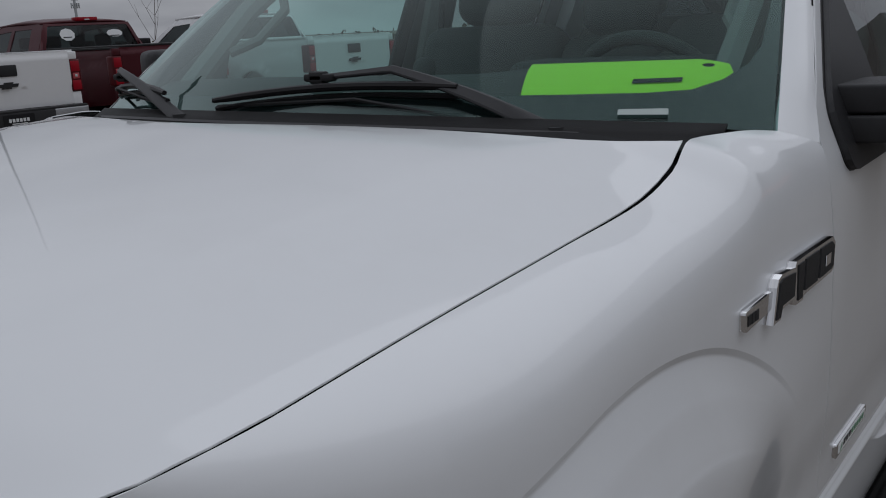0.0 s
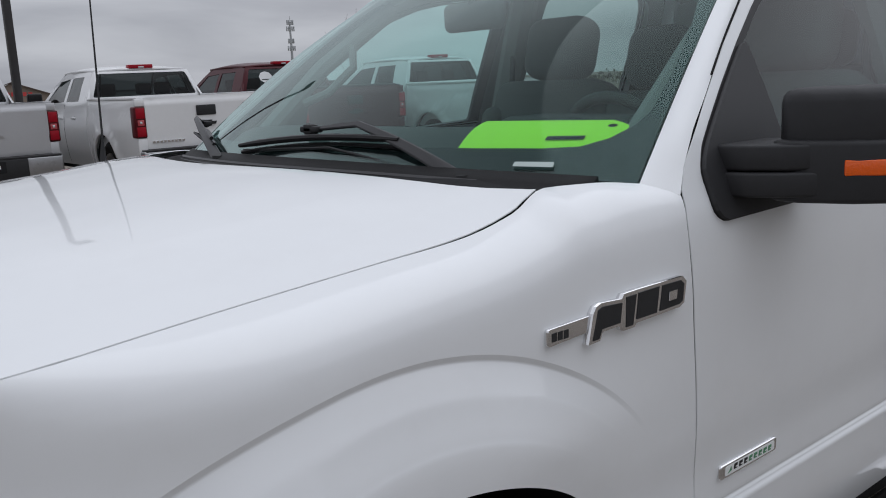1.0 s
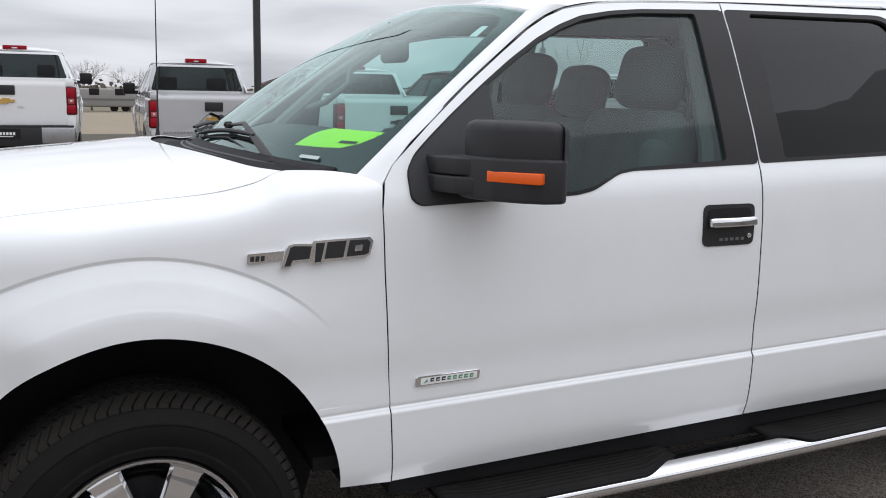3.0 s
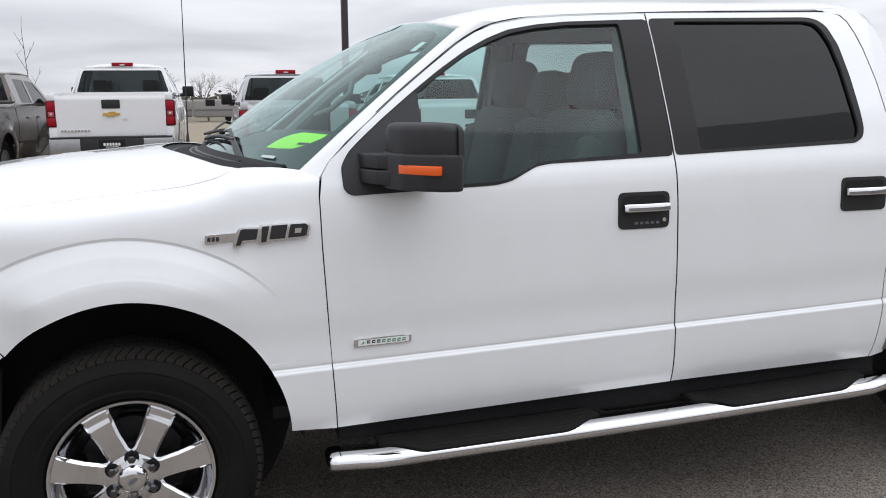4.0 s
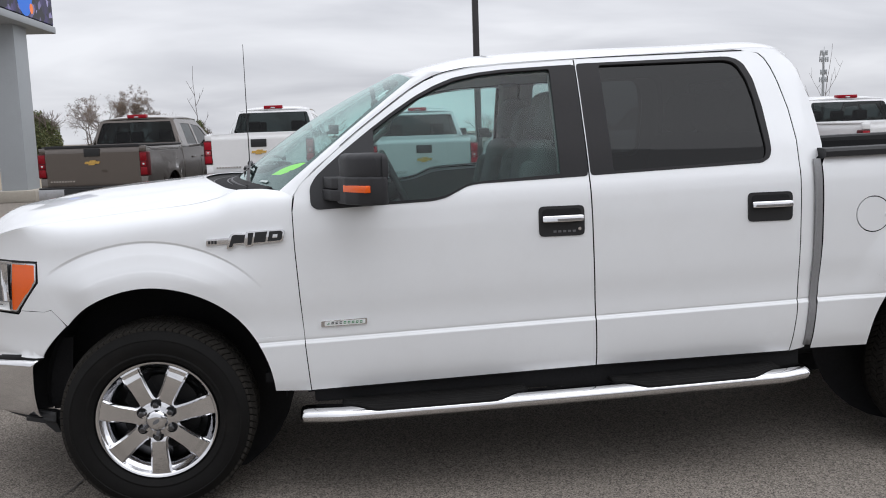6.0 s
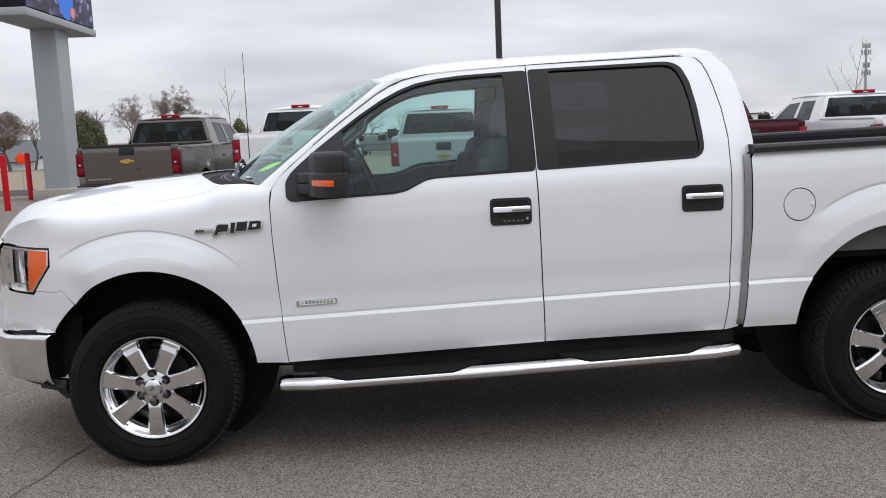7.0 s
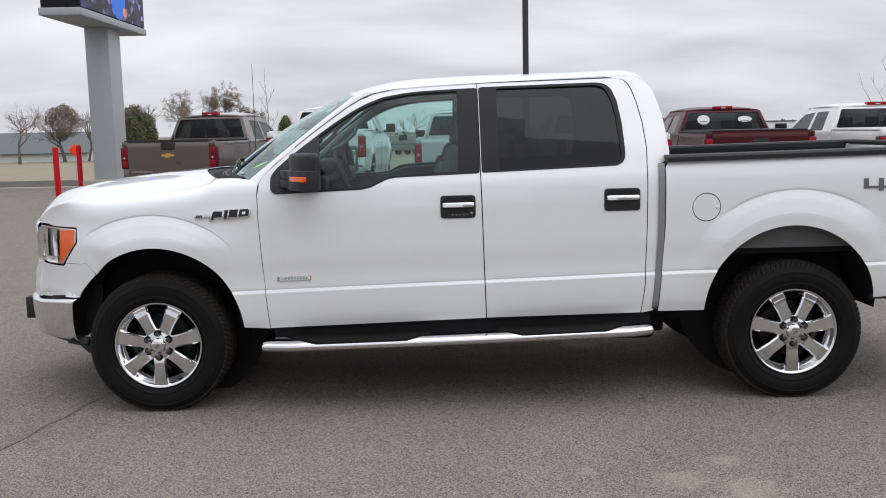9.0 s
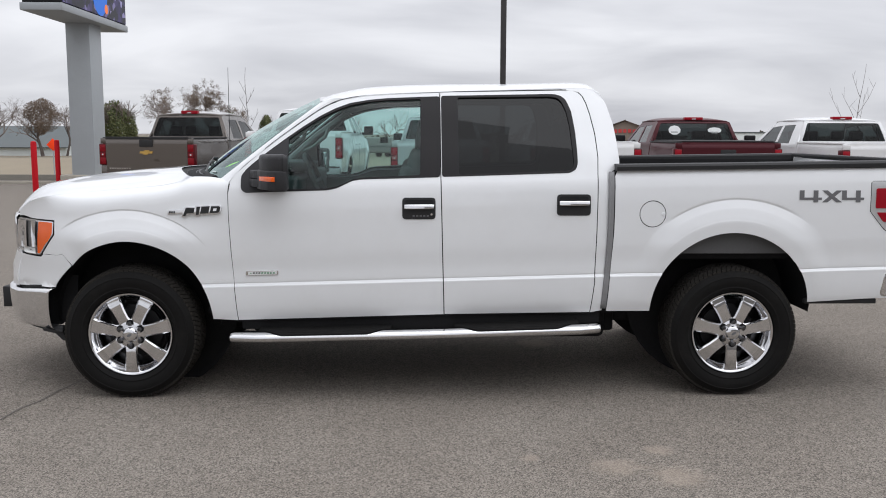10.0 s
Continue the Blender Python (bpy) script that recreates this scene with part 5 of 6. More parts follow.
for y in (.55, 1.45):
    seat(1.165, y, .54, "front_seat", (0,))
seat(1.175, 1.0, .34, "centre_seat", (0,), .93)
seat(2.18, 1.0, 1.36, "rear_seat", (-.46, 0, .46))
box("centre_console", (1.05, .84, .70), (1.75, 1.16, 1.02), CABIN_DARK, truck, bevel=.04, seg=3)
box("cabin_floor", (.70, .14, .55), (2.88, 1.86, .60), CABIN_DARK, truck)
box("rear_bulkhead", (2.80, .18, .60), (2.85, 1.82, 1.42), CABIN_DARK, truck)
for y0 in (.195, 1.805):
    tube("pillar_trim", [(.70, y0 + (.06 if y0 < 1 else -.06), 1.36), (.95, y0 + (.07 if y0 < 1 else -.07), 1.58), (1.22, y0 + (.12 if y0 < 1 else -.12), 1.77)], .030, CABIN, truck, seg=8)
    tube("belt_pillar_trim", [(1.84, y0 - .03 if y0 < 1 else y0 + .03, 1.0), (1.83, y0 + .02 if y0 < 1 else y0 - .02, 1.40), (1.82, y0 + .16 if y0 < 1 else y0 - .16, 1.82)], .055, CABIN, truck, seg=8)
    tube("seat_belt", [(1.80, y0 + (.12 if y0 < 1 else -.12), 1.70), (1.76, y0 + (.10 if y0 < 1 else -.10), 1.2), (1.74, y0 + (.08 if y0 < 1 else -.08), .8)], .012, CABIN_DARK, truck, seg=6)
    tube("grab_handle", [(.86, y0 + (.085 if y0 < 1 else -.085), 1.47), (.93, y0 + (.13 if y0 < 1 else -.13), 1.50), (1.03, y0 + (.14 if y0 < 1 else -.14), 1.58), (1.05, y0 + (.11 if y0 < 1 else -.11), 1.65)], .014, CABIN, truck, seg=8)
rv = box("rear_view_mirror", (.985, .90, 1.655), (1.02, 1.14, 1.735), CABIN_DARK, truck, "dark rear-view mirror", bevel=.02, seg=3)
tube("mirror_stalk", [(1.0, 1.02, 1.72), (.99, 1.02, 1.80)], .012, CABIN_DARK, rv, seg=8)
for y in (.60, 1.40):
    box("sun_visor", (1.12, y - .20, 1.795), (1.28, y + .20, 1.815), HEADLINING, truck, bevel=.008, m=None)
STRIP = material("pale_green_strip", (0.45, 0.52, 0.50), 0.4, vary=0.05)
panel("sticker", [(-.90, .80), (-.865, .79), (-.855, .865), (-.89, .875)], ws, LABEL_WHITE, truck, "pale sticker inside the windshield", step=.1, depth=0, lift=.004)
panel("number_strip", [(-.766, .026), (-.766, .040), (-.841, .046), (-.843, .030)], ws, STRIP, truck, "pale number strip", step=.1, depth=0, lift=-.0045)

# the lime card on the dashboard
c = [Vector((.497, .520, 1.388)), Vector((.610, .230, 1.392)), Vector((.660, .170, 1.424)), Vector((.712, .290, 1.436)), Vector((.642, .585, 1.436))]


def card_at(u, v):
    a = c[0].lerp(c[1], u)
    b = c[4].lerp(c[3], u)
    return a.lerp(b, v) + Vector((0, 0, .010 * math.sin(math.pi * v)))


card = panel("price_card", [(0, 0), (1, 0), (1.13, .35), (1.13, .62), (1, 1), (0, 1)], card_at, GREEN_PAPER, None, "", holes=[arc(1.02, .62, .035, 0, 330, 10, .09)], step=.12, depth=.001)
tagged(card, "lime green card lying on the dashboard", "card")
panel("printed_bar", [(.60, .17), (.86, .17), (.87, .26), (.61, .26)], card_at, BLACK, card, "small black print drawn as a bar", step=.2, depth=0, lift=.002)

# ---- the other pickups of the row ----
def make_pickup(label, coat, at, turn, badge=GOLD, scale=1.0, tie=True, rack=False, chrome_bumper=True, cover=False, decals=False, squat=.87, tall=1.065, grip=1.17, emblem=1.0, wide=1.0, lift=0.0, cap=False):
    """A parked pickup seen from behind: its tail at the origin, nose towards +y, 2 m wide."""
    t = thing("parked_pickup", label, "pickup truck", "row of parked pickups", at, turn)
    HW = 1.0
    prof = pchip([(.45, .07), (.60, .035), (.75, .02), (.95, .012), (1.12, .03), (1.18, .045), (1.30, .052), (1.36, .075), (1.42, .10), (1.60, .17), (1.80, .27)])

    def flank(u, v):
        d = math.hypot(u - 1.32, v - .43)
        d2 = math.hypot(u - 4.95, v - .43)
        x = prof(v) - .03 * (1 - sstep(.50, .62, min(d, d2)))
        if u > 5.0:
            x += .35 * (u - 5.0) ** 2
        return (-HW + x, u, v)

    L = 5.75
    bed_end = 1.98
    bed = [(.02, .62), (.80, .58)] + arc(1.32, .43, .47, -70, 108, 18) + [(1.80, .44), (bed_end, .44), (bed_end, 1.34), (.03, 1.35), (.0, 1.0)]
    r0 = bed_end + .03
    cab = [(r0, .42), (4.42, .42), (4.46, 1.22), (4.25, 1.30), (3.55, 1.79), (2.45, 1.83), (2.22, 1.78), (r0 + .02, 1.36)]
    w1 = [(2.42, 1.34), (3.02, 1.335), (3.03, 1.72), (2.50, 1.73)]
    w2 = [(3.12, 1.335), (3.95, 1.32), (3.98, 1.36), (3.58, 1.68), (3.12, 1.715)]
    nose_p = [(4.47, .42)] + arc(4.95, .43, .47, -88, 88, 16) + [(5.62, .50), (5.70, .75), (5.66, 1.08), (5.4, 1.16), (4.48, 1.235)]
    for flip in (False, True):
        f = (lambda u, v: (lambda p: (-p[0], p[1], p[2]))(flank(u, v))) if flip else flank
        g = not flip
        panel("bed_side", bed, f, coat, t, step=.12, flip=g, depth=.03)
        c = panel("cab_side", cab, f, coat, t, holes=[w1, w2], step=.14, flip=g, depth=.03)
        panel("side_window", w1, f, DARK_PANE, c, step=.3, depth=0, lift=-.006, flip=g)
        panel("side_window", w2, f, DARK_PANE, c, step=.3, depth=0, lift=-.006, flip=g)
        panel("fender", nose_p, f, coat, t, step=.12, flip=g, depth=.03)
        s = -1 if not flip else 1
        for y in (3.08, 4.2):
            tube("door_seam", [f(y, z) for z in span(.45, 1.30, 8)], .004, SHADOW, c, seg=4)
        for y in (2.62, 3.25):
            p = Vector(f(y, 1.10))
            box("door_handle", (p.x - .02, y - .09, 1.085), (p.x + .02, y + .09, 1.12), coat, c, bevel=.012)
        mm = box("mirror", (s * .99 - (.0 if s > 0 else .23), 4.02, 1.30), (s * .99 + (.23 if s > 0 else .0), 4.14, 1.50), TRIM, t, "black wing mirror", bevel=.03, seg=3)
        box("mirror_arm", (min(s * .88, s * 1.04), 4.05, 1.30), (max(s * .88, s * 1.04), 4.11, 1.36), TRIM, mm, bevel=.01)
        lamp = box("tail_lamp", (s * .938 - .078, -.030, .865), (s * .938 + .078, .13, 1.255), RED_DARK, t, "red tail lamp", bevel=.022, seg=3)
        box("red_lens", (s * .936 - .062, -.036, 1.105), (s * .936 + .062, -.01, 1.238), RED_MID if cap else RED, lamp, bevel=.012)
        box("red_lens", (s * .936 - .062, -.036, .882), (s * .936 + .062, -.01, 1.005), RED_MID if cap else RED, lamp, bevel=.012)
        box("reverse_lens", (s * .936 - .046, -.035, 1.018), (s * .936 + .046, -.01, 1.092), RED_MID if cap else RED_DEEP, lamp, bevel=.008)
        box("reverse_bulb", (s * .936 - .018, -.038, 1.040), (s * .936 + .018, -.02, 1.072), CLEAR, lamp, bevel=.006)
        box("corner_panel", (s * .925 - .062, -.012, .60), (s * .925 + .062, .05, .862), coat, t, bevel=.01)
        box("corner_panel", (s * .925 - .062, -.012, 1.258), (s * .925 + .062, .05, 1.352), coat, t, bevel=.01)
        for y in (1.32, 4.95):
            bm = bmesh.new()
            m = Matrix.Translation((s * .92, y, .40)) @ Matrix.Rotation(radians(90 if s > 0 else -90), 4, "Z")
            add_lathe(bm, [(.0, .03), (.23, .02), (.25, -.01), (.33, -.02), (.385, .01), (.40, .05), (.40, .24), (.38, .27), (.0, .27)], 32, m)
            w = part("wheel", bm, RUBBER, t, "black tyre", smooth=30)
            bm = bmesh.new()
            add_lathe(bm, [(.0, .0), (.06, -.005), (.07, .02), (.20, .015), (.235, -.012), (.238, .02)], 28, m)
            part("rim", bm, DULL, w, "alloy rim")
        grid("wheel_liner", lambda a, k, s=s: (s * (.94 - .4 * k), 1.32 + .49 * math.sin(a), .43 + .48 * math.cos(a)), span(-1.9, 1.9, 15), [0, 1], SHADOW, t)
    # tailgate with a pressed lip, a handle and a badge
    def gate(u, v):
        return (u, .012 - .018 * sstep(1.33, 1.27, v) + .014 * sstep(.98, .94, v) - .02 * sstep(.60, .75, v), v)
    tg = panel("tailgate", rounded([(-.865, .72), (.865, .72), (.865, 1.362), (-.865, 1.362)], .02), gate, coat, t, step=.05, depth=.05)
    hd = box("tailgate_handle", (-.145, -.044, grip - .066), (.145, -.02, grip + .066), BLACK, tg, "black tailgate handle", bevel=.012)
    if tie:
        # a plain bar with a slanted block across it
        bm = bmesh.new()
        for hw, hh, y0 in ((.135, .019, -.042), (.058, .038, -.046)):
            lean = hh * .45
            ends = [[bm.verts.new((x + (lean if z > 0 else -lean), y, emblem + z)) for x, z in ((-hw, -hh), (hw, -hh), (hw, hh), (-hw, hh))] for y in (y0, -.02)]
            bm.faces.new(ends[0])
            for n in range(4):
                bm.faces.new((ends[0][n], ends[1][n], ends[1][(n + 1) % 4], ends[0][(n + 1) % 4]))
        part("badge", bm, badge, tg, "plain two-bar badge")
    for k in range(9):
        box("lettering", (-.80 + .052 * k, -.030, .795), (-.765 + .052 * k, -.01, .818), CHROME, tg, "small bright letters, unreadable")
    box("bed_floor", (-.85, .05, .62), (.85, bed_end, .68), SHADOW, t)
    box("bed_front", (-.85, bed_end - .06, .68), (.85, bed_end, 1.34), coat, t)
    for s in (-1, 1):
        box("bed_wall", (s * .87 - .02, .05, .68), (s * .87 + .02, bed_end, 1.33), coat, t)
        box("bed_rail", (s * .905 - .05, .02, 1.345), (s * .905 + .05, bed_end, 1.372), BLACK if not rack else coat, t, "black bed rail", bevel=.008)
    if cap:
        box("tailgate_cap", (-.865, -.03, 1.338), (.865, .07, 1.382), BLACK, t, "black tailgate top cap", bevel=.006)
    if cover:
        box("bed_cover", (-.87, .03, 1.362), (.87, bed_end, 1.395), BLACK, t, "black soft bed cover", bevel=.012)
    # rear bumper: bright ends, a dark step, a dark plate
    bp = box("rear_bumper", (-.98, -.17, .46), (.98, .03, .70), DULL if chrome_bumper else coat, t, "bright rear bumper", bevel=.025, seg=3)
    box("bumper_step", (-.96, -.172, .688), (.96, -.01, .716), BLACK, bp, "black step pad", bevel=.008)
    box("bumper_middle", (-.50, -.186, .43), (.50, -.02, .690), BLACK, bp, "black bumper middle", bevel=.015)
    box("plate", (-.20, -.194, .53), (.20, -.180, .67), SHADOW, bp, "dark dealer plate with unreadable bars")
    for k in range(6):
        box("plate_bar", (-.135 + .046 * k, -.198, .585), (-.103 + .046 * k, -.192, .625), LABEL_WHITE, bp)
    box("plate_bar", (-.10, -.198, .560), (.10, -.192, .570), LABEL_WHITE, bp)
    box("underbody", (-.80, .1, .34), (.80, 5.4, .52), SHADOW, t)

    # cab: back wall with its window, roof, windshield, hood
    def cab_back(u, v):
        return (u, bed_end + .04 + .34 * max(0, v - 1.36) ** 1.25 / .5 ** .25 + .10 * sstep(.74, .98, abs(u)), v)
    bw = rounded([(-.83, 1.385), (.83, 1.385), (.70, 1.765), (-.70, 1.765)], .04)
    wall = panel("cab_back", [(-.95, .9), (.95, .9), (.93, 1.36), (.75, 1.80), (-.75, 1.80), (-.93, 1.36)], cab_back, coat, t, holes=[bw], step=.12, depth=.03)
    panel("rear_window", inset(bw, -.012), cab_back, DARK_PANE, wall, "dark rear window", step=.3, depth=0, lift=-.008)

    def cab_roof(u, q):
        y = 2.185 + (3.62 - 2.185) * u
        return (q * (.715 + .02 * math.sin(math.pi * u)), y, 1.775 + .065 * (1 - abs(q) ** 4) * math.sin(math.pi * (.12 + .76 * u)) + .03 * math.sin(math.pi * (.1 + .8 * u)))
    grid("roof", cab_roof, span(0, 1, 12), span(-1, 1, 17), coat, t, thick=.03)
    st = box("stop_lamp", (-.19, 2.16, 1.838), (.19, 2.30, 1.900), RED, t, "red roof stop lamp", bevel=.01)
    box("cargo_lens", (-.045, 2.152, 1.845), (.045, 2.20, 1.868), CLEAR, st, bevel=.004)
    grid("windshield", lambda u, q: (q * (.74 + .14 * u), 3.60 + .66 * u - .10 * abs(q) ** 2, 1.80 - .51 * u), span(0, 1, 4), span(-1, 1, 9), DARK_PANE, t)
    grid("hood", lambda u, q: (q * (.90 - .05 * u), 4.28 + 1.40 * u, 1.285 - .08 * u ** 2 - .09 * abs(q) ** 4 + .0), span(0, 1, 10), span(-1, 1, 13), coat, t, thick=.02)
    box("grille", (-.85, 5.62, .55), (.85, 5.74, 1.14), CHROME, t, bevel=.04)
    box("cabin_floor", (-.85, 2.1, .5), (.85, 4.3, .56), CABIN_DARK, t)
    for x in (-.45, .45):
        for y in (2.55, 3.35):
            s1 = box("seat", (x - .25, y - .14, .75), (x + .25, y + .10, 1.36), CABIN_DARK, t, bevel=.06, seg=3)
            box("headrest", (x - .13, y - .10, 1.40), (x + .13, y + .02, 1.60), CABIN_DARK, s1, bevel=.04, seg=3)
    tube("window_post", [(-.70, bed_end + .10, 1.40), (-.64, bed_end + .2, 1.80)], .012, BLACK, t, seg=6) if rack else None
    tube("window_post", [(.70, bed_end + .10, 1.40), (.64, bed_end + .2, 1.80)], .012, BLACK, t, seg=6) if rack else None
    if decals:
        for x, w2_ in ((-.42, .13), (.42, .15)):
            bm = bmesh.new()
            bmesh.ops.create_circle(bm, cap_ends=True, radius=1.0, segments=9, matrix=Matrix.Translation((x, cab_back(x, 1.60)[1] - .006, 1.61)) @ Matrix.Rotation(radians(75), 4, "X") @ Matrix.Diagonal((w2_, .11 if x < 0 else .07, 1, 1)))
            part("decal", bm, LABEL_WHITE, wall, "white window decal, unreadable", smooth=0)
            for j in range(3):
                yb = cab_back(x, 1.60)[1]
                box("decal_bar", (x - w2_ * (.6 - .1 * j), yb - .022 + .022 * j, 1.56 + .035 * j), (x + w2_ * (.5 - .12 * j), yb - .012 + .022 * j, 1.575 + .035 * j), SHADOW, wall)
    for ob in t.children_recursive:
        for v in ob.data.vertices:
            if v.co.z > 1.375:
                v.co.z = 1.375 + (v.co.z - 1.375) * squat
        if lift and not ob.name.startswith(("wheel", "rim")):
            for v in ob.data.vertices:
                v.co.z += lift
    t.scale = (scale * wide, scale, scale * tall)
    return t


DARK_PANE = glass("dark_parked_glass", (0.17, 0.20, 0.20), 0.018, power=5.0)
RED_DEEP = material("deep_red_lens", (0.42, 0.07, 0.08), 0.2, 0, 0.2, 0.1, 20, 0.2, 160)
COAT_BROWN = material("taupe_metallic_paint", (0.118, 0.100, 0.086), 0.26, 0.65, 1.0, 0.04, 40, rough_vary=0.05)
COAT_WHITE = paint("parked_white_paint", (0.76, 0.76, 0.76))
COAT_SILVER = material("silver_metallic_paint", (0.50, 0.50, 0.51), 0.38, 0.5, 1.0, 0.03, 40, rough_vary=0.05)
COAT_MAROON = material("maroon_paint", (0.062, 0.005, 0.010), 0.42, 0.2, 0.15, 0.05, 30, rough_vary=0.05, spec=0.3)

make_pickup("taupe pickup parked tail-on with a gold badge", COAT_BROWN, (-3.66, 12.85, 0), -9, scale=.985, cover=False, squat=1.0, tall=1.11, grip=1.265, emblem=1.10, cap=True)
make_pickup("white pickup parked tail-on with a gold badge", COAT_WHITE, (-.74, 12.8, 0), -3, rack=True, squat=.97, lift=.16, grip=1.20, emblem=1.05, wide=.97)
make_pickup("silver pickup parked tail-on with a gold badge", COAT_SILVER, (2.17, 12.05, 0), -2, rack=True, squat=1.0, wide=.94)
make_pickup("white pickup parked tail-on with a black badge", COAT_WHITE, (4.80, 11.0, 0), 0, BLACK, scale=1.0, rack=True)
make_pickup("maroon pickup with window decals and a black bed cover", COAT_MAROON, (7.5, 11.3, 0), 0, BLACK, cover=True, decals=True)
make_pickup("white pickup at the end of the row", COAT_WHITE, (10.03, 10.0, 0), 0, BLACK, rack=True)

# ---- ground ----
def asphalt():
    """Worn asphalt: pale stones in dark binder, patches, a few dried stains."""
    m = material("asphalt", (0.198, 0.176, 0.152), 0.9, vary=0.12, scale=1.3, bump=0.5, bump_scale=140, spots=((0.255, 0.234, 0.207), 0.5, 0.30), spec=0.08)
    nt = m.node_tree
    p = nt.nodes["Principled BSDF"]
    old = p.inputs["Base Color"].links[0].from_socket
    tc = nt.nodes.new("ShaderNodeTexCoord")
    stones = node(nt, "ShaderNodeTexVoronoi", Scale=165.0)
    nt.links.new(tc.outputs["Object"], stones.inputs["Vector"])
    bw = nt.nodes.new("ShaderNodeRGBToBW")
    nt.links.new(stones.outputs["Color"], bw.inputs[0])
    mr = nt.nodes.new("ShaderNodeMapRange")
    mr.inputs["From Min"].default_value, mr.inputs["From Max"].default_value = 0.15, 0.85
    mr.inputs["To Min"].default_value, mr.inputs["To Max"].default_value = 0.44, 1.60
    nt.links.new(bw.outputs[0], mr.inputs[0])
    mul = nt.nodes.new("ShaderNodeMix")
    mul.data_type, mul.blend_type = "RGBA", "MULTIPLY"
    mul.inputs["Factor"].default_value = 1.0
    nt.links.new(old, mul.inputs["A"])
    nt.links.new(mr.outputs[0], mul.inputs["B"])
    nt.links.new(mul.outputs["Result"], p.inputs["Base Color"])
    # dried pale patches
    colour = mul.outputs["Result"]
    for x, y, r in ((2.71, -1.14, .14), (2.98, -1.27, .16), (2.97, -.92, .09), (2.64, 1.45, .16), (2.3, -1.02, .06)):
        d = nt.nodes.new("ShaderNodeVectorMath")
        d.operation = "DISTANCE"
        d.inputs[1].default_value = (x, y, 0)
        nt.links.new(tc.outputs["Object"], d.inputs[0])
        wob = node(nt, "ShaderNodeTexNoise", Scale=16.0, Detail=8.0, Roughness=0.7)
        nt.links.new(tc.outputs["Object"], wob.inputs["Vector"])
        sm = nt.nodes.new("ShaderNodeMath")
        sm.operation, sm.inputs[1].default_value, sm.inputs[2].default_value = "MULTIPLY_ADD", r * 2.2, -r * 1.1
        nt.links.new(wob.outputs["Fac"], sm.inputs[0])
        ad = nt.nodes.new("ShaderNodeMath")
        ad.operation = "ADD"
        nt.links.new(d.outputs["Value"], ad.inputs[0])
        nt.links.new(sm.outputs[0], ad.inputs[1])
        fade = nt.nodes.new("ShaderNodeMapRange")
        fade.inputs["From Min"].default_value, fade.inputs["From Max"].default_value = r * .4, r
        fade.inputs["To Min"].default_value, fade.inputs["To Max"].default_value = .42, 0
        nt.links.new(ad.outputs[0], fade.inputs[0])
        mx = nt.nodes.new("ShaderNodeMix")
        mx.data_type = "RGBA"
        mx.inputs["B"].default_value = (.38, .32, .26, 1)
        nt.links.new(fade.outputs[0], mx.inputs["Factor"])
        nt.links.new(colour, mx.inputs["A"])
        colour = mx.outputs["Result"]
    nt.links.new(colour, p.inputs["Base Color"])
    return m


ASPHALT = asphalt()
CONCRETE = material("kerb_concrete", (0.36, 0.33, 0.28), 0.9, vary=0.15, scale=3, bump=0.2, bump_scale=60)
STREET = material("dry_slope", (0.255, 0.215, 0.155), 0.9, vary=0.1, scale=.5)
VERGE_DARK = material("dark_verge", (0.085, 0.075, 0.058), 1.0, vary=0.3, scale=3, bump=0.5, bump_scale=40)
DRY_GRASS = material("dry_grass", (0.19, 0.16, 0.11), 1.0, vary=0.35, scale=4, bump=0.8, bump_scale=40, spots=((0.12, 0.12, 0.05), 0.6, 0.5))
FAR_LAND = material("far_fields", (0.15, 0.13, 0.085), 1.0, vary=0.3, scale=.05, spots=((0.08, 0.085, 0.05), 0.7, .02))


land = pchip([(-900, 0), (23.0, 0), (23.5, .17), (24.5, .2), (26.5, -.15), (42, -1.95), (46, -2.0), (58.5, -2.0), (60, -1.95), (74, -.72), (80, -.75), (100, -1.2), (200, -2.2), (2000, -2.4)])


def land_z(x, y):
    return land(y)


ys = [-400, -120, -40, -20] + span(-12, 30, 43) + [32, 34, 36, 38, 40, 42, 44, 46, 50, 54, 58.5, 60, 62, 66, 70, 74, 77, 80, 90, 100, 130, 200, 400, 900, 1800]
xs = [-1500, -600, -200, -80, -40] + span(-24, 24, 25) + [40, 80, 200, 600, 1500]
g = grid("ground", lambda x, y: (x, y, land_z(x, y)), xs, ys, ASPHALT, None, "", 60)
tagged(g, "worn grey asphalt lot", "ground", kind="structure")

# ---- beyond the lot ----
def strip(name, label, y0, y1, x0, x1, h, mat, category):
    ob = grid(name, lambda x, y: (x, y, land_z(x, y) + h), span(x0, x1, 60), span(y0, y1, 24), mat, None, "", 60)
    return tagged(ob, label, category, kind="structure")


strip("near_verge", "dark verge falling to the street", 23.0, 45.5, -120, 160, .02, VERGE_DARK, "grass")
strip("street", "pale tan street running uphill past the lot", 59.0, 75.0, -120, 160, .03, STREET, "street")
strip("far_verge", "dry tan grass beyond the street", 75.4, 92.0, -120, 160, .03, DRY_GRASS, "grass")
strip("street_edge", "pale concrete street edge", 75.0, 75.4, -120, 160, .06, CONCRETE, "kerb")
strip("fields", "dry fields beyond the street", 92.0, 900.0, -700, 700, .02, FAR_LAND, "field")
k = box("kerb", (-120, 22.75, -.05), (160, 22.95, .09), CONCRETE, None, bevel=.02)
tagged(k, "concrete kerb along the lot", "kerb", kind="structure")

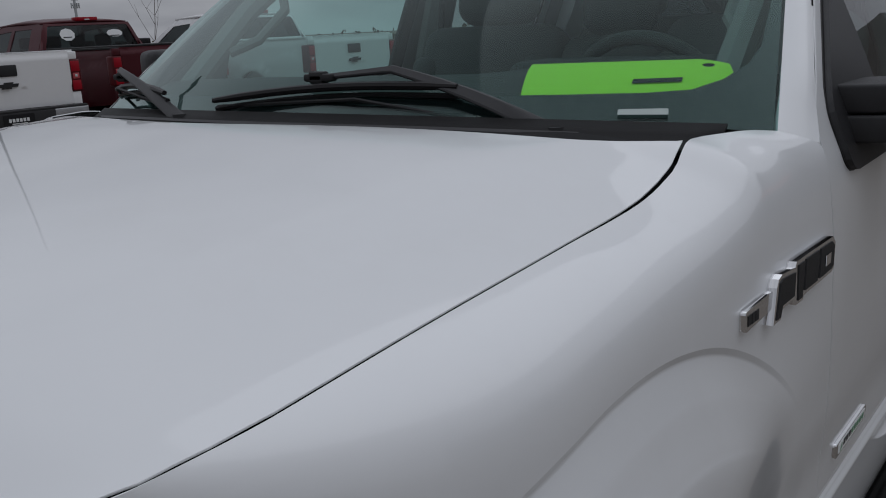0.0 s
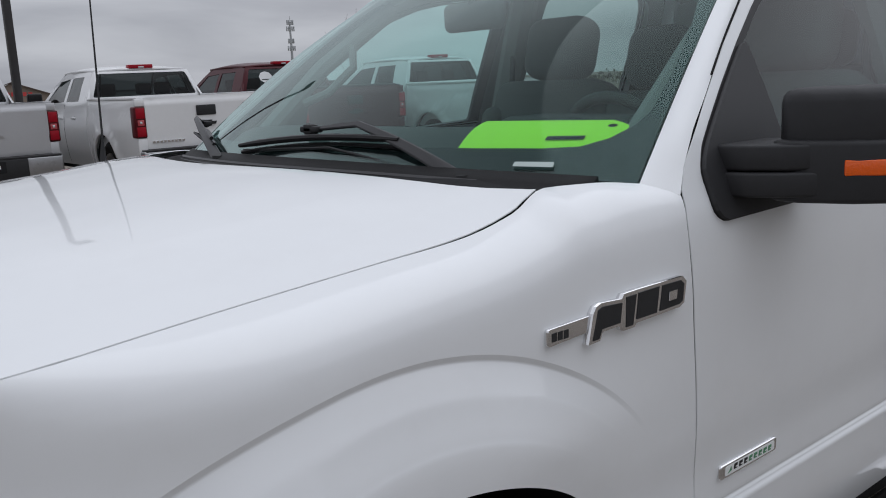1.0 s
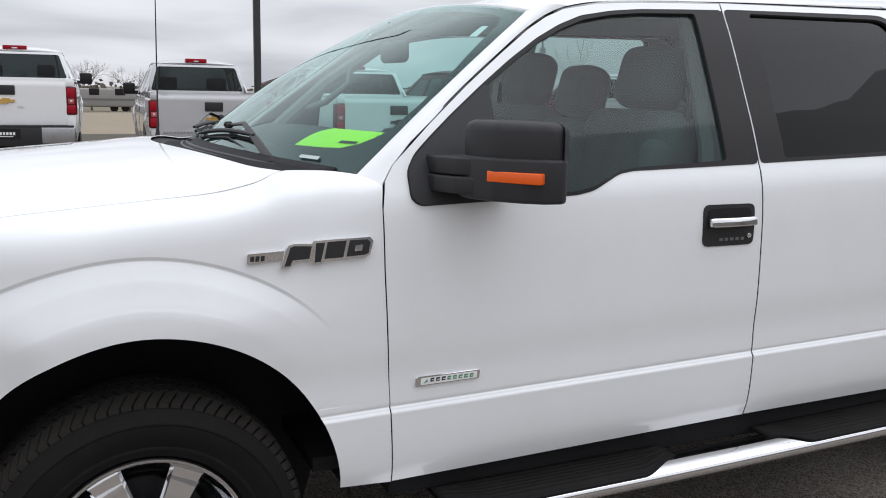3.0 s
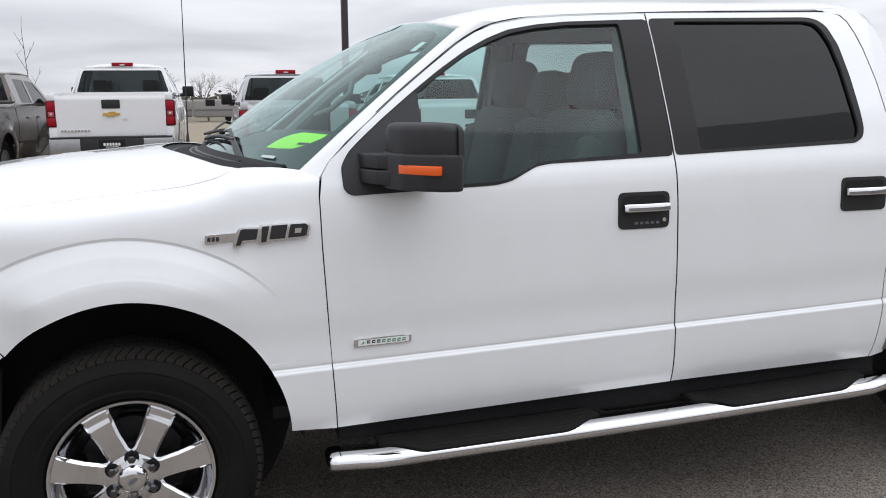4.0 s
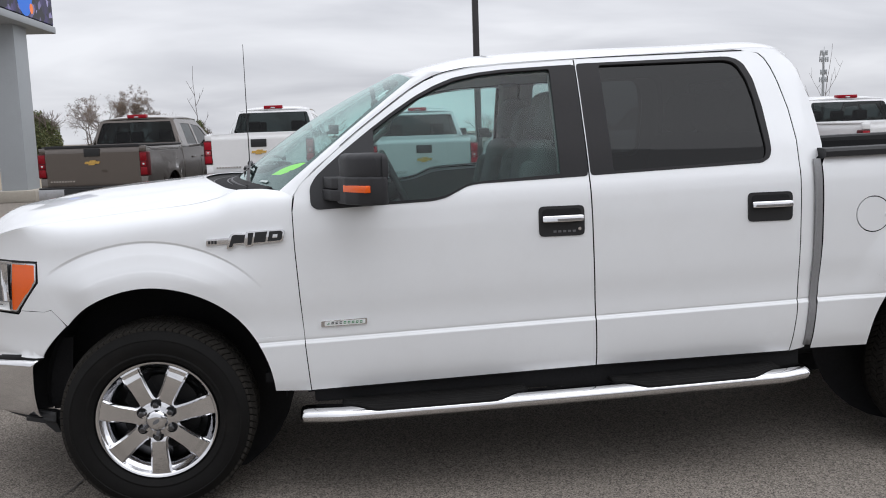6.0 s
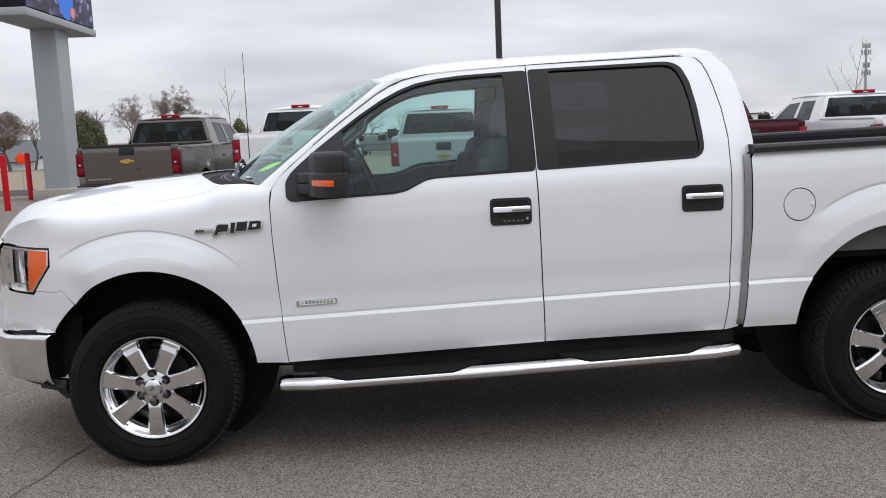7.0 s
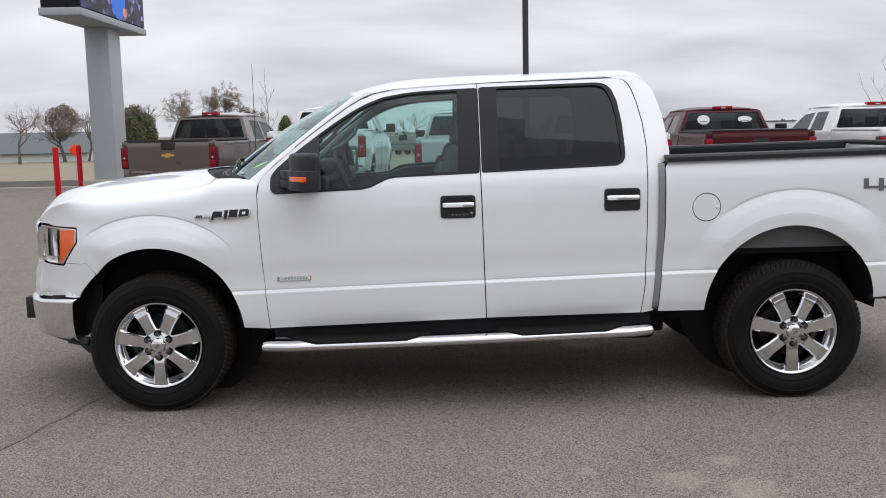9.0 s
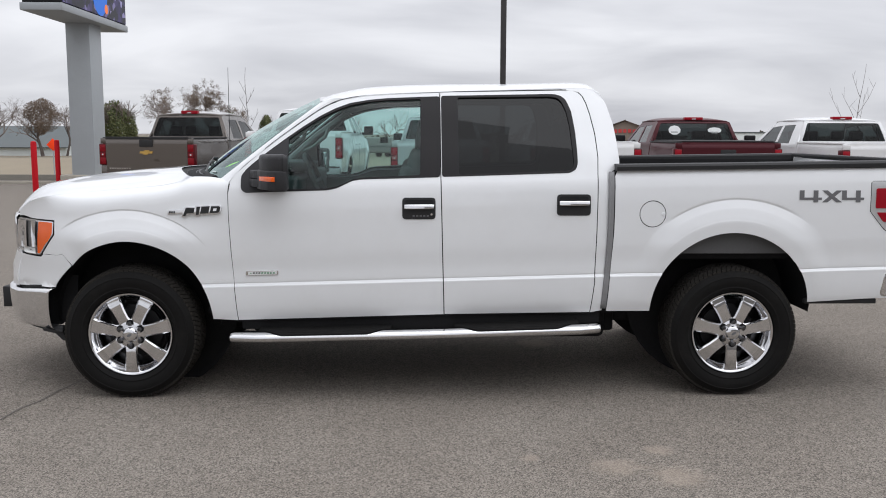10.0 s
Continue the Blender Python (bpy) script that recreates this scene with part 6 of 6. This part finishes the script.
STEEL_GREY = material("grey_painted_steel", (0.34, 0.36, 0.375), 0.5, vary=0.05, scale=2, spots=((0.28, 0.29, 0.30), 0.3, 1.5))
POLE_BROWN = material("bronze_pole_paint", (0.035, 0.032, 0.032), 0.5, vary=0.1)
POST_RED = material("red_bollard_sleeve", (0.46, 0.008, 0.016), 0.6, vary=0.1, scale=5, spec=0.15)
ORANGE = material("orange_road_sign", (0.95, 0.07, 0.015), 0.6, vary=0.05, spec=0.1)

# the message board on its steel column
sign = thing("message_board", "grey steel column sign with a lit message screen", "sign", at=(-8.28, 22.5, 0))
box("column", (-.345, -.5, .0), (.345, .5, 4.85), STEEL_GREY, sign, "grey steel column", bevel=.012)
box("footing", (-.62, -.75, .0), (.62, .75, .32), CONCRETE, sign, "concrete footing", bevel=.03)
cab_lo, cab_hi = (-.40, -3.25), (.62, 2.05)
box("cabinet_tray", (cab_lo[0] - .05, cab_lo[1] - .05, 4.78), (cab_hi[0] + .05, cab_hi[1] + .05, 4.98), STEEL_GREY, sign, "grey steel tray", bevel=.02)
cabinet = box("cabinet", (cab_lo[0], cab_lo[1], 4.98), (cab_hi[0], cab_hi[1], 7.2), SHADOW, sign, "black sign cabinet", bevel=.02)


def screen_material():
    """A lit screen: blue and violet shapes on near black."""
    m = bpy.data.materials.new("lit_screen")
    m.use_nodes = True
    nt = m.node_tree
    p = nt.nodes["Principled BSDF"]
    p.inputs["Base Color"].default_value = (0.01, 0.01, 0.012, 1)
    tc = nt.nodes.new("ShaderNodeTexCoord")
    v = node(nt, "ShaderNodeTexVoronoi", Scale=5.5)
    nt.links.new(tc.outputs["Object"], v.inputs["Vector"])
    r = nt.nodes.new("ShaderNodeValToRGB")
    el = r.color_ramp.elements
    el[0].position, el[0].color = 0.45, (0.004, 0.004, 0.010, 1)
    el[1].position, el[1].color = 0.97, (0.30, 0.26, 0.45, 1)
    mid = el.new(0.70)
    mid.color = (0.03, 0.02, 0.09, 1)
    bw = nt.nodes.new("ShaderNodeRGBToBW")
    nt.links.new(v.outputs["Color"], bw.inputs[0])
    nt.links.new(bw.outputs[0], r.inputs[0])
    nt.links.new(r.outputs[0], p.inputs["Emission Color"])
    p.inputs["Emission Strength"].default_value = 0.9
    return m


def lit(name, colour, strength):
    m = bpy.data.materials.new(name)
    m.use_nodes = True
    p = m.node_tree.nodes["Principled BSDF"]
    p.inputs["Base Color"].default_value = (0.01, 0.01, 0.01, 1)
    p.inputs["Emission Color"].default_value = (*colour, 1)
    p.inputs["Emission Strength"].default_value = strength
    return m


scr = box("screen", (cab_hi[0], cab_lo[1] + .08, 5.02), (cab_hi[0] + .03, cab_hi[1] - .08, 7.1), screen_material(), cabinet, "lit screen with blue and violet shapes")
bm = bmesh.new()
bmesh.ops.create_circle(bm, cap_ends=True, radius=.62, segments=32, matrix=Matrix.Translation((cab_hi[0] + .036, -.35, 5.62)) @ Matrix.Rotation(radians(90), 4, "Y"))
part("blue_disc", bm, lit("blue_light", (0.02, 0.22, 0.95), 0.55), cabinet, "lit blue disc", smooth=0)
bm = bmesh.new()
bmesh.ops.create_circle(bm, cap_ends=True, radius=.14, segments=20, matrix=Matrix.Translation((cab_hi[0] + .040, .15, 5.25)) @ Matrix.Rotation(radians(90), 4, "Y"))
part("orange_disc", bm, lit("orange_light", (0.95, 0.20, 0.02), 0.8), cabinet, "lit orange disc", smooth=0)

# red bollards
for x, y in ((-8.2, 18.35), (-9.2, 22.4)):
    b = tube("bollard", [(x, y, 0), (x, y, .02), (x, y, 1.30), (x, y, 1.345), (x, y, 1.36)], [.074, .074, .074, .062, .02], POST_RED, None, seg=20)
    tagged(b, "red plastic-sleeved bollard on the lot", "bollard", "red bollards")
mk = tube("marker_post", [(-10.3, 23.4, -.02), (-10.3, 23.4, .62)], .03, material("yellow_marker", (0.55, 0.42, 0.16), 0.7), None, seg=8)
tagged(mk, "thin yellow marker post in the grass", "post")

# lamp pole
lp = thing("lamp_post", "dark bronze square lamp pole on a concrete base", "lamp post", at=(3.76, 16.3, 0))
bm = bmesh.new()
bmesh.ops.create_cone(bm, cap_ends=True, radius1=.30, radius2=.28, depth=.75, segments=24, matrix=Matrix.Translation((0, 0, .375)))
part("concrete_base", bm, CONCRETE, lp, "round concrete base")
box("pole", (-.065, -.065, .75), (.065, .065, 9.0), POLE_BROWN, lp, bevel=.012)
box("base_plate", (-.16, -.16, .75), (.16, .16, .78), POLE_BROWN, lp, bevel=.004)
box("lamp_arm", (-.03, -.7, 8.75), (.03, .0, 8.85), POLE_BROWN, lp)
box("lamp_head", (-.17, -1.15, 8.72), (.17, -.6, 8.86), POLE_BROWN, lp, bevel=.03)

# orange road sign
rs = thing("road_sign", "orange diamond road work sign on a post", "road sign", at=(-22.7, 56.0, -2.0))
tube("sign_post", [(0, 0, .0), (0, 0, 2.9)], .04, STEEL_GREY, rs, seg=6)
box("sign_plate", (-.30, -.06, -.30), (.30, -.045, .30), ORANGE, rs, bevel=.01, m=Matrix.Translation((0, 0, 2.72)) @ Matrix.Rotation(radians(45), 4, "Y"))

# ---- trees ----
BARK = material("grey_bark", (0.115, 0.095, 0.085), 0.95, vary=0.3, scale=6)
TWIG = material("fine_twigs", (0.20, 0.165, 0.145), 1.0, vary=0.2, scale=6)


def leaf_material(name, a, b):
    m = material(name, a, 0.8, vary=0.2, scale=3)
    nt = m.node_tree
    p = nt.nodes["Principled BSDF"]
    old = p.inputs["Base Color"].links[0].from_socket
    g = nt.nodes.new("ShaderNodeNewGeometry")
    mx = nt.nodes.new("ShaderNodeMix")
    mx.data_type = "RGBA"
    mx.inputs["B"].default_value = (*b, 1)
    nt.links.new(g.outputs["Random Per Island"], mx.inputs["Factor"])
    nt.links.new(old, mx.inputs["A"])
    nt.links.new(mx.outputs["Result"], p.inputs["Base Color"])
    return m


LEAF_BROWN = leaf_material("brown_leaves", (0.105, 0.072, 0.05), (0.17, 0.12, 0.08))
LEAF_GREEN = leaf_material("autumn_green_leaves", (0.060, 0.080, 0.028), (0.125, 0.125, 0.045))


def stick(V, F, a, b, ra, rb, n=4):
    d = (b - a).normalized()
    s = d.orthogonal().normalized()
    w = d.cross(s)
    k = len(V)
    for p, r in ((a, ra), (b, rb)):
        for j in range(n):
            t = 2 * math.pi * j / n
            V.append(p + (s * math.cos(t) + w * math.sin(t)) * r)
    for j in range(n):
        F.append((k + j, k + (j + 1) % n, k + n + (j + 1) % n, k + n + j))


def tree(name, label, at, height, spread=.5, seed=1, levels=5, leaves=0, leaf_mat=None, leaf=.12, forks=3, crown_low=.3, girth=.022, ovoid=None):
    """A tapered trunk that forks again and again; leaves hang at the outer twigs."""
    rnd = random.Random(seed)
    V, F, TV, TF, tips = [], [], [], [], []
    deep = 3 if levels > 4 else 9

    def grow(p, d, length, r, level):
        q = p
        n = 3
        for k in range(n):
            d2 = (d + Vector((rnd.uniform(-1, 1), rnd.uniform(-1, 1), rnd.uniform(-.4, .6))) * .16).normalized()
            e = q + d2 * length / n
            r2 = r * (1 - .4 * (k + 1) / n)
            stick(V if level < deep else TV, F if level < deep else TF, q, e, r * (1 - .4 * k / n), r2, 5 if level < 2 else 3)
            q, d = e, d2
        if level >= levels:
            tips.append(q)
            return
        if level >= levels - 2:
            tips.append(q)
        for k in range(forks + (1 if level == 1 else 0)):
            a = rnd.uniform(0, 2 * math.pi)
            tilt = rnd.uniform(.35, 1.0) * spread * 1.5
            side = d.orthogonal().normalized()
            side = Matrix.Rotation(a, 3, d) @ side
            nd = (d * math.cos(tilt) + side * math.sin(tilt) + Vector((0, 0, .12))).normalized()
            start = q if k else q
            grow(p.lerp(q, rnd.uniform(.65, 1.0)) if k else start, nd, length * rnd.uniform(.62, .82), r * .55, level + 1)

    grow(Vector((0, 0, 0)), Vector((rnd.uniform(-.05, .05), 0, 1)), height * crown_low, height * girth, 1)
    top = max(v.z for v in V + TV)
    s = height / top
    t = thing(name, label, "tree", "", at)
    solid("trunk", [v * s for v in V], F, BARK, t)
    if TV:
        solid("branchwork", [v * s for v in TV], TF, TWIG, t, smooth=0)
    if leaves:
        LV, LF = [], []
        for k in range(leaves):
            if ovoid:
                # an uneven egg of foliage round the limbs, with hollows
                while True:
                    q = Vector((rnd.uniform(-1, 1), rnd.uniform(-1, 1), rnd.uniform(-1, 1)))
                    edge = .80 + .34 * noise.noise(q * 2.3 + Vector((seed, 0, 0)))
                    if .35 < q.length < edge:
                        break
                c0 = Vector((q.x * ovoid[0] * (1 - .35 * max(0, q.z)), q.y * ovoid[0], height * (ovoid[1] + .02 + q.z * ovoid[2] * 1.05)))
            else:
                c0 = rnd.choice(tips) * s + Vector((rnd.gauss(0, 1), rnd.gauss(0, 1), rnd.gauss(0, 1))) * .11
            u = Vector((rnd.uniform(-1, 1), rnd.uniform(-1, 1), rnd.uniform(-1, 1))).normalized() * leaf
            w = u.orthogonal().normalized() * leaf * .6
            j = len(LV)
            LV += [c0 - u * .6, c0 + w, c0 + u * .6, c0 - w]
            LF.append((j, j + 1, j + 2, j + 3))
        solid("crown", LV, LF, leaf_mat, t, "sparse autumn crown", smooth=0)
    return t


def far(az, dist, eye=(1.74, -5.33)):
    x, y = eye[0] + dist * math.sin(radians(az)), eye[1] + dist * math.cos(radians(az))
    return (x, y, land_z(x, y))




def young_tree(at, height, lean, turn, shoots):
    """A slim leaning stem; shoots: (height share, bearing, rise, length share)."""
    V, F = [], []
    rnd = random.Random(int(height * 100))

    def limb(p, d, length, r0, r1, n):
        for k in range(n):
            d = (d + Vector((rnd.uniform(-1, 1), rnd.uniform(-1, 1), .35)) * .10).normalized()
            q = p + d * length / n
            a, b = r0 + (r1 - r0) * k / n, r0 + (r1 - r0) * (k + 1) / n
            stick(V, F, p, q, a, b, 5)
            yield q, d
            p = q

    spine = [(Vector((0, 0, 0)), Vector((lean * .3, 0, 1)).normalized())] + list(limb(Vector((0, 0, 0)), Vector((lean, 0, 1)).normalized(), height, height * .0050, height * .0011, 14))
    for share, bearing, rise, length in shoots:
        p, d = spine[int(share * 14)]
        out = Vector((math.cos(radians(bearing)), math.sin(radians(bearing)), rise)).normalized()
        for q, e in list(limb(p, out, height * length, height * .0021, height * .0008, 6))[2::2]:
            turn_out = Vector((rnd.uniform(-1, 1), rnd.uniform(-1, 1), .9)).normalized()
            list(limb(q, turn_out, height * length * .32, height * .0013, height * .0006, 3))
    t = thing("young_tree", "bare young tree with few branches", "tree", "", at, turn)
    solid("trunk", V, F, BARK, t)
    return t


young_tree((-2.6, 18.6, 0), 3.3, -.16, 0, ((.42, 170, 1.5, .20), (.55, 10, 1.5, .17), (.66, 190, 1.8, .15), (.72, 30, 1.5, .13), (.80, 160, 1.8, .12)))
young_tree((16.0, 24.0, .14), 3.75, .05, 0, ((.36, 178, 1.6, .46), (.40, 5, 2.2, .40), (.55, 185, 1.5, .30), (.62, 0, 1.3, .32), (.74, 175, 1.8, .22)))
tree("bare_tree", "bare grey tree beyond the street", far(-24.7, 88), 5.6, .62, 21, 7, forks=3, crown_low=.26)
tree("brown_tree", "tree with sparse brown leaves", far(-22.3, 92), 5.4, .6, 22, 6, 13000, LEAF_BROWN, .055, crown_low=.22, ovoid=(2.0, .66, .36))
tree("bare_tree", "bare grey tree beyond the street", far(-21.0, 94), 4.9, .5, 23, 6)
tree("leafy_tree", "round tree with dull green autumn leaves", far(-18.15, 92), 5.4, .40, 24, 5, 8000, LEAF_GREEN, .13, forks=4, crown_low=.22, ovoid=(2.05, .50, .50))
tree("bare_tree", "bare grey tree beyond the street", far(-15.8, 95), 5.6, .66, 25, 7)
tree("brown_tree", "tree with sparse brown leaves", far(-14.4, 98), 7.0, .65, 26, 6, 5000, LEAF_BROWN, .06)
tree("brown_tree", "tree with sparse brown leaves", far(-12.7, 96), 7.8, .65, 27, 6, 11000, LEAF_BROWN, .065)
tree("bare_tree", "bare grey tree beyond the street", far(-10.8, 100), 5.6, .6, 28, 6)
tree("leafy_tree", "small dark conifer-like tree", far(-9.4, 94), 4.3, .4, 29, 5, 4200, LEAF_GREEN, .11, forks=4, crown_low=.22, ovoid=(1.1, .52, .48))
tree("leafy_tree", "small dark conifer-like tree", far(-11.4, 96), 4.6, .4, 30, 5, 4200, LEAF_GREEN, .11, forks=4, crown_low=.22, ovoid=(1.1, .52, .48))
for k, (az, d, h) in enumerate(((-4.5, 94, 5.4), (-1.5, 98, 4.9), (1.2, 94, 4.9), (3.2, 92, 4.2), (5.2, 96, 4.6), (8.0, 98, 4.4))):
    tree("bare_tree", "bare grey tree beyond the road", far(az, d), h, .58, 40 + k, 6)

# ---- buildings and tower ----
SIDING = material("pale_blue_siding", (0.72, 0.75, 0.73), 0.7, vary=0.06, scale=1)
SHED_ROOF = material("grey_green_metal_roof", (0.125, 0.14, 0.142), 0.7, vary=0.08, scale=.6, spec=0.2)
TAN_WALL = material("tan_wall", (0.23, 0.185, 0.155), 0.8, vary=0.1, scale=1)
DARK_ROOF = material("brown_roof", (0.12, 0.09, 0.08), 0.8, vary=0.1, scale=1)
SIGN_RED = material("red_sign_letters", (0.55, 0.05, 0.05), 0.6, vary=0.05)


def gabled(name, label, at, turn, w, d, h, rise, wall_mat, roof_mat, overhang=.4):
    t = thing(name, label, "building", "", at, turn)
    bm = bmesh.new()
    prof = [(-w / 2, 0), (w / 2, 0), (w / 2, h), (0, h + rise), (-w / 2, h)]
    a = [bm.verts.new((x, 0, z)) for x, z in prof]
    b = [bm.verts.new((x, d, z)) for x, z in prof]
    bm.faces.new(a)
    bm.faces.new(b[::-1])
    for j in range(5):
        bm.faces.new((a[j], b[j], b[(j + 1) % 5], a[(j + 1) % 5]))
    part("wall", bm, wall_mat, t, smooth=0)
    for s in (-1, 1):
        grid("roof", lambda u, v, s=s: (s * u * (w / 2 + overhang), -overhang + v * (d + 2 * overhang), h + rise + .06 - u * (rise * (w / 2 + overhang) / (w / 2))), [0, 1], [0, 1], roof_mat, t, smooth=0, thick=.12)
    return t


# the long shed lies side-on
shed = thing("long_shed", "long low metal shed with a grey-green roof", "building", at=(-46, 94, -2.4))
box("wall", (-22, 0, 0), (9.5, 12, 2.4), SIDING, shed)
grid("roof", lambda u, v: (-22.5 + 32.5 * u, -.5 + 6.5 * v, 2.3 + 2.3 * v), [0, 1], [0, 1], SHED_ROOF, shed, smooth=0, thick=.1)
grid("roof", lambda u, v: (-22.5 + 32.5 * u, 6 + 6.5 * v, 4.6 - 2.3 * v), [0, 1], [0, 1], SHED_ROOF, shed, smooth=0, thick=.1)
shop = gabled("gabled_shop", "tan gabled shop with red sign letters", (35.0, 139, -2.4), -12, 11, 18, 4.0, 2.0, TAN_WALL, DARK_ROOF)
for k in range(7):
    box("sign_letter", (-2.6 + .75 * k, -.12, 4.0 + .12 * math.sin(k * .5)), (-2.10 + .75 * k, -.02, 4.55 + .12 * math.sin(k * .5)), SIGN_RED, shop, "red letter drawn as a bar")
box("shop_wing", (5.5, 2, 0), (22, 14, 3.6), TAN_WALL, shop)
house = gabled("far_house", "low tan house beyond the fields", (98, 128, -2.4), -30, 14, 10, 2.6, 1.8, TAN_WALL, DARK_ROOF)
RV_WHITE = material("trailer_panels", (0.25, 0.24, 0.225), 0.5, vary=0.08, scale=2)
for k, (x, y, w) in enumerate(((5.6, 80, 7.0), (-1.6, 84, 7.5), (14.5, 82, 7.0))):
    rvt = thing("camper_trailer", "pale camper trailer parked beyond the verge", "trailer", "parked trailers", (x, y, land_z(x, y)), 4 * k)
    box("body", (-w / 2, 0, .4), (w / 2, 2.2, 1.95), RV_WHITE, rvt, bevel=.15, seg=3)
    for j in (-1, 0, 1):
        box("window", (j * w / 3.4 - .4, -.02, 1.4), (j * w / 3.4 + .4, .02, 1.95), SHADOW, rvt, bevel=.01)
    box("stripe", (-w / 2 + .1, -.015, .95), (w / 2 - .1, .0, 1.12), GREY_DECAL, rvt)
    for j in (-.5, .4):
        tube("wheel", [(j, .1, .33), (j, .32, .33)], .33, RUBBER, rvt, seg=16)

mast = thing("cell_tower", "grey steel mobile phone mast", "tower", at=(48.9, 84.05, -2.4))
tube("mast", [(0, 0, 0), (0, 0, 10.3)], [.20, .10], STEEL_GREY, mast, seg=8)
for z, reach in ((10.35, .34), (9.70, .42), (8.45, .30), (7.70, .40)):
    tube("platform", [(-reach, 0, z), (reach, 0, z)], .035, STEEL_GREY, mast, seg=5)
    for x in (-reach, -reach * .45, reach * .5, reach):
        box("panel_aerial", (x - .055, -.10, z - .28), (x + .055, .0, z + .22), STEEL_GREY, mast, bevel=.01)
tube("whip", [(0, 0, 10.2), (.04, 0, 10.95)], .025, STEEL_GREY, mast, seg=5)
low_store = thing("pale_building", "long low pale grey building beyond the field", "building", at=(50.5, 126, -2.4), turn=-20)
box("wall", (-9, 0, 0), (5, 10, 4.1), SIDING, low_store, bevel=.05)
box("roof_edge", (-9.1, -.1, 4.1), (5.1, 10.1, 4.28), SHED_ROOF, low_store)

# low far trees along the skyline; unseen rear half added to darken reflections
rnd = random.Random(5)
V, F = [], []
for k in range(13000):
    a = rnd.uniform(-math.pi, math.pi)
    d = rnd.uniform(230, 420)
    hump = 1.6 + 1.6 * noise.noise(Vector((a * 9, 0, 0))) + 1.2 * noise.noise(Vector((a * 40, 3, 0)))
    z = -2.4 + rnd.random() ** 1.3 * max(.6, hump) * d / 170
    c0 = Vector((d * math.sin(a), d * math.cos(a), z))
    s = rnd.uniform(.5, 1.1)
    u = Vector((rnd.uniform(-1, 1), rnd.uniform(-.3, .3), rnd.uniform(-1, 1))).normalized() * s
    w = Vector((u.z, .2, -u.x)).normalized() * s * .7
    j = len(V)
    V += [c0 - u, c0 + w, c0 + u, c0 - w]
    F.append((j, j + 1, j + 2, j + 3))
wood = solid("far_woods", V, F, leaf_material("far_wood_leaves", (0.075, 0.065, 0.045), (0.13, 0.11, 0.085)), None, smooth=0)
tagged(wood, "low brown woods along the skyline", "trees", kind="stuff")

# a crack in the asphalt
crack = grid("asphalt_crack", lambda u, v: (-.80 + .36 * u + .02 * noise.noise(Vector((u * 9, 0, 4))) + (v - .5) * (.008 + .008 * abs(noise.noise(Vector((u * 14, 2, 0))))), -1.25 + 1.75 * u, .004), span(0, 1, 40), [0, 1], material("crack_filler", (.115, .105, .095), .9), None, "", 0)
tagged(crack, "thin dark crack across the asphalt", "crack", kind="structure")

# plain unseen L-shaped walls added behind the camera to darken reflections and side light
BLOCKER_GREY = material("light_blocker_grey", (0.26, 0.25, 0.235), 0.7, vary=0.1, scale=.4)
for lo, hi in (((4.0, -17.5, 0), (46, -16.5, 4.6)), ((19.0, -16.5, 0), (20.0, -3.0, 4.6))):
    tagged(box("light_blocking_wall", lo, hi, BLOCKER_GREY, None), "unseen plain dark wall added to darken reflections and side light", "wall", kind="structure")
